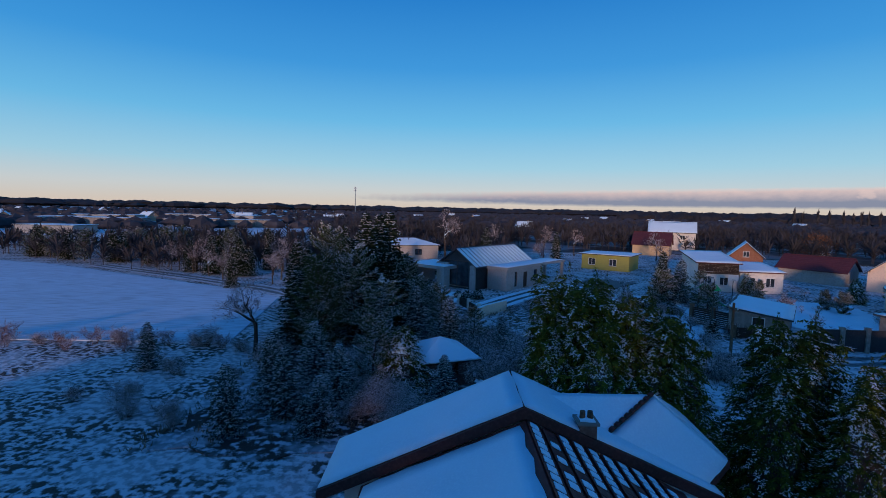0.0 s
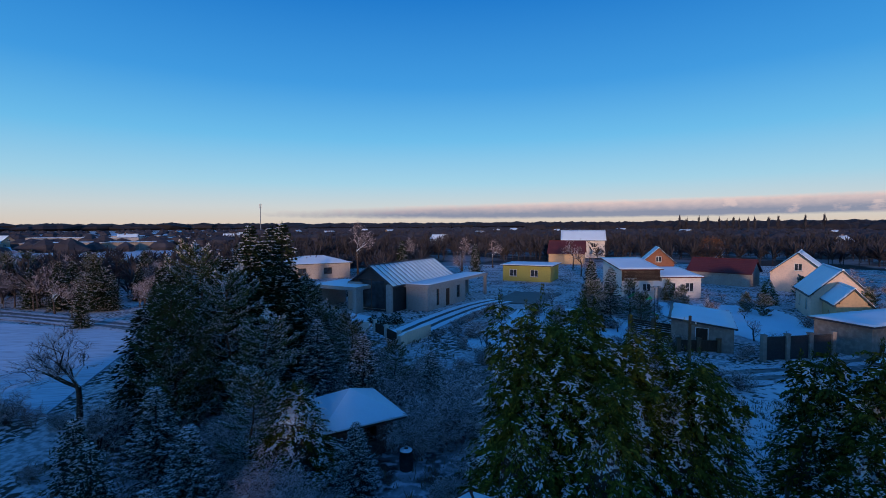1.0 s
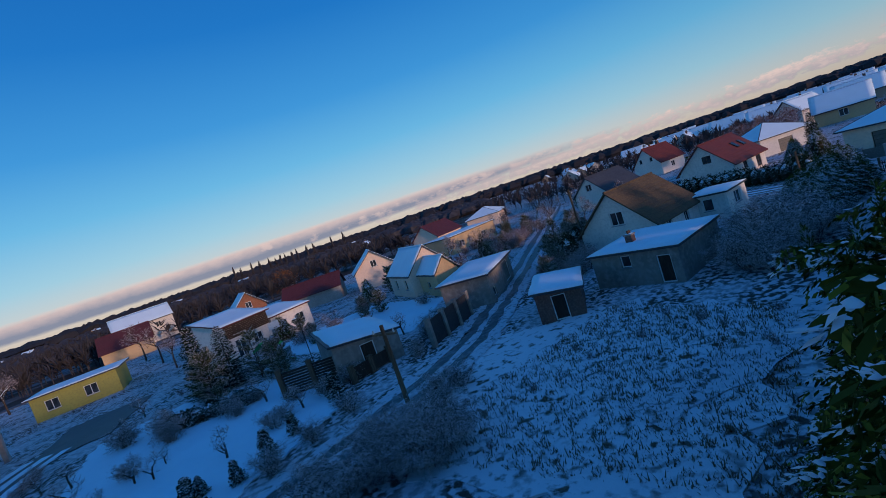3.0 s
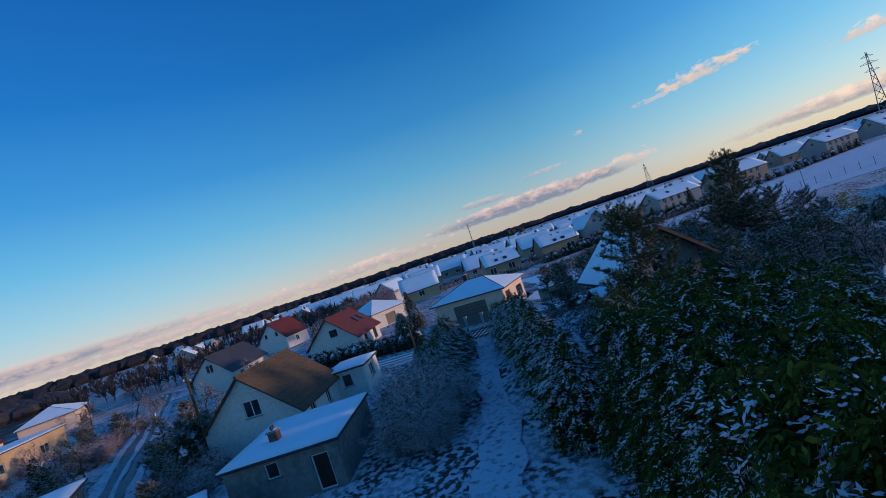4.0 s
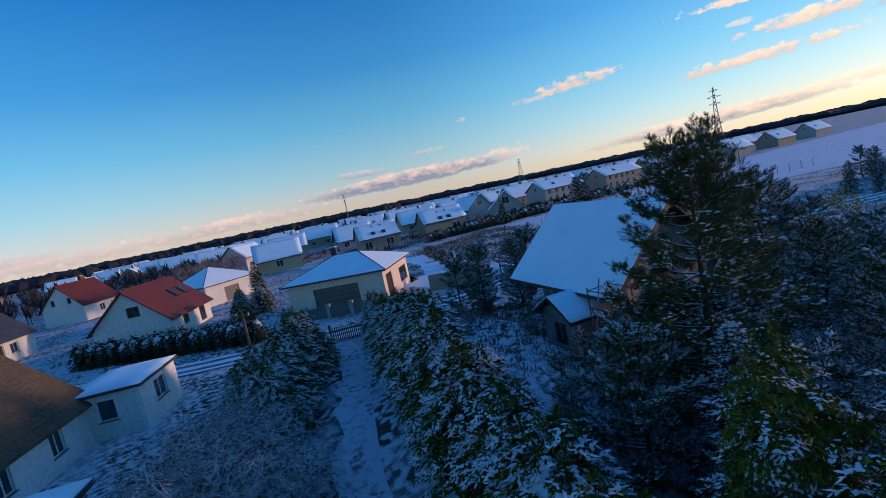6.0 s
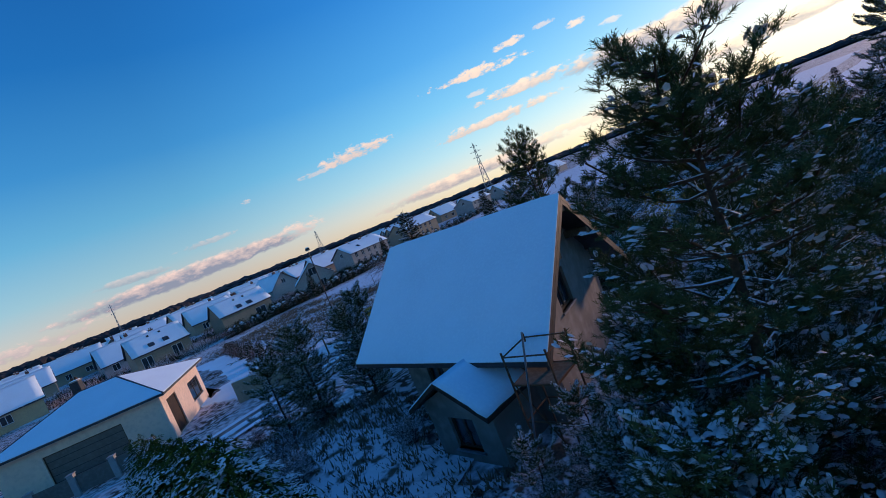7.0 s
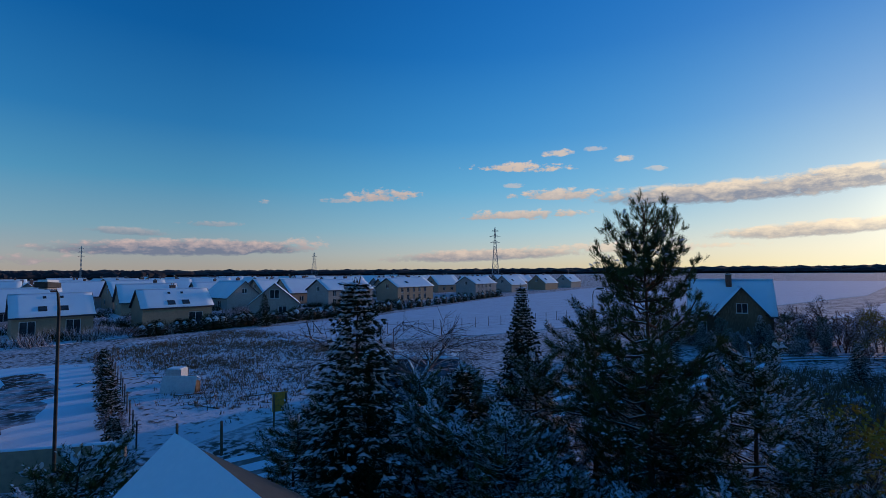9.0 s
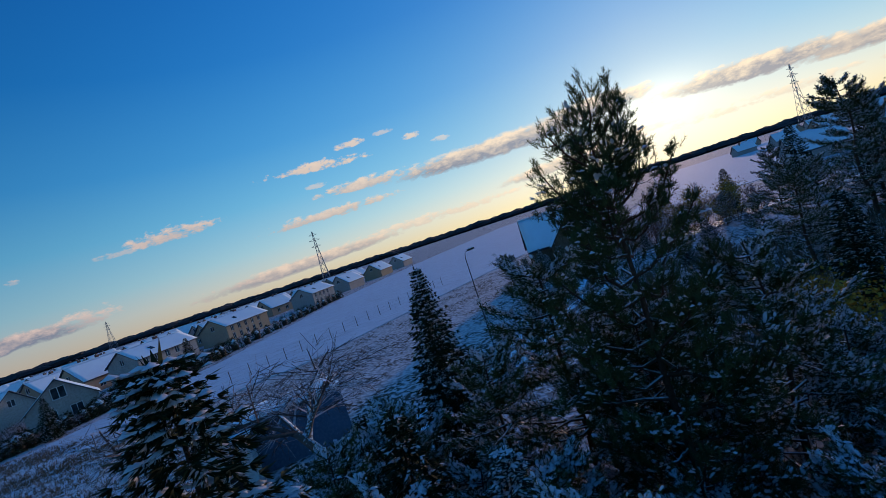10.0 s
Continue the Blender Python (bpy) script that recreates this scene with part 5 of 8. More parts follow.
def strip(name, line, bands, label, z=0.085, category="road", ragged=0.05):
    """A way along line; bands: (from, to, material, rise) across it."""
    pts = [Vector((*p, 0)) for p in line]
    # smooth the line
    fine = []
    for i in range(len(pts) - 1):
        a, b, c, d = pts[max(i - 1, 0)], pts[i], pts[i + 1], pts[min(i + 2, len(pts) - 1)]
        for k in range(8):
            t = k / 8
            fine.append(0.5 * ((2 * b) + (c - a) * t + (2 * a - 5 * b + 4 * c - d) * t * t + (3 * b - a - 3 * c + d) * t ** 3))
    fine.append(pts[-1])
    nor = []
    for i in range(len(fine)):
        d = (fine[min(i + 1, len(fine) - 1)] - fine[max(i - 1, 0)]).normalized()
        nor.append(Vector((-d.y, d.x, 0)))
    root = thing(name, 0, 0, 0, 0, label, category, "", "structure")
    rnd = random.Random(len(line))
    for k, (a, b, mat, rise) in enumerate(bands):
        sh = Shape()
        for i, (p, n) in enumerate(zip(fine, nor)):
            ja, jb = rnd.uniform(-ragged, ragged), rnd.uniform(-ragged, ragged)
            sh.v += [tuple(p + n * (a + ja) + Vector((0, 0, z + rise + mound(p.x, p.y)))), tuple(p + n * (b + jb) + Vector((0, 0, z + rise + mound(p.x, p.y))))]
            if i:
                q = len(sh.v)
                sh.f.append((q - 4, q - 3, q - 1, q - 2))
        part("lane" if mat != "snow" else "snow_ridge", sh, mat, root)
    return root


def tuft_field(name, n, area, mat, label, size=(0.15, 0.4), seed=1, blades=7, avoid=()):
    """Grass tufts or weeds that stand out of the snow, past counting."""
    rnd = random.Random(seed)
    v, f = [], []
    for i in range(n):
        x, y = area(rnd)
        if any(abs(x - ax) < w and abs(y - ay) < hh for ax, ay, w, hh in avoid):
            continue
        z = 0.02 + mound(x, y)
        for q in range(blades):
            a = rnd.uniform(0, 6.283)
            s = rnd.uniform(*size)
            b = Vector((x + rnd.gauss(0, 0.1), y + rnd.gauss(0, 0.1), z))
            t = b + Vector((math.cos(a) * s * 0.6, math.sin(a) * s * 0.6, s * rnd.uniform(0.5, 1.2)))
            side = Vector((-math.sin(a), math.cos(a), 0))
            k = len(v)
            v += [b - side * 0.03, b + side * 0.03, t]
            f.append((k, k + 1, k + 2))
    return tagged(part(name, Shape().extend(v, f), mat), label, "grass", "", "stuff")


def inside(*quad):
    """A sampler of points in a quadrilateral."""
    a, b, c, d = (Vector((*p, 0)) for p in quad)

    def pick(rnd):
        s, t = rnd.random(), rnd.random()
        p = a.lerp(b, s).lerp(d.lerp(c, s), t)
        return p.x, p.y
    return pick


def far_trees(name, spots, mat, label, kind="dome", seed=1):
    """Woods too far off to count: many small ragged crowns in one mesh. spots: (x, y, height, width)."""
    rnd = random.Random(seed)
    sh = Shape()
    for x, y, h, w in spots:
        if kind == "bare":
            sh.tube([(x, y, -0.3), (x, y, h * 0.5)], [h * 0.02, h * 0.012], 3, False)
            for q in range(26):
                a, e = rnd.uniform(0, 6.283), rnd.uniform(0.15, 1.35)
                b = Vector((x, y, h * rnd.uniform(0.2, 0.55)))
                t = b + Vector((math.cos(a) * math.cos(e) * w, math.sin(a) * math.cos(e) * w, math.sin(e) * h * 0.5))
                s = Vector((-math.sin(a), math.cos(a), 0)) * h * 0.012
                n = len(sh.v)
                m = b.lerp(t, 0.55) + Vector((rnd.uniform(-1, 1), rnd.uniform(-1, 1), 0.5)) * h * 0.03
                sh.v += [tuple(b - s), tuple(b + s), tuple(m + s * 2.5), tuple(t), tuple(m - s * 2.5)]
                sh.f.append((n, n + 1, n + 2, n + 3, n + 4))
        else:
            n, k = len(sh.v), 6
            ts = ((0.0, 0.55), (0.3, 1.0), (0.68, 0.72)) if kind == "dome" else ((0.0, 1.0), (0.35, 0.75), (0.7, 0.35))
            for t, r in ts:
                for q in range(k):
                    a = q * 6.283 / k
                    rr = w * r * rnd.uniform(0.65, 1.25)
                    sh.v.append((x + math.cos(a) * rr, y + math.sin(a) * rr, h * t * rnd.uniform(0.9, 1.1) - (0.5 if t == 0 else 0)))
            sh.v.append((x + rnd.uniform(-0.2, 0.2) * w, y + rnd.uniform(-0.2, 0.2) * w, h * rnd.uniform(0.9, 1.1)))
            for j in range(2):
                for q in range(k):
                    sh.f.append((n + j * k + q, n + j * k + (q + 1) % k, n + j * k + k + (q + 1) % k, n + j * k + k + q))
            sh.f += [(n + 2 * k + q, n + 2 * k + (q + 1) % k, n + 3 * k) for q in range(k)]
    return tagged(part(name, sh, mat), label, "woods", "", "stuff")


def ring_spots(rnd, n, az0, az1, r0, r1, h, w, centre=(20, 15)):
    out = []
    for i in range(n):
        a = radians(rnd.uniform(az0, az1))
        r = r0 + (r1 - r0) * rnd.random() ** 1.3
        k = rnd.uniform(0.75, 1.2)
        out.append((centre[0] + r * math.cos(a), centre[1] + r * math.sin(a), h * k, w * k))
    return out

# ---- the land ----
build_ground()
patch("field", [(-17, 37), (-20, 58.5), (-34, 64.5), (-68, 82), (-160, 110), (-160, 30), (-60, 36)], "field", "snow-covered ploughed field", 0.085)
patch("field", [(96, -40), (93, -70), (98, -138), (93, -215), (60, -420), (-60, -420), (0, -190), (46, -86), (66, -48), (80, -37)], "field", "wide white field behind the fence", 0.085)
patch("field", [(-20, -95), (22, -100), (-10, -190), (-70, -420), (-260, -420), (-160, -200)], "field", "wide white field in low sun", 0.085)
ROAD = [(-1.5, -1.0, "snow", 0.02), (-1.0, -0.45, "slush", 0.008), (-0.45, 0.35, "snow", 0.016), (0.35, 0.95, "slush", 0.008), (0.95, 1.5, "snow", 0.02)]
strip("road", [(120, 50), (80, 43), (50, 37.8), (38, 36), (29.5, 35), (21, 36), (12.5, 37.6), (2, 41), (-10, 48), (-24, 62), (-60, 82)], [(-1.9, -1.1, "trodden", 0.012), (-1.1, -0.3, "slush", 0.008), (-0.3, 0.25, "trodden", 0.01), (0.25, 1.05, "slush", 0.008), (1.05, 1.9, "trodden", 0.012)], "narrow village road with slushy wheel tracks", ragged=0.2)
strip("road", [(76, 34), (68, 24), (61, 14), (57, 5), (55.5, -4), (54, -11), (49.5, -19), (44, -29), (37, -42), (32, -52), (10, -62), (-40, -70)], ROAD, "snowy side street with wheel tracks")
strip("footpath", [(56, 5.8), (49.5, 7.8), (40, 11.4), (31, 15.5), (25, 19), (20, 24)], [(-1.15, 1.15, "trodden", 0.01)], "trodden snowy lane between hedges", 0.09, "path", 0.3)
strip("driveway", [(3.6, 50.5), (8.6, 58), (15, 66), (20, 70)], [(-1.9, -1.1, "snow", 0.012), (-1.1, -0.5, "asphalt", 0.006), (-0.5, 0.4, "snow", 0.012), (0.4, 1.0, "asphalt", 0.006), (1.0, 1.9, "snow", 0.012)], "paved driveway with wheel tracks in the snow", 0.09, "driveway")
patch("yard", [(18, 69), (23, 66), (31, 74), (25, 78)], "asphalt", "wet cleared yard beside the house", 0.088, category="yard")
patch("garden", [(14, 40), (24, 40.5), (31, 49), (27, 62), (21, 64), (9, 47.5)], "snow", "garden lawn under fresh snow", 0.07, category="garden")
patch("garden", [(-4, 57), (1.5, 55.8), (3.5, 60), (-3, 68), (-7, 62)], "snow", "lawn under smooth fresh snow", 0.07, category="garden")
patch("garden", [(35.5, 43), (46, 45), (51, 58), (40, 64), (35, 56)], "snow", "garden under fresh snow", 0.07, category="garden")
patch("garden", [(61.5, -5.5), (60.6, -9.4), (74, -14.8), (86, -19.3), (90, -14), (83, -8.5), (72, -4.5)], "snow", "garden strip under fresh snow", 0.083, category="garden")

rnd0 = random.Random(5)
meadow = inside((16, 20), (28, 18), (33, 26), (18, 34))
tuft_field("meadow_grass", 2600, meadow, "dry", "dead grass tufts standing out of the snow", (0.08, 0.28), 3, 6)

tuft_field("yard_grass", 1500, inside((34, 3), (52, -2), (52, 5), (36, 9)), "dry", "dead grass in the snowy yard", (0.08, 0.3), 6, 6)
tuft_field("verge_grass", 2200, inside((-14, 20), (8, 24), (8, 52), (-14, 50)), "dry", "dead grass under the shrubs", (0.1, 0.4), 7, 6)
tuft_field("reeds", 5200, inside((20, -16), (34, -20), (34, -46), (6, -42)), "dry", "dry reeds and weeds in the snow", (0.3, 0.8), 8, 5)


def clumps(count, spread, *quad):
    """A sampler of points gathered round a number of bushes."""
    pick, rnd = inside(*quad), random.Random(count)
    hearts = [pick(rnd) for k in range(count)]

    def near_one(r):
        x, y = r.choice(hearts)
        return x + r.gauss(0, spread), y + r.gauss(0, spread)
    return near_one


tuft_field("garden_brush", 5200, clumps(110, 0.8, (103, -14), (150, -4), (150, -112), (104, -104)), "twig", "leafless bushes in the gardens of the estate", (0.5, 1.5), 9, 8)
tuft_field("garden_brush", 3200, clumps(70, 0.8, (104, -18), (142, -8), (140, -100), (105, -100)), "spruce", "low evergreen bushes in the gardens of the estate", (0.5, 1.6), 10, 9)
tuft_field("plot_weeds", 6800, clumps(230, 1.3, (60, -14), (92, -23), (96, -42), (62, -36)), "dry", "dry weeds in clumps on the snowy building plot", (0.1, 0.4), 4, 6)
patch("estate_gardens", [(103, -12), (150, -2), (156, -60), (150, -110), (110, -104), (102, -60)], "meadow", "trampled gardens of the estate under thin snow", 0.064, category="gardens")

wood_floor = []
for k in range(15):
    a = radians(24 + k * 5.6)
    wood_floor.append((20 + 1300 * math.cos(a), 15 + 1300 * math.sin(a)))
for k in range(15):
    a = radians(24 + (14 - k) * 5.6)
    r = 122 if k > 4 else 112
    wood_floor.append((20 + r * math.cos(a), 15 + r * math.sin(a)))
snow_flat = []
for k in range(9):
    a = radians(103 + k * 6.5)
    snow_flat.append((20 + 900 * math.cos(a), 15 + 900 * math.sin(a)))
for k in range(9):
    a = radians(103 + (8 - k) * 6.5)
    snow_flat.append((20 + 170 * math.cos(a), 15 + 170 * math.sin(a)))
patch("field", snow_flat, "field", "wide snow flats with low buildings", 0.07)
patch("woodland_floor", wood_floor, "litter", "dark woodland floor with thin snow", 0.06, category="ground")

patch("meadow", [(14.5, 22), (27.5, 17.6), (33, 25), (31, 33), (18, 33.2)], "meadow", "rough meadow under thin snow", 0.066, category="meadow")
patch("yard", [(33, 6.5), (38, 3.9), (44, 2.6), (53, 1.2), (53, 3.6), (34, 11.4)], "meadow", "overgrown yard under thin snow", 0.065, category="yard")
patch("plot", [(58.2, -9.4), (60.4, -9.6), (74, -15.1), (88, -20.6), (97, -28), (94, -42), (82, -36.4), (60, -30)], "meadow", "weedy building plot under thin snow", 0.067, category="plot")
# brushy floors, toned dark to paint in the shade under the trees
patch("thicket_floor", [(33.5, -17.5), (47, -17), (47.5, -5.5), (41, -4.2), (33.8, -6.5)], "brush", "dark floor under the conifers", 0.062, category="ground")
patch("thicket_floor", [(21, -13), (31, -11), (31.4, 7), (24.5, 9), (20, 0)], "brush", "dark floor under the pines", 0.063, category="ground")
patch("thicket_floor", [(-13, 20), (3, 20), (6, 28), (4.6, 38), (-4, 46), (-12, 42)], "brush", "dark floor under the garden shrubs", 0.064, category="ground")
patch("planting_bed", [(67.4, -6.9), (68.8, -9.0), (75, -12.6), (84, -15.4), (86, -13.6), (78, -9.6)], "brush", "dark bare planting bed in the garden", 0.095, category="bed")

# woods on the horizon
rw = random.Random(9)
far_trees("horizon_woods", ring_spots(rw, 4400, -135, 140, 1500, 2500, 17, 46) + ring_spots(rw, 800, 140, 225, 900, 2400, 15, 11), "far_wood", "dark woods along the horizon", "dome", 1)
far_trees("forest", ring_spots(rw, 3600, 4, 70, 640, 1300, 11.5, 14), "far_wood", "dark forest beyond the village", "dome", 2)
far_trees("pine_wood", ring_spots(rw, 1000, -28, 6, 900, 1400, 12, 14), "far_wood", "dark pine wood beyond the houses", "dome", 3)
far_trees("bare_woods", ring_spots(rw, 1900, 38, 112, 128, 480, 6.0, 3.4), "far_bare", "leafless trees between the village houses", "bare", 4)
far_trees("bare_woods", [(x, y, h, w) for x, y, h, w in ring_spots(rw, 700, 92, 150, 85, 165, 5.0, 3.0) if y > 62 - 0.48 * (x + 20) and not (-18 < x < 4 and 80 < y < 105)], "far_bare", "leafless trees beyond the field", "bare", 5)
far_trees("bare_woods", ring_spots(rw, 420, -8, 26, 118, 420, 5.5, 2.8), "far_bare", "leafless trees among the houses", "bare", 6)
far_trees("valley_woods", ring_spots(rw, 3600, 24, 104, 260, 1200, 5.0, 6) + ring_spots(rw, 420, 104, 150, 240, 1100, 5.0, 6), "far_bare", "low leafless woods in the valley", "dome", 7)
tall = [(20 + 480 * math.cos(radians(a)), 15 + 480 * math.sin(radians(a)), 18.5 + rw.uniform(-3, 2), 1.9) for a in (41.5, 43.0, 45.2, 46.0, 47.2, 47.8, 48.6, 49.1, 49.7, 50.4, 51.5, 52.4, 53.6, 54.3)]
far_trees("poplar_row", tall, "far_bare", "row of tall leafless trees above the forest", "bare", 8)

# ---- low buildings on the far snow flats ----
rf = random.Random(33)
for k in range(15):
    a, r = radians(rf.uniform(106, 146)), rf.uniform(190, 420)
    block_house("long_hall", 20 + r * math.cos(a), 15 + r * math.sin(a), rf.uniform(-12, 12), rf.uniform(16, 40), rf.uniform(9, 14), rf.uniform(2.8, 4.2), rf.choice(("grey", "concrete", "pale")), "long low hall under a flat snowy roof", {"s": [(0, 0.2, 3.0, 2.3, "garage_door")]}, over=0.4, seed=200 + k, category="hall", group="halls on the flats")

# ---- the house with seamed roof and carport ----
def seam_house():
    h = gable_house("seam_roof_house", 0, 0, 0, 15, 6.6, 3.3, 5.5, "charcoal", "dark_tile", "low modern house with seamed snowy roof and carport",
                    {"w": [(0, 0.3, 4.2, 3.6)]}, True, 0.35, (), (), "brown_frame", seams=16, seed=4)
    h.matrix_basis = pose(4.2, 63.8, 0, 0, 0, 50) @ Matrix.Translation((8.0, 3.3, 0))
    off = Vector((-8.0, -3.3, 0))

    def bx(x0, x1, y0, y1, z0, z1):
        return Shape().box(x0 + off.x, x1 + off.x, y0 + off.y, y1 + off.y, z0, z1)

    # white front piers of the gable
    part("gable_pier", bx(0.1, 0.45, 4.6, 6.7, 0, 3.5), "pale", h)
    part("gable_pier", bx(0.1, 0.45, -0.1, 0.7, 0, 3.4), "pale", h)
    # flat-roofed side wing
    w0, w1 = (3.0 + off.x, -3.4 + off.y), (17.6 + off.x, -3.4 + off.y)
    ops = [(2.2, 2.9, 0.4, 2.5), (4.6, 5.7, 0.05, 2.3), (7.6, 8.6, 0.7, 2.4)]
    part("wing_wall", wall(Shape(), w0, (13.2 + off.x, -3.4 + off.y), 0, [(0, 2.9), (10.2, 2.9)], ops, 0.3), "pale", h)
    for o, k in zip(ops, ("window", "door", "window")):
        window(h, w0, w1, o, "brown_frame", k, 0, False)
    part("wing_wall", wall(Shape(), (3.0 + off.x, -0.3 + off.y), (3.0 + off.x, -3.1 + off.y), 0, [(0, 2.9), (2.8, 2.9)], (), 0.3), "pale", h)
    part("wing_wall", bx(12.9, 13.2, -3.1, -0.1, 0, 2.9), "pale", h)
    rp = part("wing_roof", bx(2.8, 20.2, -3.7, -0.05, 2.9, 3.25), "pale", h)
    sn = Shape()
    snow_sheet(sn, Vector((3.0, -3.5, 3.254)) + off, (17.0, 0, 0), (0, 3.3, 0), 20, 5, 0.08, random.Random(2), 0.08)
    part("snow", sn, "snow", rp, "", True)
    for x, y in ((19.7, -3.6), (19.7, -0.5)):
        part("portal_post", bx(x, x + 0.4, y, y + 0.4, 0, 2.9), "pale", h)
    # carport
    rp = part("carport_roof", bx(-2.2, 4.4, 3.4, 11.0, 2.75, 3.15), "pale", h)
    sn = Shape()
    snow_sheet(sn, Vector((-2.1, 3.5, 3.154)) + off, (6.4, 0, 0), (0, 7.4, 0), 9, 9, 0.08, random.Random(6), 0.08)
    part("snow", sn, "snow", rp, "", True)
    part("carport_pier", bx(-2.2, -0.9, 3.4, 3.9, 0, 2.75), "pale", h)
    part("carport_pier", bx(-2.2, -1.8, 10.5, 11.0, 0, 2.75), "pale", h)
    part("carport_wall", bx(-1.8, 4.4, 10.75, 11.0, 0, 2.75), "pale", h)
    part("carport_post", bx(2.6, 3.0, 7.0, 7.4, 0, 2.75), "pale", h)
    return h


seam_house()


def long_wall(name, pts, height, thick, mat, label, cap="snow", category="garden wall"):
    root = thing(name, 0, 0, 0, 0, label, category)
    for a, b in zip(pts, pts[1:]):
        ln = math.dist(a, b)
        part("wall_run", wall(Shape(), a, b, 0, [(0, height), (ln, height)], (), thick), mat, root)
        d = Vector((b[0] - a[0], b[1] - a[1], 0)).normalized()
        n = Vector((-d.y, d.x, 0))
        sn = Shape()
        snow_sheet(sn, Vector((*a, height + 0.004)) - n * 0.03, d * ln, n * (thick + 0.06), max(4, int(ln * 2)), 2, 0.07, random.Random(int(ln * 10)), 0.03)
        part("snow", sn, "snow", root, "", True)
    return root


long_wall("garden_wall", [(-4.2, 51.0), (1.4, 54.6)], 1.0, 0.3, "white", "low white garden wall capped with snow")
long_wall("garden_wall", [(3.9, 47.2), (4.6, 48.6), (7.2, 51.6)], 1.1, 0.3, "cream", "low cream wall beside the driveway, snow on top")
long_wall("garden_wall", [(60.8, -4.6), (57.0, -8.2)], 1.5, 0.2, "tan", "tan wall panels along the side street")


def panel_gate(x0, y0, x1, y1, n, height, mat, label, posts="concrete", name="panel_fence", slats=0):
    """Fence panels between posts."""
    a, b = Vector((x0, y0, 0)), Vector((x1, y1, 0))
    d = (b - a).normalized()
    ln = (b - a).length
    root = thing(name, x0, y0, 0, math.degrees(math.atan2(d.y, d.x)), label, "fence")
    for i in range(n + 1):
        s = ln * i / n
        part("post", Shape().box(s - 0.16, s + 0.16, -0.16, 0.16, 0, height + 0.15).slab([(s - 0.19, -0.19, height + 0.2), (s + 0.19, -0.19, height + 0.2), (s + 0.19, 0.19, height + 0.2), (s - 0.19, 0.19, height + 0.2)], 0.05), posts, root)
    for i in range(n):
        s0, s1 = ln * i / n + 0.16, ln * (i + 1) / n - 0.16
        if slats:
            for k in range(slats):
                z = 0.12 + (height - 0.2) * k / slats
                part("board", Shape().box(s0, s1, -0.03, 0.03, z, z + (height - 0.2) / slats * 0.8), mat, root)
        else:
            part("panel", Shape().box(s0, s1, -0.03, 0.03, 0.1, height), mat, root)
    return root


panel_gate(2.0, 54.0, 3.9, 48.6, 2, 1.1, "dark_wood", "sliding driveway gate of dark boards", "white", "driveway_gate", 6)
panel_gate(-3.0, 51.4, -1.6, 52.3, 1, 1.1, "charcoal", "dark slatted garden gate in the white wall", "white", "garden_gate", 6)
panel_gate(66.2, 7.4, 60.4, 1.2, 4, 1.1, "shutter", "taupe fence panels before the bungalow", "pale")
panel_gate(30.8, 38.0, 36.9, 37.8, 3, 1.9, "charcoal", "dark sheet gates between grey posts")
panel_gate(26.4, 41.8, 29.4, 40.9, 2, 1.0, "dark_wood", "dark boarded fence by the shed", "wood")
panel_gate(25.4, 47.2, 27.6, 43.4, 2, 1.9, "dark_wood", "dark boarded fence between the gardens", "wood", slats=9)

# ---- houses along the village road ----
block_house("shed", 30.9, 44.8, 52, 8.0, 4.6, 2.25, "concrete", "grey shed with a snow-covered lean-to roof", {"w": [(0, 0.05, 1.0, 1.9, "door")]}, tilt=0.5, seed=3, bare=0.04)
block_house("garage_row", 43.6, 39.4, 8, 9.6, 4.2, 2.5, "concrete", "long low garage with a flat snowy roof", {"s": [(-3.4, 0.4, 0.9, 0.8), (2.5, 0.3, 2.2, 1.9, "garage_door")]}, over=0.35, seed=5)
block_house("brick_hut", 34.3, 29.6, 12, 5.0, 2.8, 1.85, "brick", "small dark brick hut with a snowy flat roof", {"w": [(0, 0.05, 0.9, 1.6, "door")]}, over=0.3, tilt=0.2, seed=6)
_out = block_house("flat_outbuilding", 39.2, 23.7, -22.0, 6.6, 6.0, 2.25, "concrete", "rendered outbuilding with a flat snowy roof", {"w": [(-0.5, 1.3, 0.7, 0.8), (2.0, 0.05, 0.9, 1.8, "door")]}, over=0.2, seed=7)
chimney(_out, -0.9, 1.1, 0.5, 2.2, 2.95, "brick")
gable_house("mossy_house", 51.2, 25.45, -24.1, 8.1, 7.4, 2.2, 5.46, "white", "moss_tile", "white rendered house with a brown mossy roof",
            {"w": [(0.3, 2.5, 1.25, 1.2)], "s": [(1.2, 0.7, 0.9, 1.1), (-2.0, 0.7, 0.9, 1.1)]}, False, 0.35, (), (), "frame", seed=8)
block_house("annex", 54.6, 18.9, -24, 4.4, 3.4, 2.3, "white", "small white annex with a snowy flat roof", {"s": [(0, 0.9, 1.4, 1.1)], "w": [(0, 0.9, 0.9, 1.1)]}, over=0.2, seed=9)
gable_house("cream_house", 53.7, 52.1, 52, 8.2, 5.3, 2.75, 5.45, "cream", "dark_tile", "cream village house with a steep snowy roof",
            {"w": [(0.9, 0.9, 0.9, 1.2)], "n": [(2, 0.9, 0.8, 1.2), (-1.6, 0.9, 0.8, 1.2)]}, seed=10, over=0.25)
gable_house("cream_annex", 49.3, 46.9, 52, 5.3, 2.7, 2.6, 4.1, "sand", "dark_tile", "small ochre barn with a steep snowy roof", {"n": [(0, 0.9, 0.7, 0.7)]}, seed=11, over=0.25)
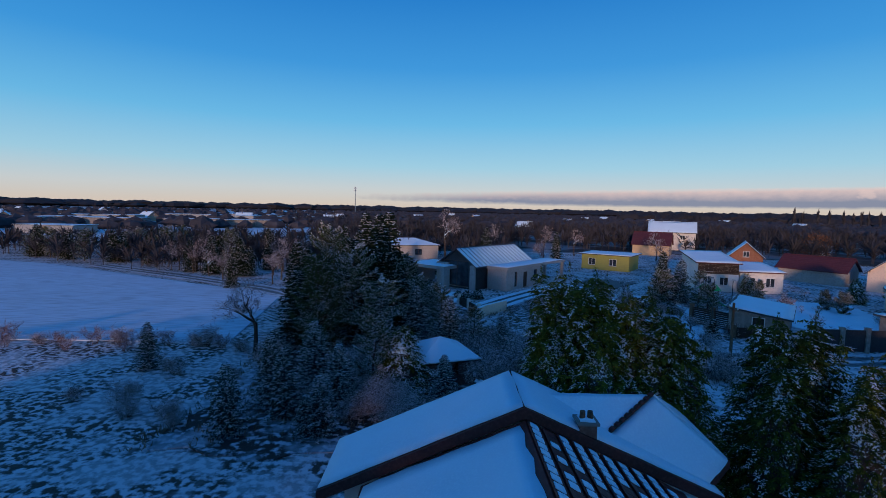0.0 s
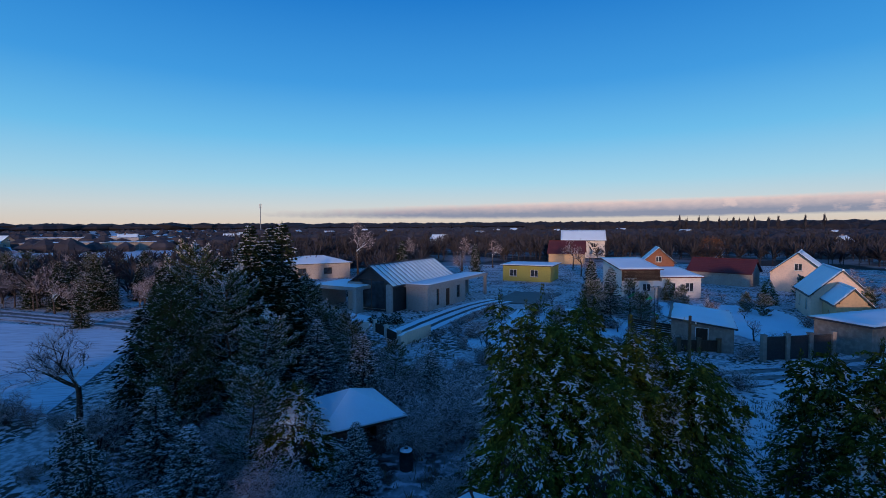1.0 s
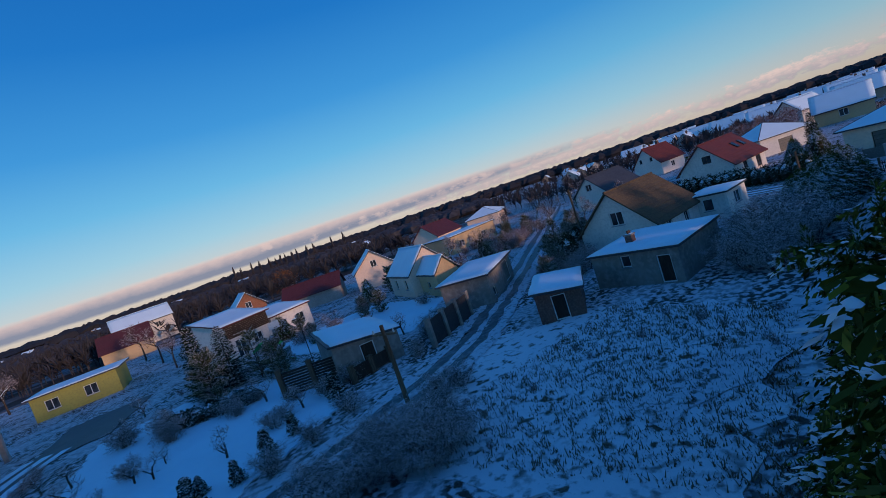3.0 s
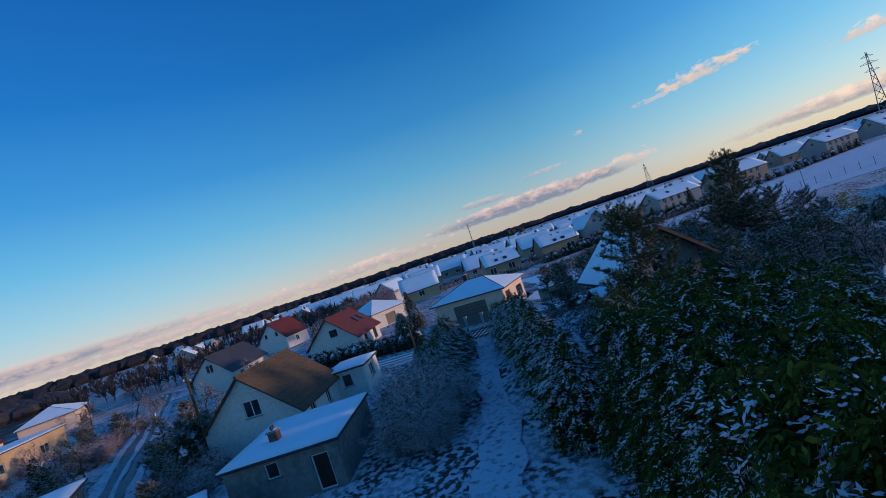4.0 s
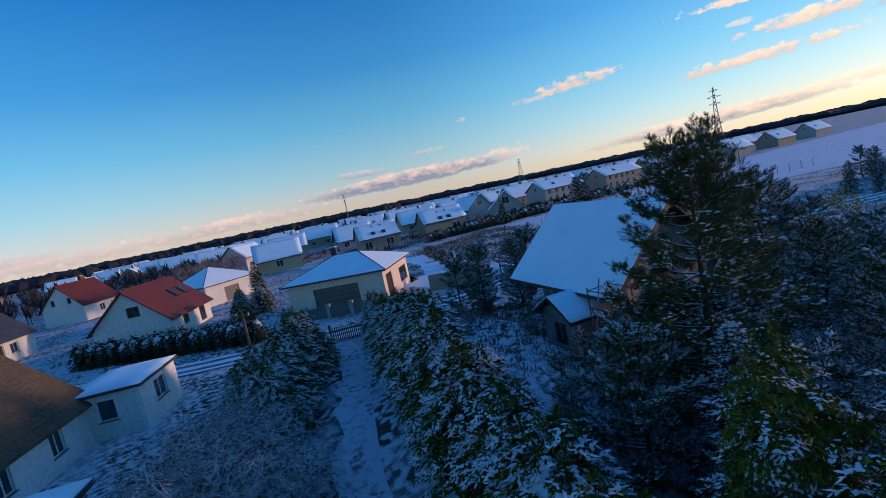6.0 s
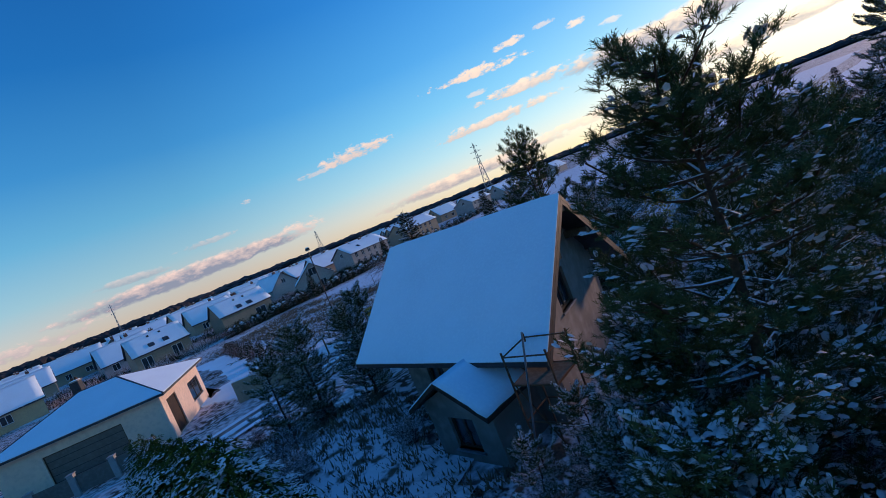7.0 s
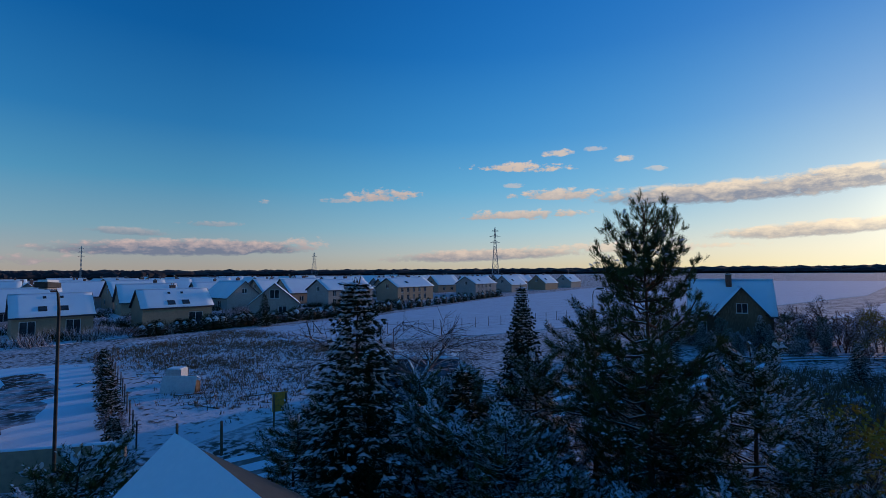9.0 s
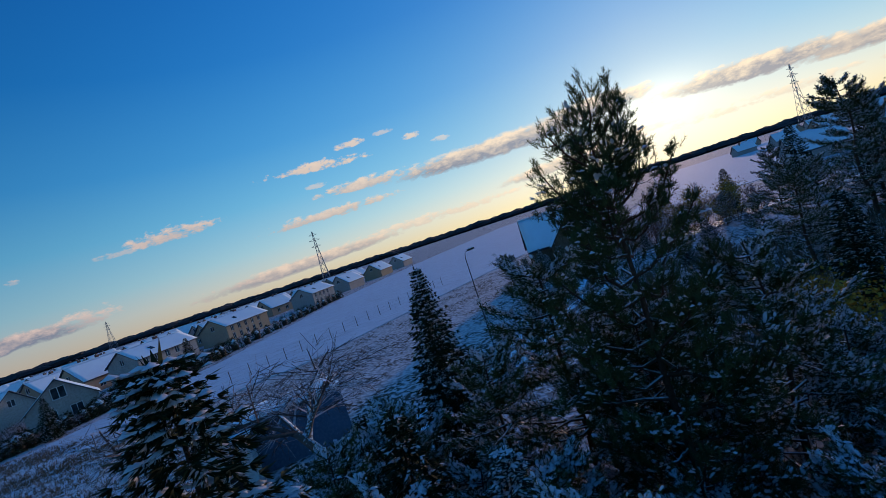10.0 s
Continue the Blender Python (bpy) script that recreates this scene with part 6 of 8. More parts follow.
block_house("brown_house", 46.2, 70.2, -10, 5.6, 7.0, 3.3, "white", "white house with brown fascia and snowy lean-to roof", {"s": [(-1.2, 0.9, 0.9, 1.3), (1.2, 0.9, 1.2, 1.3)]}, "maroon", 0.3, 0.7, seed=12, category="house")
block_house("brown_house", 40.6, 71.6, -10, 5.4, 7.6, 4.6, "white", "white house with dark brown boarded upper storey", {"s": [(-1.3, 0.2, 1.2, 2.0), (0.9, 0.9, 1.2, 1.2)]}, "maroon", 0.4, 1.0, seed=13, category="house")
up = thing("boarded_front", 40.6, 71.6, 0, -10, "dark brown boarding with a white-framed window", "cladding")
for k in range(8):
    part("board", Shape().box(-2.7, 2.7, -3.93, -3.82, 2.55 + k * 0.19, 2.72 + k * 0.19), "dark_wood", up)
window(up, (-2.7, -3.95), (2.7, -3.95), (0.8, 2.0, 2.9, 3.8))
block_house("yellow_bungalow", 33.4, 93.5, -35, 9.0, 7.5, 2.9, "yellow", "yellow bungalow with a flat snowy roof", {"s": [(-2.5, 0.9, 1.4, 1.3), (1.5, 0.9, 1.4, 1.3)], "w": [(0, 0.9, 1.2, 1.2)]}, over=0.5, seed=14, category="house")
hip_house("neighbour_house", -8.5, 108, 15, 13, 9, 2.9, 4.4, "grey", "dark_tile", "low grey house with a dark snow-streaked roof", {"s": [(-3, 0.9, 1.6, 1.3), (2, 0.9, 1.6, 1.3)]})
gable_house("red_roof_house", 57, 128, -30, 9, 8, 3, 6, "sand", "maroon", "village house with a dark red roof", {"e": [(0, 1, 1.2, 1.2)]}, False, seed=15)
gable_house("white_house", 72, 148.5, -25, 13, 9, 5.6, 8.5, "white", "dark_tile", "tall white house with a snowy roof", {"s": [(-3, 3.4, 1.2, 1.3), (0, 3.4, 1.2, 1.3), (3, 3.4, 1.2, 1.3)]}, seed=16)
gable_house("brick_gable_house", 58.6, 91, 60, 6.4, 5.4, 3.4, 5.9, "orange", "dark_tile", "orange brick house with a snowy gable roof", {"w": [(0, 3.3, 1.0, 1.1)]}, seed=17)
gable_house("long_barn", 64, 80, -58, 9.5, 5.6, 2.4, 4.3, "grey", "maroon", "long barn with a dark red roof", {}, False, seed=18)
gable_house("small_house", 70, 71, 40, 9, 7, 3.0, 6.0, "cream", "dark_tile", "cream house with a snowy roof", {"w": [(0, 3.3, 1.0, 1.1)], "n": [(0, 1, 1, 1.2)]}, seed=19)
block_house("ochre_bungalow", 88, 62, -15, 14, 7, 3.2, "sand", "long ochre bungalow with a snowy roof", {"s": [(-4, 0.9, 1.5, 1.2), (3, 0.9, 1.5, 1.2)]}, seed=20, category="house")
gable_house("red_house", 108, 78, -10, 10, 8, 3, 6, "cream", "maroon", "house with a dark red roof", {"s": [(0, 1, 1.2, 1.2)]}, False, seed=21)
hip_house("pale_house", 128, 72, 10, 12, 9, 3.0, 5.4, "cream", "dark_tile", "pale yellow bungalow with a snowy hip roof", {"s": [(-3, 0.9, 1.4, 1.2), (2, 0.9, 1.4, 1.2)]})
gable_house("dark_roof_house", 95.5, 34.1, -24.7, 10.7, 6.5, 2.8, 5.7, "white", "dark_tile", "white house with a dark bare roof", {"w": [(0, 3.3, 1.2, 1.2)], "s": [(2, 0.9, 1.2, 1.2), (-2.5, 0.9, 1.2, 1.2), (0, 0.2, 1, 2.1, "door")]}, False, seed=22)
gable_house("red_tile_house", 83.2, 16.4, -28.7, 9.4, 7.4, 2.3, 5.6, "white", "red_tile", "white house with a dark red tiled roof",
            {"w": [(0.5, 3.0, 1.2, 1.0)], "s": [(2.5, 0.3, 1.4, 2.0), (-1.5, 0.9, 1.2, 1.2)]}, False, skylights=[(1.0, 0.55, 0.8, 1.2), (3.0, 0.55, 0.8, 1.2)], frame_mat="brown_frame", seed=23)
gable_house("red_tile_house", 129.7, 26.3, -37, 8.0, 7.6, 3.0, 6.7, "white", "red_tile", "white house with a bright red tiled roof", {"w": [(-1.5, 3.4, 0.8, 1.1), (1.5, 3.4, 0.8, 1.1)], "s": [(0, 1, 1.2, 1.2)]}, False, chimneys=[(2, 0.6, 0.6, 7.6, "brick")], seed=24)
hip_house("pyramid_roof_house", 100.5, 8.4, 28, 8.2, 8.2, 2.7, 5.2, "white", "dark_tile", "white bungalow under a snowy pyramid roof", {"w": [(0, 0.1, 2.4, 2.0, "garage_door")], "s": [(0, 0.9, 1.4, 1.2)]}, ridge_len=0.0)
# bungalow whose corner faces the lane
hip_house("hip_bungalow", 68.4, -0.4, 227, 9.3, 9.0, 2.95, 4.75, "cream", "dark_tile", "cream bungalow with a snowy hip roof and taupe shutters",
          {"s": [(0.0, 0.15, 4.4, 2.2, "garage_door")], "e": [(2.3, 0.8, 2.7, 1.4), (-2.7, 0.05, 1.9, 2.4, "door")]},
          chimneys=[(-1.4, 0.5, 0.55, 5.5, "charcoal")], ridge_len=2.4)

# ---- unfinished house under a snowy roof ----
def chalet():
    h = thing("unfinished_house", 36.19, 0.33, 0, -14.5, "unfinished rendered house under a steep snowy roof", "house")
    ridge = 6.77
    hx, hx2, hy, t = 2.9, 2.3, 2.7, 0.3
    slope = (ridge - 4.0) / 3.6
    # local y=0 is the ridge; the front eave lies at +3.6
    def top_at(y):
        return ridge - 0.1 - abs(y) * slope
    ze = top_at(hy)
    ops_n = [(0.9, 1.6, 2.5, 3.4)]
    # the ends stand askew to the ridge
    skew = 0.24

    def at(x, y):
        return x - skew * y, y
    part("wall", wall(Shape(), at(hx, hy), at(-hx2, hy), 0, [(0, ze), (hx + hx2, ze)], ops_n, t), "concrete", h)
    window(h, at(hx, hy), at(-hx2, hy), ops_n[0], "brown_frame")
    part("wall", wall(Shape(), at(-hx2, -hy), at(hx, -hy), 0, [(0, ze), (hx + hx2, ze)], (), t), "concrete", h)
    for sg in (1, -1):
        p0, p1 = (at(hx, -hy + t), at(hx, hy - t)) if sg > 0 else (at(-hx2, hy - t), at(-hx2, -hy + t))
        ln = 2 * (hy - t) * math.hypot(1, skew)
        g = [(0, top_at(hy - t)), (ln / 2, top_at(0)), (ln, top_at(hy - t))]
        part("wall", wall(Shape(), p0, p1, 0, g, [(1.6, 2.6, 3.9, 4.9)] if sg < 0 else (), t), "concrete", h)
    window(h, at(-hx2, hy - t), at(-hx2, -hy + t), (1.6, 2.6, 3.9, 4.9), "brown_frame")
    ox, wx = 4.45, -3.05
    rnd = random.Random(5)
    for sg in (1, -1):
        oe, we = ox - sg * 3.6 * 0.28, wx - sg * 3.6 * 0.2
        poly = [(wx, 0, ridge), (we, sg * 3.6, ridge - 3.6 * slope), (oe, sg * 3.6, ridge - 3.6 * slope), (ox, 0, ridge)]
        if sg < 0:
            poly = poly[::-1]
        rp = part("roof_slope", Shape().slab(poly, 0.12), "charcoal", h)
        if sg > 0:
            sn = Shape()
            nx, ny = 14, 10
            grid = []
            for j in range(ny + 1):
                for i in range(nx + 1):
                    f, q = j / ny, i / nx
                    x0, x1 = oe + (ox - oe) * f, we + (wx - we) * f
                    grid.append(Vector((x0 + (x1 - x0) * q, 3.6 * (1 - f), ridge - 3.6 * slope * (1 - f) + 0.004)))
            rim = [i in (0, nx) or j == 0 for j in range(ny + 1) for i in range(nx + 1)]
            sn.v += [tuple(p + Vector((0, 0, (0.03 if r else 0.06) + rnd.uniform(-0.001, 0.001)))) for p, r in zip(grid, rim)] + [tuple(p) for p in grid]
            w, k = nx + 1, (nx + 1) * (ny + 1)
            sn.f += [(j * w + i, j * w + i + 1, j * w + w + i + 1, j * w + w + i) for j in range(ny) for i in range(nx)]
            for i in range(nx):
                sn.f += [(k + i, k + i + 1, i + 1, i), (ny * w + i, ny * w + i + 1, k + ny * w + i + 1, k + ny * w + i)]
            for j in range(ny):
                sn.f += [(j * w, j * w + w, k + j * w + w, k + j * w), (k + j * w + nx, k + j * w + w + nx, j * w + w + nx, j * w + nx)]
            part("snow", sn, "snow", rp, "even blanket of fresh snow")
        # gable boards and rafters showing at both ends
        for x, xe in ((wx, we), (ox - 0.06, oe - 0.06)):
            a, b = Vector((x, 0, ridge - 0.13)), Vector((xe, sg * 3.6, ridge - 3.6 * slope - 0.13))
            dn = Vector((0, 0, -0.14))
            part("barge_board", Shape().hexa([a + dn, b + dn, b + dn + Vector((0.06, 0, 0)), a + dn + Vector((0.06, 0, 0)), a, b, b + Vector((0.06, 0, 0)), a + Vector((0.06, 0, 0))]), "charcoal", h)
    for k in range(3):
        y = -1.2 + k * 1.2
        part("purlin", Shape().box(wx + 0.05 - 0.2 * y, -hx2 - skew * y, y - 0.08, y + 0.08, top_at(y) - 0.35, top_at(y) - 0.15), "wood", h)
    # porch with its own small gable, towards the yard
    c, pw, py, pr, pe = -1.35, 1.05, 4.3, 4.06, 3.4
    part("porch_wall", wall(Shape(), (c + pw, py), (c - pw, py), 0, [(0, pe - 0.05), (pw, pr - 0.25), (2 * pw, pe - 0.05)], [(0.65, 1.45, 2.2, 3.0)], 0.25), "concrete", h)
    window(h, (c + pw, py), (c - pw, py), (0.65, 1.45, 2.2, 3.0), "brown_frame")
    part("porch_wall", Shape().box(c + pw - 0.25, c + pw, 2.7, py - 0.25, 0, pe - 0.05), "concrete", h)
    part("porch_wall", Shape().box(c - pw, c - pw + 0.25, 2.7, py - 0.25, 0, pe - 0.05), "concrete", h)
    for sg in (1, -1):
        poly = [(c, 2.9, pr), (c + sg * 1.3, 2.9, pe - 0.1), (c + sg * 1.3, 4.65, pe - 0.1), (c, 4.65, pr)]
        if sg < 0:
            poly = poly[::-1]
        rp = part("porch_roof", Shape().slab(poly, 0.1), "dark_wood", h)
        sn = Shape()
        if sg > 0:
            snow_sheet(sn, Vector((c, 2.9, pr + 0.004)), (1.3, 0, pe - 0.1 - pr), (0, 1.75, 0), 6, 8, 0.06, rnd, 0.03, 0.003)
        else:
            snow_sheet(sn, Vector((c - 1.3, 2.9, pe - 0.096)), (1.3, 0, pr - pe + 0.1), (0, 1.75, 0), 6, 8, 0.06, rnd, 0.03, 0.003)
        part("snow", sn, "snow", rp, "", True)
    return h


chalet()


def scaffold():
    s = thing("scaffold", 33.55, 4.75, 1.8, -9, "rusty tube scaffold leaning on the house corner", "scaffold")
    for x in (-0.5, 0.5):
        for y in (-0.4, 0.5):
            part("standard", Shape().tube([(x, y, 0), (x, y, 2.7)], [0.022, 0.022], 6), "rust", s)
    for z in (1.2, 2.0, 2.6):
        for y in (-0.4, 0.5):
            part("ledger", Shape().tube([(-0.5, y, z), (0.5, y, z)], [0.017, 0.017], 5), "rust", s)
        for x in (-0.5, 0.5):
            part("ledger", Shape().tube([(x, -0.4, z), (x, 0.5, z)], [0.017, 0.017], 5), "rust", s)
    part("brace", Shape().tube([(-0.5, 0.5, 0.2), (0.5, 0.5, 2.1)], [0.017, 0.017], 5), "rust", s)
    part("brace", Shape().tube([(0.5, 0.55, 0.6), (-0.2, 0.55, 3.1)], [0.022, 0.022], 5), "steel", s)
    part("deck", Shape().box(-0.5, 0.5, -0.38, 0.48, 1.96, 2.01), "wood", s)
    return s


scaffold()

# ---- the house under the start of the flight ----
def start_house():
    h = thing("red_fascia_house", 2.4, 14.4, 0, 0, "house with snowy roofs and maroon fascia boards", "house")
    rnd = random.Random(12)
    ridge, slope, half = 5.5, 0.44, 5.9
    y0, y1 = -1.45, 1.5
    ze = ridge - slope * half

    def quad(name, pts, snow=True, mat="fascia"):
        rp = part(name, Shape().slab(pts, 0.14), mat, h)
        if snow:
            sn = Shape()
            a, b, c, d = (Vector(p) for p in pts)
            snow_sheet(sn, a + Vector((0, 0, 0.004)), b - a, d - a, 12, 8, 0.08, rnd, 0.04, 0.005)
            part("snow", sn, "snow", rp, "smooth layer of fresh snow", True)
        return rp

    quad("roof_slope", [(-half, y0, ze), (0, y0, ridge), (0, y1, ridge), (-half, y1, ze)])
    quad("roof_slope", [(0, y0, ridge), (half, y0, ze), (half, y1, ze), (0, y1, ridge)])
    for sg in (-1, 1):
        for yy in (y0 - 0.1, y1 + 0.04):
            a, b = Vector((0, yy, ridge)), Vector((sg * half, yy, ze))
            dn, th = Vector((0, 0, -0.32)), Vector((0, 0.06, 0))
            part("fascia", Shape().hexa([a + dn, b + dn, b + dn + th, a + dn + th, a, b, b + th, a + th]), "fascia", h)
    part("gable_wall", wall(Shape(), (-5.2, y0 + 0.5), (5.2, y0 + 0.5), 0, [(0, ridge - slope * 5.2 - 0.2), (5.2, ridge - 0.2), (10.4, ridge - slope * 5.2 - 0.2)], (), 0.3), "white", h)
    part("gable_wall", wall(Shape(), (5.2, y1 - 0.4), (-5.2, y1 - 0.4), 0, [(0, ridge - slope * 5.2 - 0.2), (5.2, ridge - 0.2), (10.4, ridge - slope * 5.2 - 0.2)], (), 0.3), "white", h)
    # lower roof towards the flyer, its tiles half clear of snow
    zr, zl, hw, yb = 5.14, 3.12, 4.6, -8.0
    for sg in (-1, 1):
        p = [(0, y0 - 0.14, zr), (0, yb, zr), (sg * hw, yb, zl), (sg * hw, y0 - 0.14, zl)]
        if sg < 0:
            p = p[::-1]
        rp = part("lower_roof", Shape().slab(p if sg < 0 else p, 0.12), "red_tile", h)
        if sg < 0:
            sn = Shape()
            snow_sheet(sn, Vector((-hw, yb, zl + 0.004)), (hw - 0.1, 0, (zr - zl) * (hw - 0.1) / hw), (0, y0 - yb - 0.2, 0), 10, 10, 0.05, rnd, 0.12, 0.008)
            part("snow", sn, "snow", rp, "", True)
        else:
            me = Shape().slab([(-0.17, -0.2, 0.03), (0.17, -0.2, 0.03), (0.17, 0.2, 0.07), (-0.17, 0.2, 0.07)], 0.03).mesh("tile")
            me.materials.append(MAT["red_tile"])
            sm = Shape()
            snow_sheet(sm, (-0.15, -0.14, 0.035), (0.30, 0, 0), (0, 0.30, 0.03), 3, 3, 0.035, rnd, 0.03, 0.004)
            sme = sm.mesh("tile_snow")
            sme.materials.append(MAT["snow"])
            ang = math.degrees(math.atan2(zr - zl, hw))
            for i in range(10):
                for j in range(14):
                    f = (i + 0.5) / 11
                    x, z = hw * f, zr - (zr - zl) * f
                    o = new("tile", me)
                    o.parent = rp
                    o.matrix_basis = Matrix.Translation((x, y0 - 0.4 - j * 0.36, z + 0.01)) @ pose(0, 0, 0, 0, ang, 0) @ pose(0, 0, 0, 0, 0, 90)
                    if rnd.random() < 0.85:
                        o2 = new("tile_snow", sme)
                        o2.parent = rp
                        o2.matrix_basis = o.matrix_basis.copy()
    part("gable_wall", wall(Shape(), (-hw + 0.4, yb + 0.5), (hw - 0.4, yb + 0.5), 0, [(0, zl + 0.05), (hw - 0.4, zr - 0.15), (2 * hw - 0.8, zl + 0.05)], (), 0.3), "white", h)
    for sg in (-1, 1):
        part("side_wall", Shape().box(sg * 4.0 - 0.15, sg * 4.0 + 0.15, yb + 0.8, y0 + 0.5, 0, zl + 0.1), "white", h)
        part("side_wall", Shape().box(sg * 5.05 - 0.15, sg * 5.05 + 0.15, y0 + 0.8, y1 - 0.7, 0, ze + 0.2), "white", h)
    # cross wing whose hip runs down into the main slope
    wr, we, cy, hd = 5.0, 3.4, 0.75, 2.5
    quad("wing_slope", [(-1.06, -0.6, 4.25), (2.8, -0.5, 4.25), (4.66, 0.8, wr), (0.8, 0.7, wr)])
    quad("wing_slope", [(4.66, 0.8, wr), (2.8, -0.5, 4.25), (4.77, -1.65, 2.65), (6.63, -0.35, we)])
    quad("wing_slope", [(4.66, 0.8, wr), (6.9, cy + hd, we), (1.0, cy + hd, we), (1.0, cy, wr)])
    rp = part("wing_hip", Shape().slab([(6.63, -0.35, we), (6.9, cy + hd, we), (4.66, 0.8, wr)], 0.12), "fascia", h)
    part("snow", Shape().slab([(6.6, -0.3, we + 0.08), (6.85, cy + hd - 0.1, we + 0.08), (4.68, 0.8, wr + 0.08)], 0.07), "snow", rp)
    top, foot = Vector((4.66, 0.8, wr + 0.08)), Vector((2.8, -0.5, 4.34))
    part("hip_ridge", Shape().tube([top, foot], [0.06, 0.06], 5), "dark_wood", h)
    for k in range(9):
        a, b = top.lerp(foot, k / 9 + 0.03), top.lerp(foot, k / 9 + 0.085)
        part("ridge_tile", Shape().tube([a + Vector((0, 0, 0.02)), b + Vector((0, 0, 0.035))], [0.085, 0.075], 6), "fascia", h)
    part("eave_board", Shape().hexa([(6.66, -0.36, we - 0.2), (4.80, -1.66, 2.45), (4.80, -1.60, 2.45), (6.66, -0.30, we - 0.2), (6.66, -0.36, we + 0.02), (4.80, -1.66, 2.67), (4.80, -1.60, 2.67), (6.66, -0.30, we + 0.02)]), "fascia", h)
    part("wing_wall", wall(Shape(), (6.2, 0.0), (6.2, cy + hd - 0.4), 0, [(0, we - 0.1), (cy + hd - 0.4, we - 0.1)], (), 0.3), "white", h)
    part("wing_wall", wall(Shape(), (5.9, cy + hd - 0.4), (1.2, cy + hd - 0.4), 0, [(0, we + 0.1), (4.7, we + 0.1)], (), 0.3), "white", h)
    chimney(h, 1.85, -1.2, 0.5, 4.1, 4.98, "brick")
    return h


start_house()


def gazebo():
    g = thing("gazebo", -0.1, 30.0, 0, 20, "small brick garden house with a snowy pyramid roof", "garden house")
    *_, faces = hip_roof(None, 3.4, 3.4, 1.75, 2.75, 0.35, ridge=0.0)
    for fp in faces:
        rp = part("roof_slope", Shape().slab(fp, 0.1), "dark_wood", g)
        part("snow", Shape().slab([Vector(p) + Vector((0, 0, 0.075)) for p in fp], 0.07), "snow", rp)
    for p0, p1 in (((-1.6, -1.6), (1.6, -1.6)), ((1.6, -1.35), (1.6, 1.35)), ((1.6, 1.6), (-1.6, 1.6)), ((-1.6, 1.35), (-1.6, -1.35))):
        ln = math.dist(p0, p1)
        part("wall", wall(Shape(), p0, p1, 0, [(0, 1.7), (ln, 1.7)], [(0.9, ln - 0.9, 0.7, 1.5)] if ln > 3 else (), 0.25), "brick", g)
    return g


gazebo()
b = thing("barrel", 2.3, 27.2, 0, 0, "dark rain barrel with a cap of snow", "barrel")
part("body", Shape().tube([(0, 0, 0), (0, 0, 0.3), (0, 0, 0.6), (0, 0, 0.88)], [0.27, 0.3, 0.3, 0.27], 14), "charcoal", b, "", True)
part("rim", Shape().tube([(0, 0, 0.86), (0, 0, 0.91)], [0.29, 0.29], 14), "metal", b)
part("snow", Shape().tube([(0, 0, 0.91), (0, 0, 0.96), (0, 0, 1.0)], [0.28, 0.25, 0.1], 12), "snow", b, "", True)

# ---- trees and shrubs ----
for x, y, h in ((5.3, 19.5, 8.75), (6.2, 18.8, 8.4), (7.4, 18.6, 8.0), (8.4, 18.4, 7.5), (6.0, 17.8, 7.3), (9.5, 18.4, 7.0), (4.5, 18.4, 7.4), (7.9, 19.3, 6.9), (5.9, 19.4, 8.0), (6.8, 19.2, 7.8), (4.9, 19.0, 7.8), (9.0, 19.0, 7.0)):
    grow_plant("thuja_a", x, y, h)
for x, y, h in ((13.2, 18.2, 7.1), (14.2, 17.6, 7.3), (12.4, 16.6, 6.2), (16.2, 16.4, 6.4), (15.0, 15.4, 6.0), (13.6, 14.6, 5.8)):
    grow_plant("thuja_b", x, y, h)
# the dense rows south of the lane
rt = random.Random(41)
for x, y, h in ((18.5, 14.6, 6.0), (20.3, 13.8, 6.2), (22.0, 13.2, 6.0), (19.3, 12.2, 6.4), (21.2, 11.4, 6.2), (23.2, 11.4, 6.0), (24.9, 12.2, 5.6), (22.6, 9.4, 6.4), (24.6, 9.6, 6.2), (20.4, 9.4, 6.2), (26.6, 10.4, 5.8), (17.2, 12.6, 6.2), (18.4, 10.4, 6.2)):
    grow_plant("thuja_b" if rt.random() < 0.6 else "thuja_a", x, y, h)
for k in range(14):
    f = k / 13
    grow_plant("thuja_h", 53.2 - 25.0 * f + rt.uniform(-0.2, 0.2), 4.4 + 8.0 * f + rt.uniform(-0.2, 0.2), 3.1 + 1.1 * f * rt.uniform(0.8, 1.1), wide=1.2)
for x, y, h in ((50.6, 10.4, 4.0), (49.0, 11.4, 3.6), (47.4, 12.2, 3.8), (45.6, 12.8, 3.4), (52.0, 9.6, 3.4), (44.0, 13.6, 3.4), (48.6, 13.2, 3.2), (46.6, 14.2, 3.0)):
    grow_plant("thuja_h", x, y, h, wide=1.2)
for x, y, h in ((38.5, 16.4, 5.0), (40.4, 15.2, 4.6), (41.6, 16.6, 4.8), (39.6, 17.8, 4.6), (36.4, 17.4, 4.6), (43.0, 15.8, 4.0), (35.4, 18.9, 3.8), (37.2, 15.6, 4.2), (34.4, 17.6, 3.4), (44.8, 15.4, 3.4)):
    grow_plant("shrub_c", x, y, h)
# hedge of the red-roofed houses
for k in range(16):
    f = k / 15
    grow_plant("thuja_m", 63.6 + 12.8 * f, 10.2 + 12.6 * f, 2.0 + 0.3 * rt.random(), wide=1.25, label="dark clipped hedge shrub along the street")
grow_plant("spruce_a", 88.5, 4.6, 5.2)
for x, y, h in ((78, 6.5, 3.6), (76.5, 9, 3.2), (80, 8.5, 3.0), (96, 20, 4)):
    grow_plant("thuja_h", x, y, h, label="green garden thuja dusted with snow")

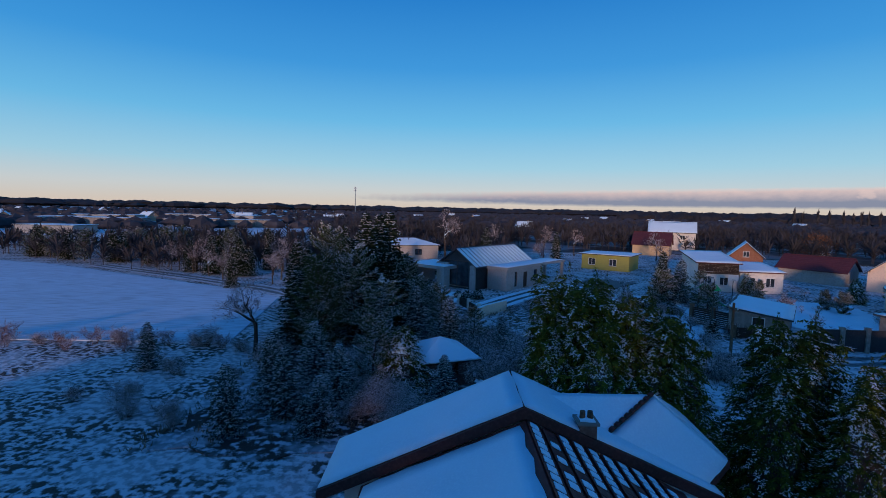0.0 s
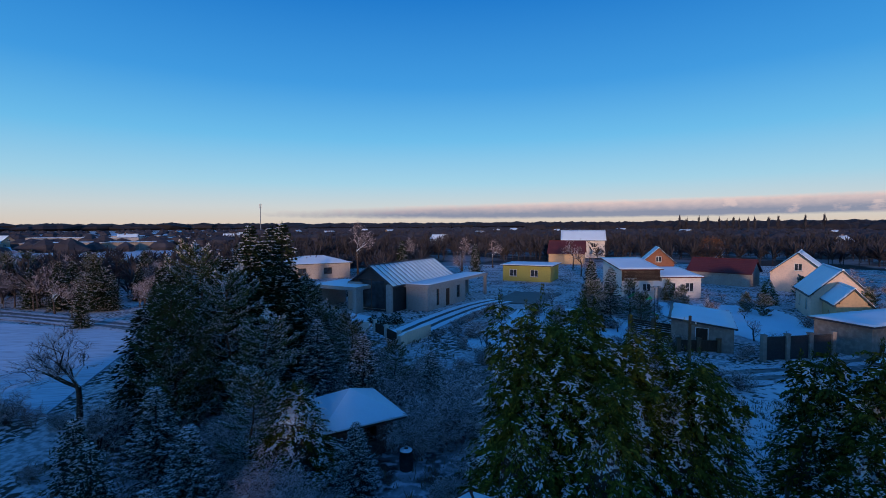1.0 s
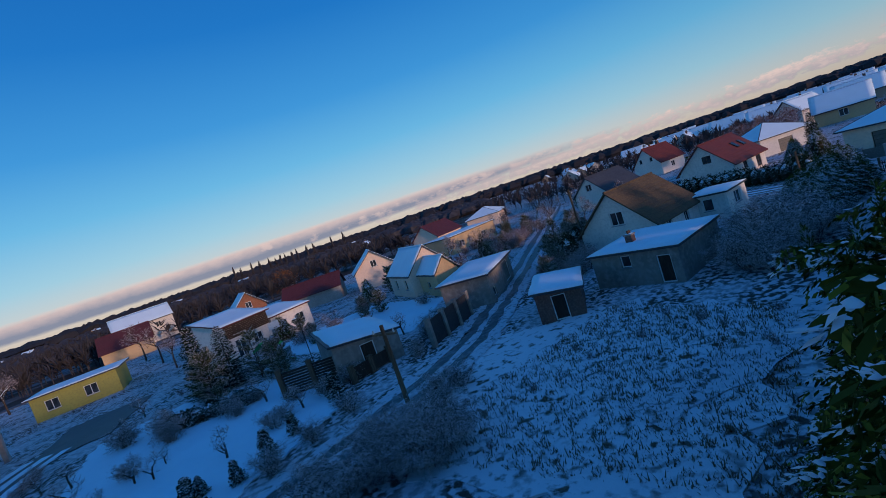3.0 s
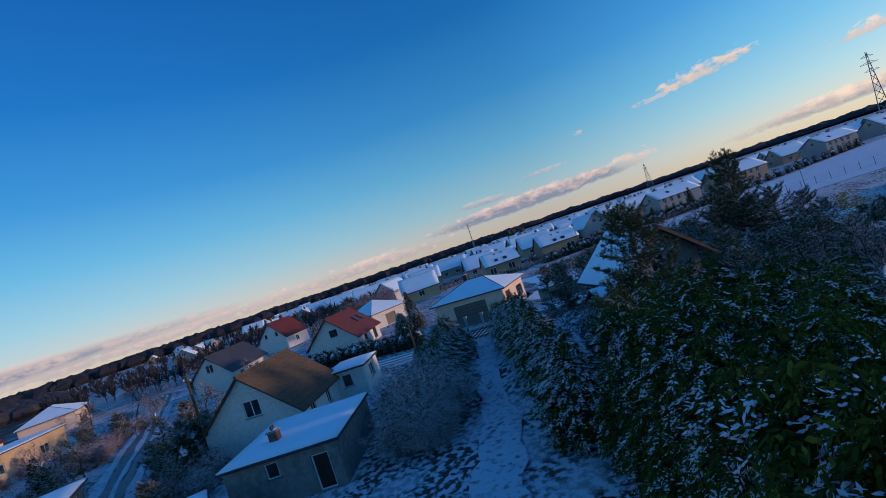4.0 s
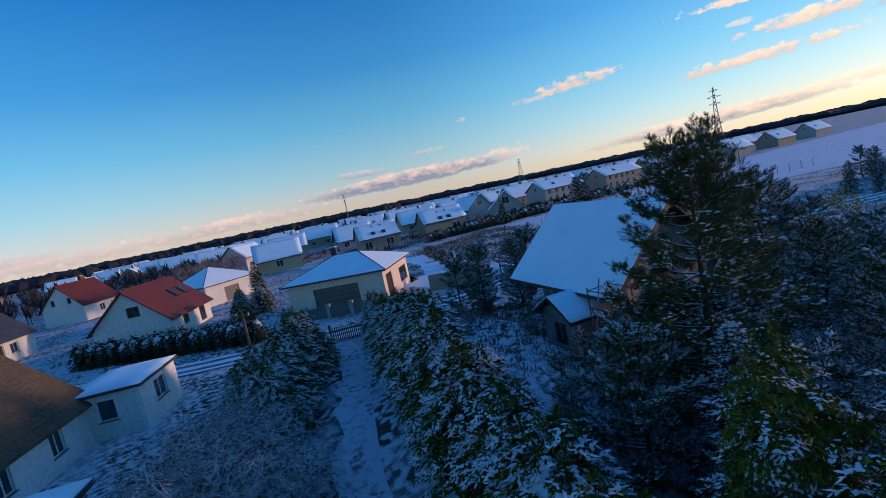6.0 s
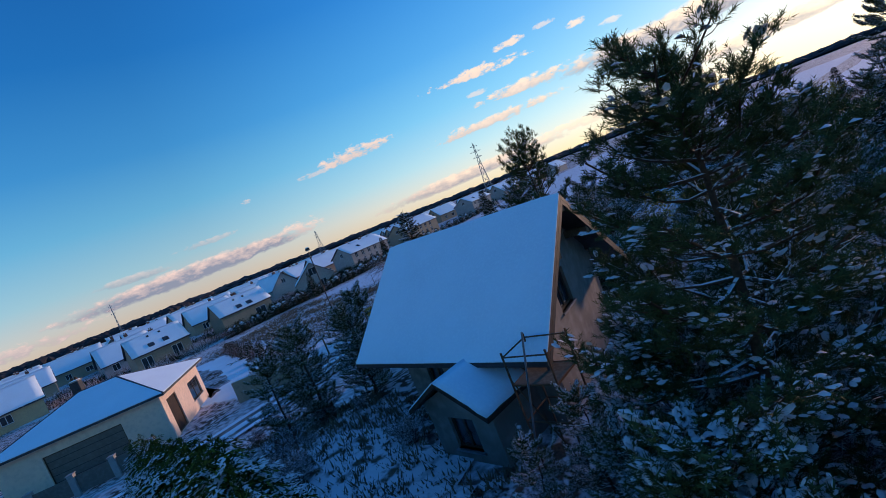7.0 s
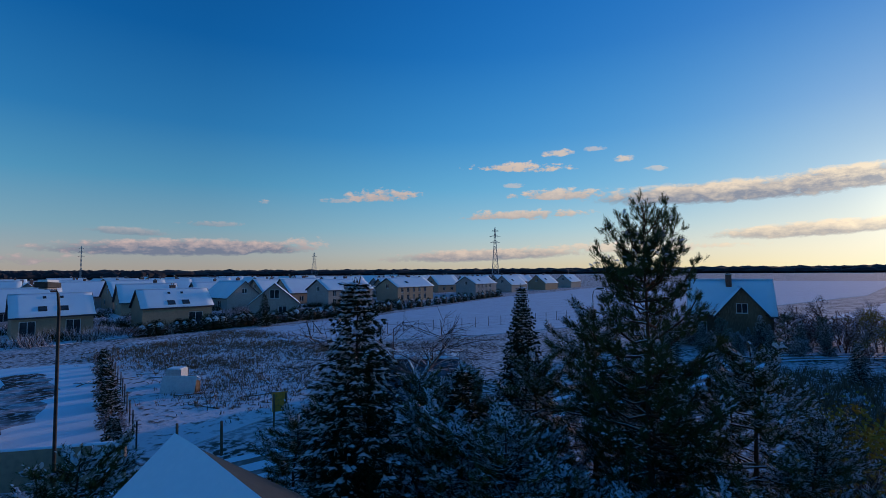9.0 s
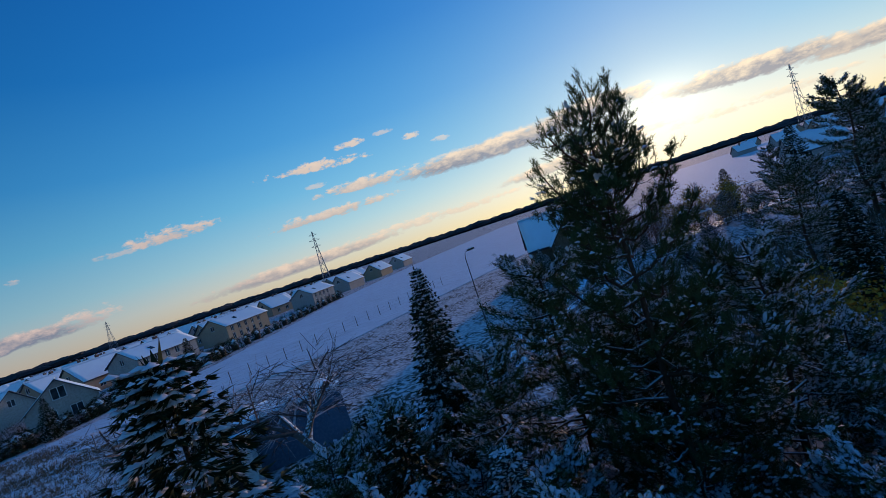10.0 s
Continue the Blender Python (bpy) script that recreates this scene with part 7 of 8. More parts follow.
# round the unfinished house
grow_plant("pine_n", 29.8, 6.0, 7.4, 70, 1.12)
grow_plant("shrub_c", 28.2, 4.6, 3.8)
grow_plant("pine_b", 27.2, 7.2, 4.2)
grow_plant("spruce_w", 28.5, 7.7, 4.4, wide=1.1)
grow_plant("spruce_w", 27.0, 8.6, 3.6, wide=1.2)
grow_plant("pine_y", 30.4, 8.2, 3.8)
grow_plant("pine_y", 31.2, 5.6, 3.2)
for x, y, h in ((32.6, 5.9, 2.3), (31.6, 7.2, 2.8), (33.4, 6.6, 1.9), (31.0, 4.4, 3.0), (33.2, 7.9, 1.9), (32.2, 8.6, 2.2), (34.0, 8.8, 1.6)):
    grow_plant("pine_b", x, y, h, label="young dark pine beside the unfinished house")
for x, y, h in ((44.8, 1.4, 4.2), (46.2, 0.6, 4.4), (45.8, 2.4, 3.8), (43.6, -0.4, 3.8)):
    grow_plant("pine_b", x, y, h)
grow_plant("shrub_r", 43.4, 4.2, 2.0)
grow_plant("shrub_a", 41.6, 5.6, 1.6)
grow_plant("spruce_f", 43.0, -5.8, 7.2, wide=0.95)
grow_plant("pine_n", 38.5, -11.9, 9.6, 200, 0.74)
grow_plant("pine_b", 40.2, -13.2, 7.0)
grow_plant("pine_b", 36.2, -12.6, 6.2)
grow_plant("spruce_f", 43.3, -15.3, 7.6, wide=0.62)
grow_plant("spruce_a", 43.8, -16.6, 6.8, wide=0.9)
grow_plant("pine_y", 44.6, -13.0, 4.6)
grow_plant("birch", 48.4, -18.6, 8.0, 30, 1.45)
for x, y, h in ((41.6, -7.4, 4.2), (39.8, -8.6, 3.4), (43.4, -9.4, 4.4), (38.4, -8.0, 3.0), (41.0, -10.6, 3.8), (36.8, -9.6, 3.2), (35.2, -11.0, 3.0), (37.6, -13.8, 3.6), (34.6, -8.6, 2.6), (44.8, -8.0, 3.6), (33.6, -13.4, 2.8), (40.0, -6.0, 2.4)):
    grow_plant("pine_y", x, y, h)
grow_plant("golden", 33.6, -16.0, 4.2)
grow_plant("golden", 31.6, -20.2, 3.0)
for x, y, h in ((28, -9, 2.6), (26, -12, 2.4), (24, -6, 2.8), (29, -16, 2.2), (22, -14, 2.6), (26.5, -3, 3.0), (24.5, 1, 3.2)):
    grow_plant("shrub_a", x, y, h)
for x, y, h in ((24.0, -1.0, 5.4), (21.5, -5.0, 5.0), (25.6, -7.6, 5.0)):
    grow_plant("bare_a", x, y, h)
for x, y, h in ((26.5, -30, 6.5), (24, -33, 6), (21, -30, 5.5), (41, -44, 3.5), (38.5, -43, 2.6), (29, -42, 3.0), (26.5, -44, 3.2), (24, -40, 4)):
    grow_plant("spruce_b" if h < 4 else "pine_b", x, y, h)
for x, y, h in ((28, -24, 5), (22, -22, 5), (14, -26, 7), (10, -20, 7.5), (12, -34, 7), (6, -28, 7)):
    grow_plant("spruce_a", x, y, h)

# gardens to the north: left bank of the village road
for x, y, h, k in ((-6.0, 37.4, 9.6, "spruce_a"), (-9.5, 40.5, 8.2, "spruce_a"), (-8.0, 45.0, 8.8, "spruce_a"), (-3.6, 42.0, 7.0, "pine_b"), (-12.5, 43.0, 7.4, "spruce_a"), (-5.4, 48.5, 6.6, "spruce_b"), (-10.6, 36.2, 6.6, "spruce_a"), (-2.2, 38.6, 5.6, "pine_b"), (-14.5, 47.0, 7.6, "spruce_a"), (-1.2, 45.0, 3.8, "pine_y"), (1.8, 41.0, 2.6, "shrub_b"), (3.6, 37.4, 2.6, "shrub_b"), (-4.4, 34.0, 5.0, "spruce_b"), (-12.0, 52.0, 7.0, "spruce_a"), (-16.5, 52.5, 6.5, "spruce_a"), (1.4, 36.0, 3.0, "shrub_b"), (-8.4, 32.2, 4.4, "pine_y")):
    grow_plant(k, x, y, h)
for x, y, h in ((-8.1, 23.8, 3.8), (-10.2, 21.8, 3.6), (-9.4, 25.4, 4.0), (-6.4, 21.6, 2.2), (-19.6, 30.8, 3.2)):
    grow_plant("spruce_b", x, y, h)
grow_plant("bare_a", -13.6, 33.6, 6.6, wide=1.25, label="leafless reddish tree at the edge of the field")
rs = random.Random(77)
for x, y, h in ((-5.2, 27.0, 2.6), (-3.4, 25.2, 2.4), (-4.6, 23.6, 2.0), (-2.6, 22.8, 1.8), (-6.6, 28.8, 2.8), (-2.8, 31.8, 3.0), (-5.0, 30.6, 3.0), (2.8, 31.0, 3.0), (4.2, 29.4, 3.2), (3.2, 33.2, 3.2), (5.8, 31.4, 3.2), (6.4, 28.4, 3.0), (7.6, 30.4, 2.8), (1.0, 33.4, 3.2), (-1.0, 34.4, 3.2), (9.4, 29.0, 2.6), (8.6, 33.2, 2.8), (10.8, 31.2, 2.6), (5.2, 25.8, 2.4), (3.6, 24.2, 1.8), (6.6, 34.4, 3.0)):
    grow_plant("shrub_b" if rs.random() < 0.6 else "shrub_a", x, y, h)
for k in range(16):
    x = -15.0 - k * 1.5
    grow_plant("shrub_r" if rs.random() < 0.6 else "shrub_a", x + rs.uniform(-0.5, 0.5), 35.6 + rs.uniform(-1.2, 0.8), rs.uniform(1.4, 2.6))
for k in range(9):
    grow_plant("shrub_a", -12 - rs.uniform(0, 14), rs.uniform(21, 30), rs.uniform(1.0, 2.2))
# both verges of the village road and the gardens behind
for x, y, h in ((13.2, 33.6, 2.0), (15.0, 34.0, 3.2), (16.6, 33.0, 2.2), (18.2, 33.6, 3.0), (20.0, 33.0, 2.2), (11.2, 35.0, 2.0), (22.4, 33.2, 2.4), (12.6, 31.6, 2.2), (24.2, 32.8, 2.0), (9.6, 41.4, 2.2), (12.0, 41.0, 1.8), (17.4, 39.6, 2.0), (19.8, 39.2, 1.8), (22.6, 39.0, 2.0)):
    grow_plant("shrub_b" if h > 2.1 else "shrub_a", x, y, h)
for x, y, h in ((11.6, 47.6, 3.4), (14.4, 51.8, 2.6), (25.2, 49.0, 2.8), (18.6, 44.6, 2.4), (20.8, 54.0, 2.6), (16.2, 56.4, 2.4), (40.0, 55.0, 2.0), (44.0, 60.0, 2.2), (42.2, 52.0, 1.8), (35.4, 43.6, 2.8), (21.8, 60.0, 2.4), (25.4, 65.2, 2.6)):
    grow_plant("bare_f", x, y, h)
for x, y, h in ((14.7, 41.5, 1.7), (16.6, 41.0, 1.2), (12.8, 42.0, 1.1), (18.6, 41.2, 1.5), (10.6, 43.2, 1.3), (20.6, 41.4, 1.3), (24.4, 41.6, 1.8), (15.8, 42.6, 1.0)):
    grow_plant("spruce_s", x, y, h)
for k in range(12):
    f = k / 11
    grow_plant("shrub_a", 7.6 + 9.6 * f, 51.0 + 13.0 * f + rs.uniform(-0.3, 0.3), rs.uniform(0.9, 1.5), label="low frosted shrub beside the driveway")
for x, y, h in ((-2.6, 57.4, 2.2), (2.9, 57.6, 1.1), (4.3, 58.0, 1.2), (1.9, 58.6, 0.9)):
    grow_plant("thuja_d", x, y, h)
for k in range(7):
    f = k / 6
    grow_plant("thuja_d", 22.2 + 3.6 * f, 55.6 - 4.2 * f, 1.2, label="low clipped dark green hedge shrub")
for k in range(10):
    grow_plant("shrub_a", 28.6 + 0.9 * k, 60 - 0.1 * k, 1.1, label="low frosted hedge shrub")
for x, y, h, k in ((28.0, 59.6, 6.4, "spruce_a"), (29.6, 58.0, 5.6, "spruce_b"), (30.8, 56.0, 4.4, "pine_b"), (27.0, 57.2, 4.2, "pine_y"), (43.0, 65.8, 3.0, "thuja_h"), (53.6, 60.4, 3.2, "thuja_h"), (30.0, 52.6, 3.4, "pine_y"), (9.1, 100.0, 7.6, "spruce_a"), (26.0, 108.0, 6.5, "spruce_a"), (5.0, 90.0, 4.5, "spruce_a"), (-14, 78, 7, "spruce_a"), (-18, 86, 8, "spruce_a"), (-11, 74, 5.5, "spruce_b"), (-7, 77, 4.0, "spruce_b"), (54.0, 42.0, 4.0, "pine_b"), (57.0, 44.0, 4.4, "spruce_a"), (60.0, 36.0, 3.6, "pine_b")):
    grow_plant(k, x, y, h)
for k in range(16):
    f = k / 15
    grow_plant("spruce_s", -9.5 + 9.5 * f, 74 + 5.5 * f, 1.9, label="small conifer of the hedge behind the carport")
for x, y, h in ((-28, 62, 4.6), (-24, 66, 5.0), (-32, 68, 5), (-20, 63, 4.4), (-36, 72, 5), (-40, 75, 5.2), (-30, 73, 4.8), (-44, 78, 5), (-48, 82, 5.4), (-54, 86, 5.4), (-60, 88, 5.8), (-38, 80, 6)):
    grow_plant("spruce_a" if rs.random() < 0.7 else "bare_a", x, y, h)
for x, y, h in ((24, 112, 9), (33, 118, 8), (45, 96, 7), (66, 60, 5), (62, 56, 4.6), (40, 84, 6), (20, 96, 6), (12, 118, 9), (50, 110, 8), (74, 58, 5), (80, 50, 5), (70, 34, 5), (74, 40, 5), (64, 44, 4), (58, 30, 4.4), (61, 33, 4.4), (52, 32, 3.6), (54, 29, 3.4), (80, 30, 5)):
    grow_plant("bare_a", x, y, h)
for x, y, h in ((51.2, 33.0, 3.2), (49.0, 31.4, 3.0), (53.6, 34.4, 3.2), (46.5, 32.0, 2.4), (56.0, 31.5, 3.2), (44.5, 33.2, 2.0), (33.0, 39.8, 1.8), (34.8, 40.6, 2.2), (30.6, 39.4, 1.6), (29.4, 38.6, 1.2)):
    grow_plant("shrub_b" if h > 2.3 else "shrub_a", x, y, h)
# rough shrubs on the meadow and in the yard
for k in range(12):
    x, y = meadow(rs)
    grow_plant("shrub_r", x, y, rs.uniform(0.5, 1.0), label="low brown weeds in the snowy meadow")
for k in range(14):
    grow_plant("shrub_a", rs.uniform(38, 52), rs.uniform(-2, 5.5) * (1 if k % 2 else 0.7), rs.uniform(0.6, 1.4), label="low frosted weeds in the yard")
for x, y, h in ((110, 13, 6), (114, 17, 6.5), (118, 12, 6), (121, 16, 6.5), (140, 2, 6), (112, 40, 7), (100, 50, 7), (86, 44, 6)):
    grow_plant("birch", x, y, h, label="leafless reddish birch behind the houses")

for x, y, h in ((28.6, -3.0, 4.4), (30.0, -7.0, 4.2), (26.6, -5.6, 4.8), (31.6, -10.2, 3.8), (28.0, -10.0, 4.2), (25.2, -1.6, 4.8)):
    grow_plant("pine_b", x, y, h)
for k in range(34):
    a = rs.uniform(0, 1)
    grow_plant("shrub_b" if k % 3 else "shrub_a", -13 + rs.uniform(0, 16), 22 + rs.uniform(0, 30), rs.uniform(1.6, 3.2))

for x, y, h in ((4.2, 34.6, 2.4), (6.0, 36.8, 2.2), (8.0, 36.4, 2.2), (9.8, 36.6, 2.0), (5.4, 39.2, 2.0), (7.6, 39.6, 1.8), (2.4, 39.6, 2.2), (10.8, 33.4, 2.4), (8.4, 26.4, 2.2), (10.4, 26.8, 2.2), (12.2, 28.6, 2.2)):
    grow_plant("shrub_b", x, y, h)
for x, y, h in ((45.4, -6.4, 4.6), (46.6, -8.8, 4.8), (45.0, -11.0, 5.0), (39.0, -15.0, 5.2), (36.6, -16.2, 5.0), (34.6, -14.8, 4.2), (41.8, -12.6, 5.6), (47.6, -11.4, 3.8)):
    grow_plant("pine_b", x, y, h)
for x, y, h in ((37.6, -6.6, 2.2), (43.0, -7.6, 3.2), (35.8, -8.0, 2.4), (38.8, -10.0, 3.0), (42.4, -11.6, 3.6)):
    grow_plant("pine_y", x, y, h)

# dense evergreens between the start and the field
for x, y, h, k, w in ((-6.7, 40.7, 10.8, "spruce_a", 0.7), (-8.5, 36.1, 9.6, "pine_b", 0.9), (-8.5, 31.9, 7.6, "pine_n", 0.9), (-6.0, 44.9, 10.6, "spruce_a", 1.0), (-4.6, 40.4, 10.9, "spruce_a", 0.75), (-5.6, 38.6, 9.8, "spruce_a", 1.0), (-3.2, 43.2, 6.8, "spruce_a", 1.3), (-6.4, 33.6, 8.3, "pine_b", 1.0), (-7.4, 27.0, 4.4, "spruce_w", 1.2), (-4.0, 31.0, 6.3, "pine_b", 1.1), (-5.4, 24.5, 3.8, "spruce_w", 1.2), (-1.9, 34.3, 5.4, "spruce_w", 1.1), (-3.9, 27.0, 4.8, "pine_b", 1.0), (-2.3, 27.3, 4.0, "thuja_h", 1.2), (-0.1, 37.4, 5.0, "pine_b", 1.1), (0.6, 33.6, 4.6, "spruce_w", 1.2), (-8.8, 43.0, 8.4, "spruce_a", 1.2), (-4.4, 38.0, 7.6, "spruce_a", 1.3), (-10.5, 34.0, 6.5, "spruce_a", 1.3), (-2.0, 40.0, 5.2, "spruce_w", 1.3), (0.2, 25.6, 3.0, "spruce_w", 1.2), (2.5, 35.3, 3.8, "pine_b", 1.0), (4.3, 33.1, 3.6, "spruce_w", 1.2), (-5.8, 22.0, 3.0, "spruce_w", 1.3), (-9.8, 39.0, 7.2, "spruce_a", 1.3)):
    grow_plant(k, x, y, h, wide=w)
for x, y, h in ((5.7, 30.8, 4.2), (6.3, 28.6, 3.8), (-2.8, 24.6, 3.4), (-3.6, 29.2, 3.8), (-1.8, 23.0, 2.6), (3.0, 28.8, 3.4), (7.4, 32.6, 3.4), (-5.6, 29.0, 3.8), (8.8, 30.6, 3.2), (1.6, 38.2, 3.0), (4.4, 36.6, 3.0)):
    grow_plant("shrub_c", x, y, h)
# dark bushes and bare trees among the houses to the north-east
for k in range(64):
    x, y = rs.uniform(56, 112), rs.uniform(27, 62)
    if abs(y - (36.5 + (x - 50) * 0.19)) < 4 or math.hypot(x - 95.5, y - 34) < 8 or math.hypot(x - 53.7, y - 52) < 7 or math.hypot(x - 88, y - 62) < 9:
        continue
    kind = rs.choice(("bare_a", "shrub_r", "shrub_b", "pine_y", "bare_a", "shrub_r"))
    grow_plant(kind, x, y, rs.uniform(2.0, 3.6) * (1.5 if kind == "bare_a" else 1.0))
for x, y, h, k in ((47.4, 32.6, 3.4, "pine_b"), (50.2, 34.0, 3.0, "pine_y"), (53.4, 31.2, 3.2, "pine_b"), (56.4, 33.6, 3.0, "pine_y"), (45.2, 30.8, 2.8, "shrub_b"), (43.6, 32.2, 2.4, "shrub_b"), (60.2, 30.4, 3.4, "shrub_b"), (63.6, 29.0, 3.2, "bare_a"), (66.4, 27.0, 3.4, "shrub_r"), (58.0, 27.6, 3.0, "shrub_r"), (62.0, 25.0, 3.2, "bare_a")):
    grow_plant(k, x, y, h)
for x, y, h in ((118, 6, 8), (121, 3, 8.5), (116, 9, 7.5), (124, 1, 7), (119, 12, 8), (127, 5, 8), (131, 0, 7.5), (114, 4, 6.5)):
    grow_plant("rusty", x, y, h)
# shade round the unfinished house
for x, y, h, k in ((29.0, 1.2, 4.4, "pine_b"), (27.2, 2.6, 4.4, "pine_b"), (29.8, 3.4, 3.4, "pine_a"), (26.0, 5.2, 4.2, "pine_b"), (30.2, -1.4, 2.6, "pine_y"), (28.4, -0.6, 4.0, "pine_b"), (36.4, -7.4, 3.6, "pine_b"), (40.4, -7.0, 4.4, "pine_b"), (38.6, -12.6, 5.6, "pine_b"), (43.6, -11.2, 5.2, "spruce_a"), (35.0, -12.8, 4.2, "pine_b"), (41.4, -9.4, 4.8, "spruce_w"), (39.4, -5.6, 2.6, "spruce_w"), (33.8, -10.0, 2.6, "spruce_w"), (45.6, -14.0, 4.4, "spruce_a"), (44.2, -1.6, 4.4, "pine_b"), (42.4, 0.8, 3.6, "pine_b")):
    grow_plant(k, x, y, h)

# brown thicket and snowy shrubs before the house beyond the reeds
for x, y, h, k in ((27, -58, 5.0, "shrub_r"), (24, -60, 5.6, "shrub_r"), (21, -61, 5.4, "shrub_r"), (18, -62, 5.0, "shrub_r"), (29.5, -60, 4.0, "shrub_r"), (25.4, -57, 4.4, "golden"), (22.4, -58, 4.8, "golden"), (19, -57, 4.6, "golden"), (15, -60, 5.2, "shrub_r"), (36.0, -50.6, 2.4, "spruce_w"), (33.4, -51.4, 2.6, "spruce_w"), (39.0, -52.4, 3.0, "spruce_w"), (31.2, -53.0, 2.8, "shrub_b"), (41.4, -54.2, 3.2, "pine_b"), (29.0, -54.6, 3.2, "spruce_w"), (43.4, -57.0, 4.0, "pine_b"), (37.6, -49.8, 1.8, "shrub_b"), (26.4, -52.6, 2.4, "shrub_r"), (23.6, -51.0, 2.6, "shrub_r"), (20.4, -50.4, 2.8, "shrub_r")):
    grow_plant(k, x, y, h)
# fruit trees and bushes of the gardens along the road
for k in range(30):
    x, y = rs.uniform(9, 27), rs.uniform(40, 60)
    if (x - 4) * 0.85 + 48 < y - 3 and x < 17:
        continue
    kind = rs.choice(("bare_f", "shrub_a", "bare_f", "shrub_b"))
    grow_plant(kind, x, y, rs.uniform(1.4, 2.6))
for k in range(26):
    x, y = rs.uniform(29, 50), rs.uniform(47, 66)
    if math.hypot(x - 40.6, y - 71) < 8 or math.hypot(x - 31.4, y - 45.8) < 6 or math.hypot(x - 50.6, y - 47.4) < 5:
        continue
    grow_plant(rs.choice(("bare_f", "shrub_a", "shrub_r", "pine_y")), x, y, rs.uniform(1.2, 2.6))
for k in range(26):
    grow_plant(rs.choice(("shrub_b", "shrub_c", "shrub_b")), rs.uniform(-2, 20), 33.0 + rs.uniform(-2.6, 1.2), rs.uniform(2.0, 3.2))
for k in range(34):
    x, y = rs.uniform(42, 66), rs.uniform(29.5, 34.5)
    grow_plant(rs.choice(("bare_a", "shrub_b", "shrub_r", "pine_y", "shrub_r")), x, y, rs.uniform(2.0, 3.4))
for k in range(26):
    x, y = rs.uniform(52, 84), rs.uniform(43.5, 52)
    grow_plant(rs.choice(("bare_a", "shrub_b", "shrub_r", "pine_y")), x, y, rs.uniform(2.0, 4.0))

for x, y, h, k in ((30.6, -57.6, 3.2, "spruce_w"), (33.2, -56.6, 2.6, "spruce_w"), (36.6, -56.0, 2.4, "shrub_b"), (40.4, -57.2, 3.0, "spruce_w"), (43.0, -60.4, 3.4, "pine_b"), (28.6, -59.4, 3.4, "pine_b"), (35.0, -56.4, 2.2, "spruce_w"), (38.4, -56.2, 2.4, "shrub_b")):
    grow_plant(k, x, y, h)
for x, y, h, k in ((34.0, -55.2, 3.6, "spruce_w"), (37.4, -55.4, 3.2, "pine_b"), (39.6, -55.8, 3.6, "spruce_w"), (32.0, -55.8, 3.8, "pine_b"), (36.0, -54.6, 2.8, "shrub_b"), (41.8, -56.6, 3.4, "shrub_b"), (30.2, -60.6, 4.8, "shrub_r"), (28.0, -62.4, 5.0, "shrub_r"), (31.0, -64.6, 4.8, "bare_a"), (26.4, -64.0, 5.2, "shrub_r"), (29.0, -67.0, 5.4, "shrub_r"), (24.0, -66.0, 5.4, "bare_a"), (22.0, -64.0, 5.2, "shrub_r"), (31.6, -70.0, 5.2, "shrub_r"), (27.0, -72.0, 5.6, "bare_a"), (23.0, -71.0, 5.6, "shrub_r")):
    grow_plant(k, x, y, h)
# snowy young conifers right under the flight
for x, y, h, k in ((39.2, -6.4, 3.0, "spruce_w"), (40.6, -4.9, 2.2, "spruce_w"), (41.4, -6.6, 3.4, "spruce_w"), (37.4, -7.8, 2.8, "spruce_w"), (43.0, -8.4, 3.8, "spruce_w"), (36.0, -9.8, 3.0, "spruce_w"), (40.0, -8.0, 3.4, "spruce_w"), (34.4, -11.6, 2.8, "spruce_w"), (44.6, -9.6, 3.8, "spruce_w")):
    grow_plant(k, x, y, h, wide=1.2)

# dark wood along the far side of the ploughed field
for k in range(58):
    f, d = rs.random(), rs.uniform(3, 40)
    x, y = -20 - 62 * f - 0.2 * d, 64 + 26 * f + d
    kind = rs.choice(("spruce_a", "spruce_a", "bare_a", "pine_b", "bare_a"))
    grow_plant(kind, x, y, rs.uniform(4.2, 6.6), wide=1.15)
# lone tall tree above the village and a round rusty one before the forest
grow_plant("bare_a", 0.6, 107.0, 13.0, wide=0.9, label="tall lone leafless tree above the village")
grow_plant("rust_tree", 100.0, 126.0, 6.6, wide=1.5)
# conifers round the snowy reed bed
for x, y, h, k in ((10.1, -60.4, 8.0, "spruce_a"), (13.6, -58.6, 6.6, "pine_b"), (7.0, -54.0, 8.2, "spruce_a"), (4.0, -58.0, 7.4, "pine_b"), (1.0, -52.0, 8.0, "spruce_a"), (17.0, -62.0, 5.6, "spruce_a"), (-3.0, -56.0, 7.6, "spruce_a"), (20.5, -55.5, 3.4, "pine_b"), (16.4, -41.0, 10.2, "pine_b"), (13.8, -43.6, 8.6, "pine_b")):
    grow_plant(k, x, y, h)

# unseen belt of tall conifers behind the starting house, added to shade its garden
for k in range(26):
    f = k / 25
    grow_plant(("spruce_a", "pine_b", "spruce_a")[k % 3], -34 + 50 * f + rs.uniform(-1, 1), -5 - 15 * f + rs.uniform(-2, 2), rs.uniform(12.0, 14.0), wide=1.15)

for k in range(16):
    grow_plant(("pine_b", "thuja_m", "spruce_a")[k % 3], rs.uniform(44, 64), rs.uniform(28.8, 34.0), rs.uniform(2.2, 3.4), label="dark evergreen bush between the road and the gardens")

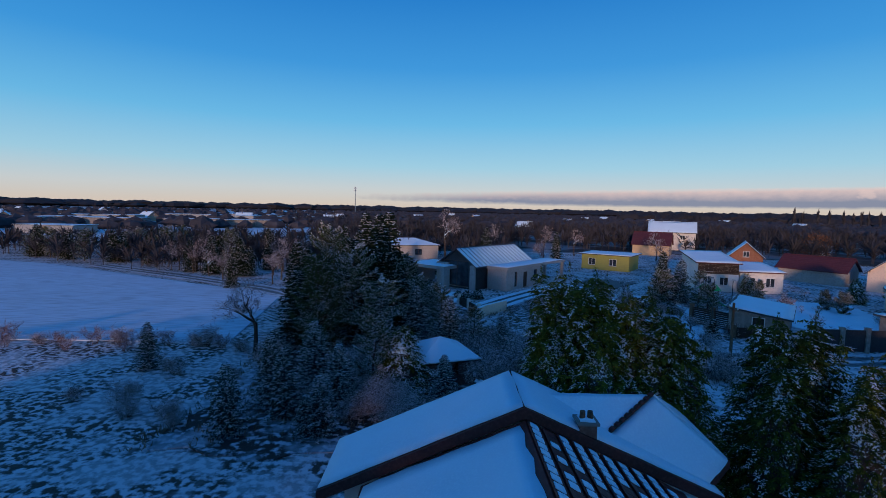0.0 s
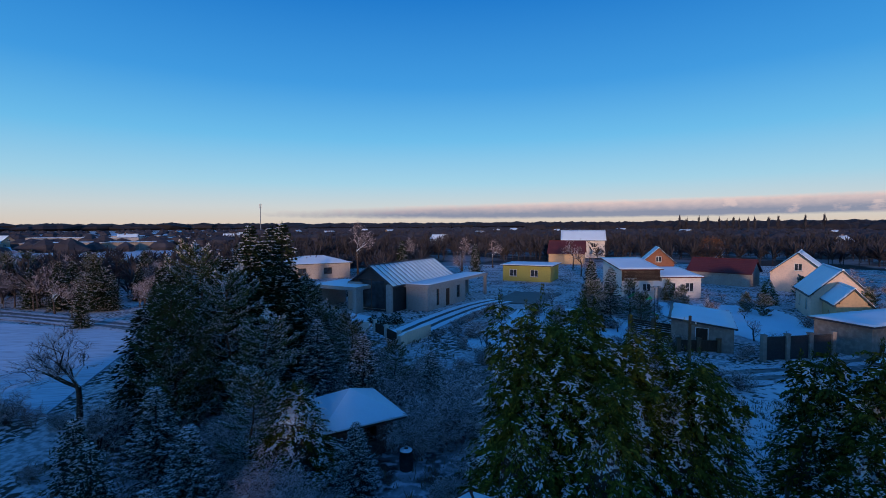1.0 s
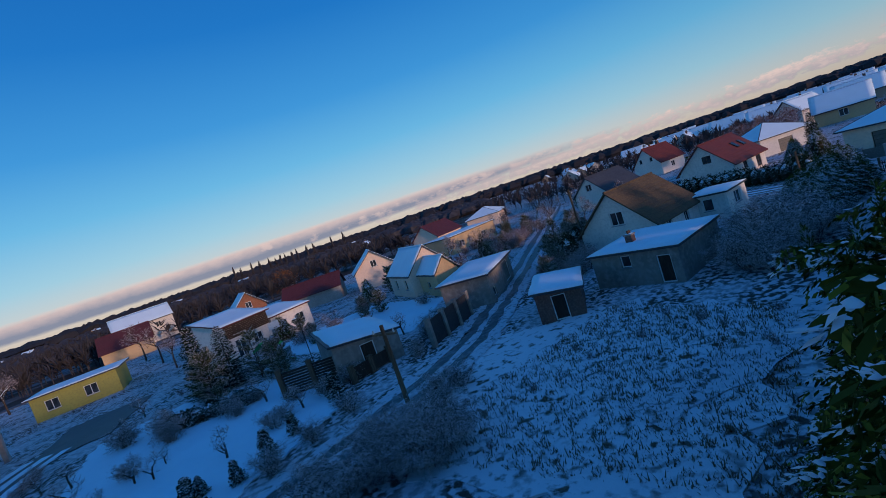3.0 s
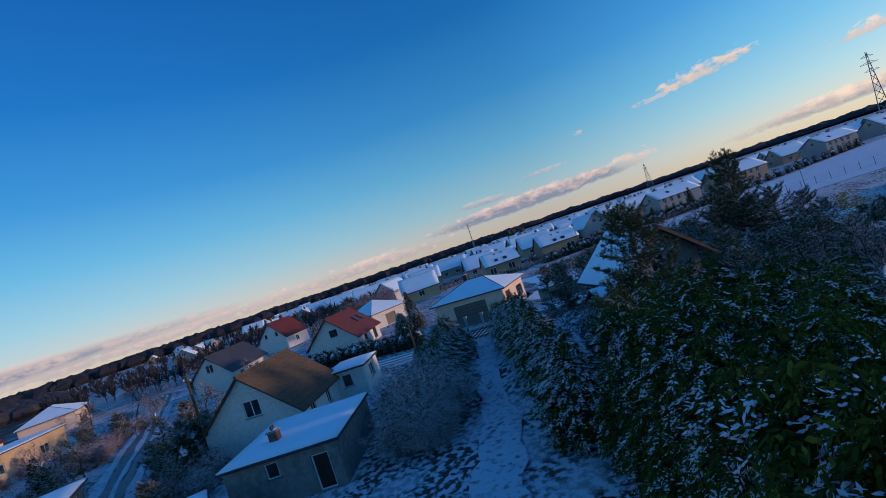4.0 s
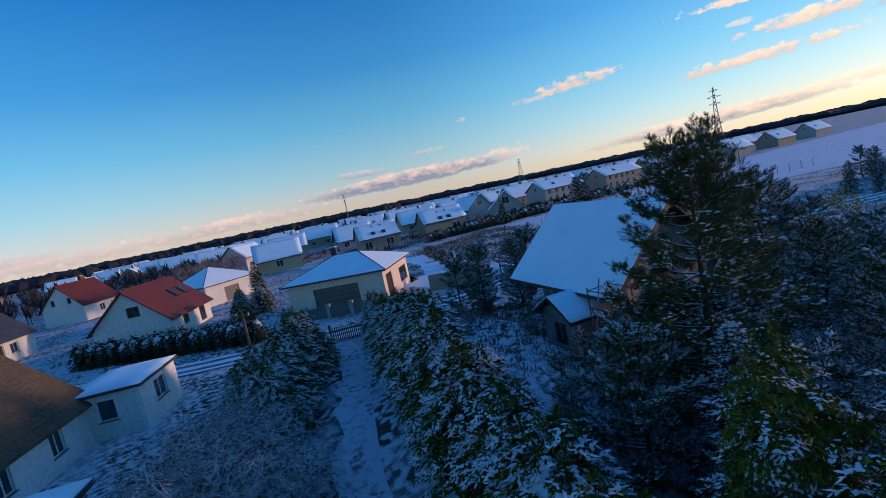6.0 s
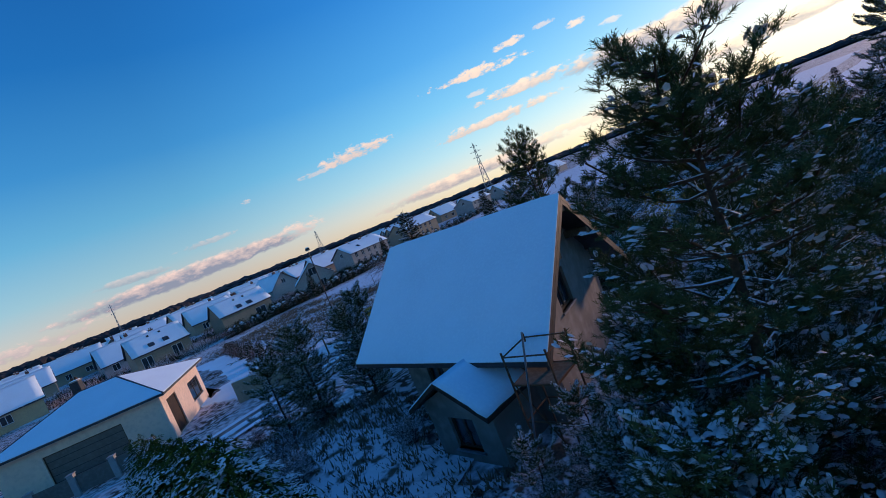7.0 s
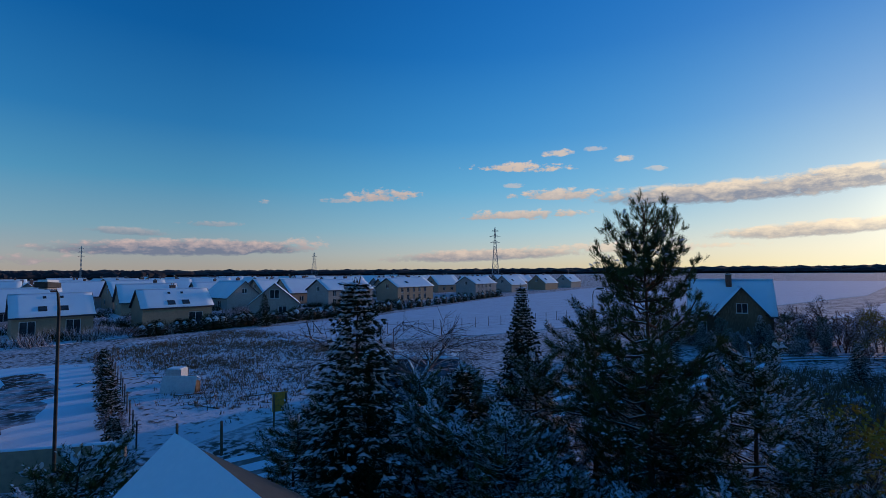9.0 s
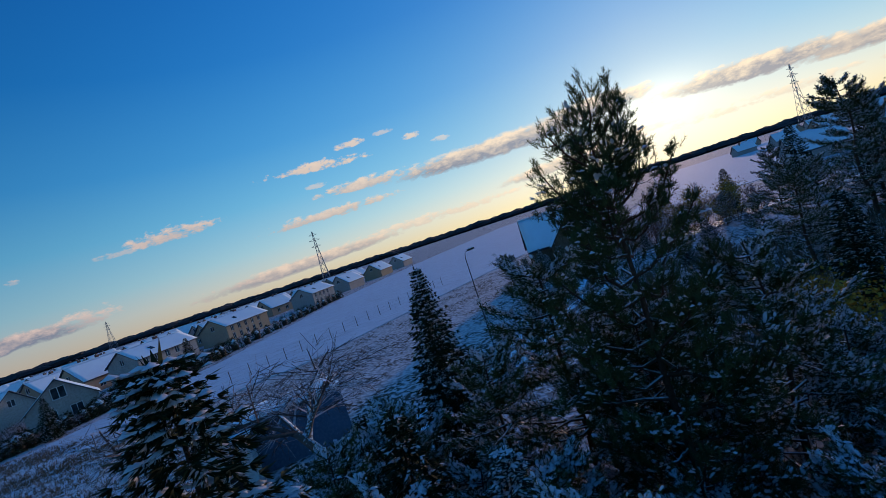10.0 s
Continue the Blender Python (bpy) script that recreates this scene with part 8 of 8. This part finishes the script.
# ---- the housing estate beyond the plot ----
gable_house("estate_house", 115.0, -26.0, 256, 8.3, 7.0, 2.8, 5.5, "tan", "dark_tile", "tan estate house with a snowy roof and skylights",
            {"s": [(-2.6, 0.2, 1.6, 2.0), (2.0, 0.2, 1.6, 2.0)]}, skylights=[(-1.1, 0.32, 0.9, 0.9), (1.1, 0.32, 0.9, 0.9), (-0.8, 0.8, 0.35, 0.4), (1.0, 0.8, 0.35, 0.4)], chimneys=[(0.2, 0.5, 0.6, 5.9, "brick")], group="estate houses", seed=31, over=0.3)
gable_house("estate_house", 110.6, -39.8, 257, 9.5, 6.2, 3.2, 5.7, "tan", "dark_tile", "tan estate house with a snowy roof and skylights",
            {"s": [(2.4, 0.2, 2.0, 2.1)]}, skylights=[(-0.9, 0.25, 1.0, 0.9), (1.1, 0.25, 1.0, 0.9), (-0.8, 0.75, 0.35, 0.4), (1.0, 0.75, 0.35, 0.4)], chimneys=[(0.1, 0.5, 0.7, 6.3, "brick")], group="estate houses", seed=32, over=0.3)
gable_house("estate_house", 108, -57, 140, 8, 8, 2.8, 6.2, "grey", "dark_tile", "grey estate house with a steep snowy gable", {"e": [(-1.4, 0.3, 1.4, 2.0), (0, 3.6, 1.6, 1.6), (1.4, 0.3, 1.4, 2.0)]}, group="estate houses", seed=33)
for k, (x, y, L, wm) in enumerate(((121, -88, 14, "grey"), (118, -112, 15, "tan"), (114, -150, 13, "pale"), (112, -176, 12, "grey"), (108, -204, 12, "tan"), (106, -236, 12, "grey"))):
    gable_house("row_house", x, y, 262, L, 8.5, 4.0 if k < 3 else 3.0, 6.4, wm, "dark_tile", f"{'grey' if wm == 'grey' else 'tan'} terraced house with tall windows and a snowy roof",
                {"s": [(-L / 2 + 1.8 + q * 2.4, b, 1.0, 1.5) for q in range(int(L / 2.4) - 1) for b in (0.4, 2.45)][: 12 if k < 3 else 0], "w": [(0, 3.6, 1.2, 1.2)]}, skylights=[(-2, 0.5, 0.9, 1.1)], group="terraced houses", seed=40 + k, sills=False, chimneys=[(2, 0.7, 0.7, 7.1, "brick")])
gable_house("cream_house", 126, -8, 256, 9, 7.5, 2.8, 6.0, "sand", "dark_tile", "pale yellow house with a snowy roof", {"s": [(0, 1, 1.4, 1.3)], "w": [(0, 3.4, 1.2, 1.2)]}, seed=50)
gable_house("blue_house", 140, -4, 130, 8, 7, 4, 6.8, "white", "dark_tile", "pale bluish house with a snowy gable", {"w": [(0, 3.4, 1.2, 1.2)]}, seed=51)
re_ = random.Random(61)
base = None
spots = []
for i in range(7):
    for j in range(13):
        x = 136 + i * 26 + re_.uniform(-5, 5)
        y = -30 - j * 19 + i * 12 + re_.uniform(-4, 4)
        if y < 90:
            spots.append((x, y))
for k, (x, y) in enumerate(spots):
    turn = re_.choice((258, 258, 168, 262)) + re_.uniform(-6, 6)
    if k < 4:
        o = gable_house("estate_house", x, y, turn, 9 + k, 8.0, 2.5 + 0.2 * k, 5.8 + 0.25 * k, ("pale", "tan", "grey", "tan")[k], "dark_tile", "estate house with a snow-covered roof",
                        {"s": [(-2.5, 0.8, 1.3, 1.3), (2, 0.8, 1.6, 1.3)], "w": [(0, 3.6, 1.2, 1.2), (-1.8, 0.9, 1.2, 1.3)], "e": [(0, 3.6, 1.2, 1.2)]}, group="far estate houses", seed=70 + k, sills=False, chimneys=[(1.5, 0.6, 0.6, 6.5 + 0.25 * k, "brick")])
        base = (base or []) + [o]
    else:
        copy_thing(base[k % 4], pose(x, y, 0, 0, 0, turn))
for k in range(22):
    x, y = re_.uniform(124, 250), re_.uniform(-105, -4)
    if any(math.hypot(x - a, y - b) < 11 for a, b in spots):
        continue
    spots.append((x, y))
    copy_thing(base[k % 4], pose(x, y, 0, 0, 0, re_.choice((258, 168)) + re_.uniform(-8, 8)))
for k in range(26):
    a, r = radians(re_.uniform(36, 140)), re_.uniform(230, 700)
    x, y = 15 + r * math.cos(a), 20 + r * math.sin(a)
    copy_thing(base[k % 4], pose(x, y, -0.6, 0, 0, re_.uniform(0, 360)))
for k in range(12):
    a, r = radians(re_.uniform(-2, 16)), re_.uniform(190, 480)
    copy_thing(base[k % 4], pose(15 + r * math.cos(a), 20 + r * math.sin(a), -0.3, 0, 0, re_.uniform(0, 360)))
for k in range(14):
    a, r = radians(re_.uniform(-132, -112)), re_.uniform(90, 420)
    copy_thing(base[k % 4], pose(30 + r * math.cos(a), -10 + r * math.sin(a), -0.2, 0, 0, re_.uniform(0, 360)))

# house beyond the reeds
gable_house("reed_house", 36.6, -64.2, 3, 8.0, 6.0, 3.3, 6.85, "wood", "dark_tile", "brown house with a snowy roof", {"n": [(-3, 0.9, 1.2, 1.3)]}, seed=81, chimneys=[(0.0, 0.5, 0.6, 7.5, "brick")])
gable_house("reed_house_wing", 35.5, -60.6, 93, 3.2, 4.8, 3.2, 6.1, "wood", "dark_tile", "brown cross gable with a small window", {"e": [(0, 3.4, 1.1, 1.1)]}, seed=82, over=0.3)

# hedge line behind the plot and its conifers
for k in range(44):
    f = k / 43
    grow_plant("thuja_m" if k % 4 else "shrub_r", 102 - 4.5 * f, -30 - 46 * f, 1.8 + 0.8 * re_.random(), wide=1.6, label="rough evergreen hedge shrub at the plot's end")
for k in range(16):
    f = k / 15
    grow_plant("thuja_m", 98 + 3 * f, -78 - 62 * f, 2.0 + 0.6 * re_.random(), wide=1.5, label="rough evergreen hedge shrub along the field")
grow_plant("spruce_a", 97.5, -46.5, 5.0)
grow_plant("spruce_a", 101.0, -74.0, 5.5)


def wire_fence(name, pts, label, step=2.4, h=1.5, mat="metal", rails=4):
    root = thing(name, 0, 0, 0, 0, label, "fence")
    for a, b in zip(pts, pts[1:]):
        a, b = Vector((*a, 0)), Vector((*b, 0))
        n = max(1, round((b - a).length / step))
        for i in range(n + 1):
            p = a.lerp(b, i / n)
            part("post", Shape().tube([p, p + Vector((0, 0, h))], [0.04, 0.035], 5), mat, root)
        for k in range(rails):
            z = Vector((0, 0, 0.15 + (h - 0.2) * k / max(1, rails - 1)))
            part("wire", Shape().bar(a + z, b + z, 0.006), "steel", root)
    return root


wire_fence("field_fence", [(80, -36), (75, -48), (66, -64), (57, -84)], "wire fence on posts along the field")
wire_fence("plot_fence", [(60.2, -10.2), (73, -15.4), (87, -20.6)], "dark mesh fence between garden and plot", 2.4, 1.3)
for k in range(14):
    f = k / 13
    grow_plant("shrub_r" if k % 2 else "spruce_s", 61.0 + 25 * f, -9.6 - 10.2 * f, 1.5 + 0.9 * re_.random(), label="small shrub along the garden fence")


def picket_fence():
    root = thing("picket_fence", 10.0, 35.2, 0, -14, "low weathered picket fence by the road", "fence")
    me = Shape().box(-0.04, 0.04, -0.012, 0.012, 0, 0.85).mesh("picket")
    me.materials.append(MAT["wood"])
    rnd = random.Random(3)
    for k in range(56):
        o = new("picket", me)
        o.parent = root
        o.matrix_basis = pose(k * 0.125, 0.02 * math.sin(k), 0.03, rnd.uniform(-4, 4), rnd.uniform(-5, 5), 0)
    for z in (0.25, 0.65):
        part("rail", Shape().box(0, 6.95, 0.02, 0.06, z, z + 0.06), "wood", root)


picket_fence()


def lane_gate():
    root = thing("lane_gate", 53.6, 4.9, 0, 62, "dark picket gate across the lane", "gate")
    for k in range(20):
        part("picket", Shape().box(k * 0.13, k * 0.13 + 0.07, -0.012, 0.012, 0.05, 1.15), "dark_wood", root)
    for z in (0.25, 0.9):
        part("rail", Shape().box(-0.05, 2.62, 0.014, 0.05, z, z + 0.07), "dark_wood", root)
    for x in (-0.12, 2.68):
        part("post", Shape().box(x - 0.08, x + 0.08, -0.08, 0.08, 0, 1.4), "wood", root)


lane_gate()


def pylon(x, y, h, rot, label="tall grey lattice power pylon", w=None):
    root = thing("power_pylon", x, y, 0, rot, label, "pylon", "power pylons")
    w = w or h * 0.11
    legs = Shape()
    r = h * 0.0034

    def half(z):
        f = z / h
        return w * (1 - f) ** 1.25 + w * 0.10
    zs = [h * k / 9 for k in range(10)]
    for sx in (-1, 1):
        for sy in (-1, 1):
            legs.tube([(sx * half(z), sy * half(z), z) for z in zs], [r] * 10, 4)
    part("leg", legs, "steel", root)
    br = Shape()
    for a, b in zip(zs, zs[1:]):
        for (ax, ay), (bx, by) in (((-1, -1), (1, -1)), ((1, -1), (1, 1)), ((1, 1), (-1, 1)), ((-1, 1), (-1, -1))):
            br.bar((ax * half(a), ay * half(a), a), (bx * half(b), by * half(b), b), r * 0.6)
            br.bar((bx * half(a), by * half(a), a), (ax * half(b), ay * half(b), b), r * 0.6)
    part("bracing", br, "steel", root)
    for f, ll in ((0.72, 0.085), (0.83, 0.10), (0.93, 0.07)):
        arm = Shape()
        z = h * f
        for sg in (-1, 1):
            arm.bar((0, 0, z + h * 0.03), (sg * h * ll, 0, z), r * 0.8)
            arm.bar((0, 0, z - h * 0.005), (sg * h * ll, 0, z), r * 0.8)
        part("arm", arm, "steel", root)


pylon(206, -366, 46, 30, w=3.0)
pylon(930, -850, 60, 30)
pylon(495, -178, 32, 30, "slender grey lattice mast", 0.7)
pylon(-160, -365, 46, 20, w=3.0)


def antenna_mast():
    root = thing("antenna_mast", -150, 800, 0, 0, "tall antenna mast above the woods", "mast")
    part("pole", Shape().tube([(0, 0, 0), (0, 0, 46)], [0.7, 0.45], 8), "steel", root)
    for z in (40, 44):
        for a in range(3):
            c, s = math.cos(a * 2.09), math.sin(a * 2.09)
            part("antenna", Shape().box(c * 2 - 0.35, c * 2 + 0.35, s * 2 - 0.35, s * 2 + 0.35, z - 1.3, z + 1.3), "plastic", root)
        part("ring", Shape().tube([(2.1 * math.cos(k * 0.785), 2.1 * math.sin(k * 0.785), z) for k in range(9)], [0.12] * 9, 4), "steel", root)


antenna_mast()


def street_lamp(x, y, h, rot, label="grey street lamp on a tall post"):
    root = thing("street_lamp", x, y, mound(x, y), rot, label, "lamp", "street lamps")
    part("post", Shape().tube([(0, 0, 0), (0, 0, h * 0.6), (0, 0, h - 0.35), (0.05, 0, h - 0.12), (0.14, 0, h - 0.02), (0.26, 0, h)], [0.034, 0.028, 0.023, 0.02, 0.018, 0.018], 8), "metal", root, "", True)
    head = part("head", Shape().slab([(0.22, -0.1, h + 0.06), (0.62, -0.08, h + 0.08), (0.62, 0.08, h + 0.08), (0.22, 0.1, h + 0.06)], 0.08), "metal", root)
    part("lens", Shape().slab([(0.28, -0.07, h - 0.022), (0.56, -0.055, h - 0.008), (0.56, 0.055, h - 0.008), (0.28, 0.07, h - 0.022)], 0.02), "lamp", head)
    part("snow", Shape().slab([(0.24, -0.08, h + 0.10), (0.58, -0.06, h + 0.115), (0.58, 0.06, h + 0.115), (0.24, 0.08, h + 0.10)], 0.036), "snow", head)


street_lamp(45.8, -1.9, 7.1, 140, "slender street lamp beside the lane")
street_lamp(43.6, -27.5, 7.0, 200)
street_lamp(25.4, 43.6, 5.2, 200)


def utility_pole(x, y, h, rot):
    root = thing("utility_pole", x, y, 0, rot, "grey wooden power pole", "pole", "power poles")
    part("pole", Shape().tube([(0, 0, 0), (0, 0, h)], [0.13, 0.09], 8), "wood", root, "", True)
    part("crossarm", Shape().box(-0.8, 0.8, -0.05, 0.05, h - 0.5, h - 0.4), "wood", root)
    for k in (-0.7, 0, 0.7):
        part("insulator", Shape().tube([(k, 0, h - 0.4), (k, 0, h - 0.22)], [0.05, 0.03], 6), "plastic", root)


utility_pole(51.5, 31.0, 6.6, 30)
utility_pole(21.6, 34.4, 4.6, 80)
utility_pole(62.6, 11.2, 3.0, 30)

# ---- things on the building plot ----
t = thing("liquid_tank", 71.6, -18.5, 0, 30, "white caged liquid tank on a pallet", "tank")
part("pallet", Shape().box(-0.6, 0.6, -0.5, 0.5, 0, 0.14), "wood", t)
part("bottle", Shape().box(-0.56, 0.56, -0.46, 0.46, 0.15, 1.12), "plastic", t)
cage = Shape()
for k in range(5):
    q = -0.58 + k * 0.29
    cage.bar((q, -0.49, 0.14), (q, -0.49, 1.15), 0.012).bar((q, 0.49, 0.14), (q, 0.49, 1.15), 0.012)
    z = 0.2 + k * 0.23
    cage.bar((-0.6, -0.49, z), (0.6, -0.49, z), 0.012).bar((-0.6, 0.49, z), (0.6, 0.49, z), 0.012)
part("cage", cage, "steel", t)
part("snow", Shape().slab([(-0.5, -0.4, 1.2), (0.5, -0.4, 1.2), (0.5, 0.4, 1.2), (-0.5, 0.4, 1.2)], 0.08), "snow", t)
t = thing("sheet_stack", 68.6, -17.0, 0, 208, "upright white sheet leaning on a board stack", "sheet")
for k in range(4):
    part("board", Shape().box(-1.1, 1.1, 0.06 + k * 0.14, 0.18 + k * 0.14, 0.02, 0.95 - 0.07 * k), "wood", t)
part("sheet", Shape().slab([(-1.2, -0.32, 0.05), (1.2, -0.32, 0.05), (1.2, 0.0, 1.15), (-1.2, 0.0, 1.15)], 0.03), "plastic", t)
part("snow", Shape().slab([(-1.2, 0.0, 1.2), (1.2, 0.0, 1.2), (1.15, 0.45, 1.0), (-1.15, 0.45, 1.0)], 0.06), "snow", t)
t = thing("notice_board", 57.3, -15.9, 0, 60, "ochre board on two wooden posts", "board")
part("board", Shape().box(-0.38, 0.38, -0.03, 0.03, 0.75, 1.75), "ochre", t)
for x in (-0.3, 0.3):
    part("post", Shape().tube([(x, 0.06, 0), (x, 0.06, 1.7)], [0.05, 0.05], 6), "wood", t)
for k, (x, y) in enumerate(((56.2, -11.8), (53.0, -15.6), (52.4, -17.2), (57.6, -10.6))):
    p = thing("fence_post", x, y, 0, 0, "old wooden post standing in the snow", "post", "plot posts")
    part("post", Shape().tube([(0, 0, 0), (0.03, 0, 1.5)], [0.07, 0.06], 6), "wood", p)
rb = random.Random(15)
for k in range(14):
    x, y = 62 + rb.uniform(0, 16), -15 - rb.uniform(0, 8)
    t = thing("loose_board", x, y, 0.06, rb.uniform(0, 180), "loose board half under snow", "board", "loose boards")
    part("board", Shape().box(-rb.uniform(0.5, 1.2), rb.uniform(0.5, 1.2), -0.09, 0.09, 0, 0.04), "wood", t)
    part("snow", Shape().slab([(-0.4, -0.08, 0.08), (0.45, -0.08, 0.08), (0.45, 0.07, 0.08), (-0.4, 0.07, 0.08)], 0.036), "snow", t)
block_house("site_cabin", 54.9, -24.4, 29, 6.5, 3.0, 2.5, "bluebox", "blue site cabin with a snowy flat roof", {"n": [(-2.2, 0.2, 0.9, 2.0, "door")]}, seed=91, over=0.15, category="cabin")
block_house("site_kiosk", 55.4, -21.2, 29, 1.6, 1.6, 2.2, "plastic", "small white kiosk beside the cabin", {"n": [(0, 0.3, 0.8, 1.7, "door")]}, seed=92, over=0.1, category="kiosk")

# ---- small things in the gardens ----
t = thing("playhouse", 31.2, 54.6, 0, 10, "children's climbing frame with a bright green slide", "climbing frame")
for x in (-0.7, 0.7):
    for y in (-0.7, 0.7):
        part("post", Shape().tube([(x, y, 0), (x, y, 2.4)], [0.06, 0.06], 6), "wood", t)
part("deck", Shape().box(-0.75, 0.75, -0.75, 0.75, 1.1, 1.2), "wood", t)
for sg in (-1, 1):
    part("roof_sheet", Shape().slab([(-0.9, 0, 3.0), (-0.9, sg * 0.95, 2.35), (0.9, sg * 0.95, 2.35), (0.9, 0, 3.0)][:: sg], 0.04), "green", t)
part("slide", Shape().hexa([(0.75, -0.3, 1.15), (2.6, -0.3, 0.15), (2.6, 0.3, 0.15), (0.75, 0.3, 1.15), (0.75, -0.3, 1.2), (2.6, -0.3, 0.2), (2.6, 0.3, 0.2), (0.75, 0.3, 1.2)]), "green", t)
t = thing("basketball_hoop", 38.6, 62.0, 0, -20, "white basketball board on a post", "hoop")
part("post", Shape().tube([(0, 0, 0), (0, 0, 2.7)], [0.05, 0.05], 6), "metal", t)
part("backboard", Shape().box(-0.6, 0.6, -0.12, -0.08, 2.4, 3.2), "plastic", t)
part("ring", Shape().tube([(0.22 * math.cos(k * 0.7854), -0.36 + 0.22 * math.sin(k * 0.7854), 2.55) for k in range(9)], [0.015] * 9, 4), "rust", t)
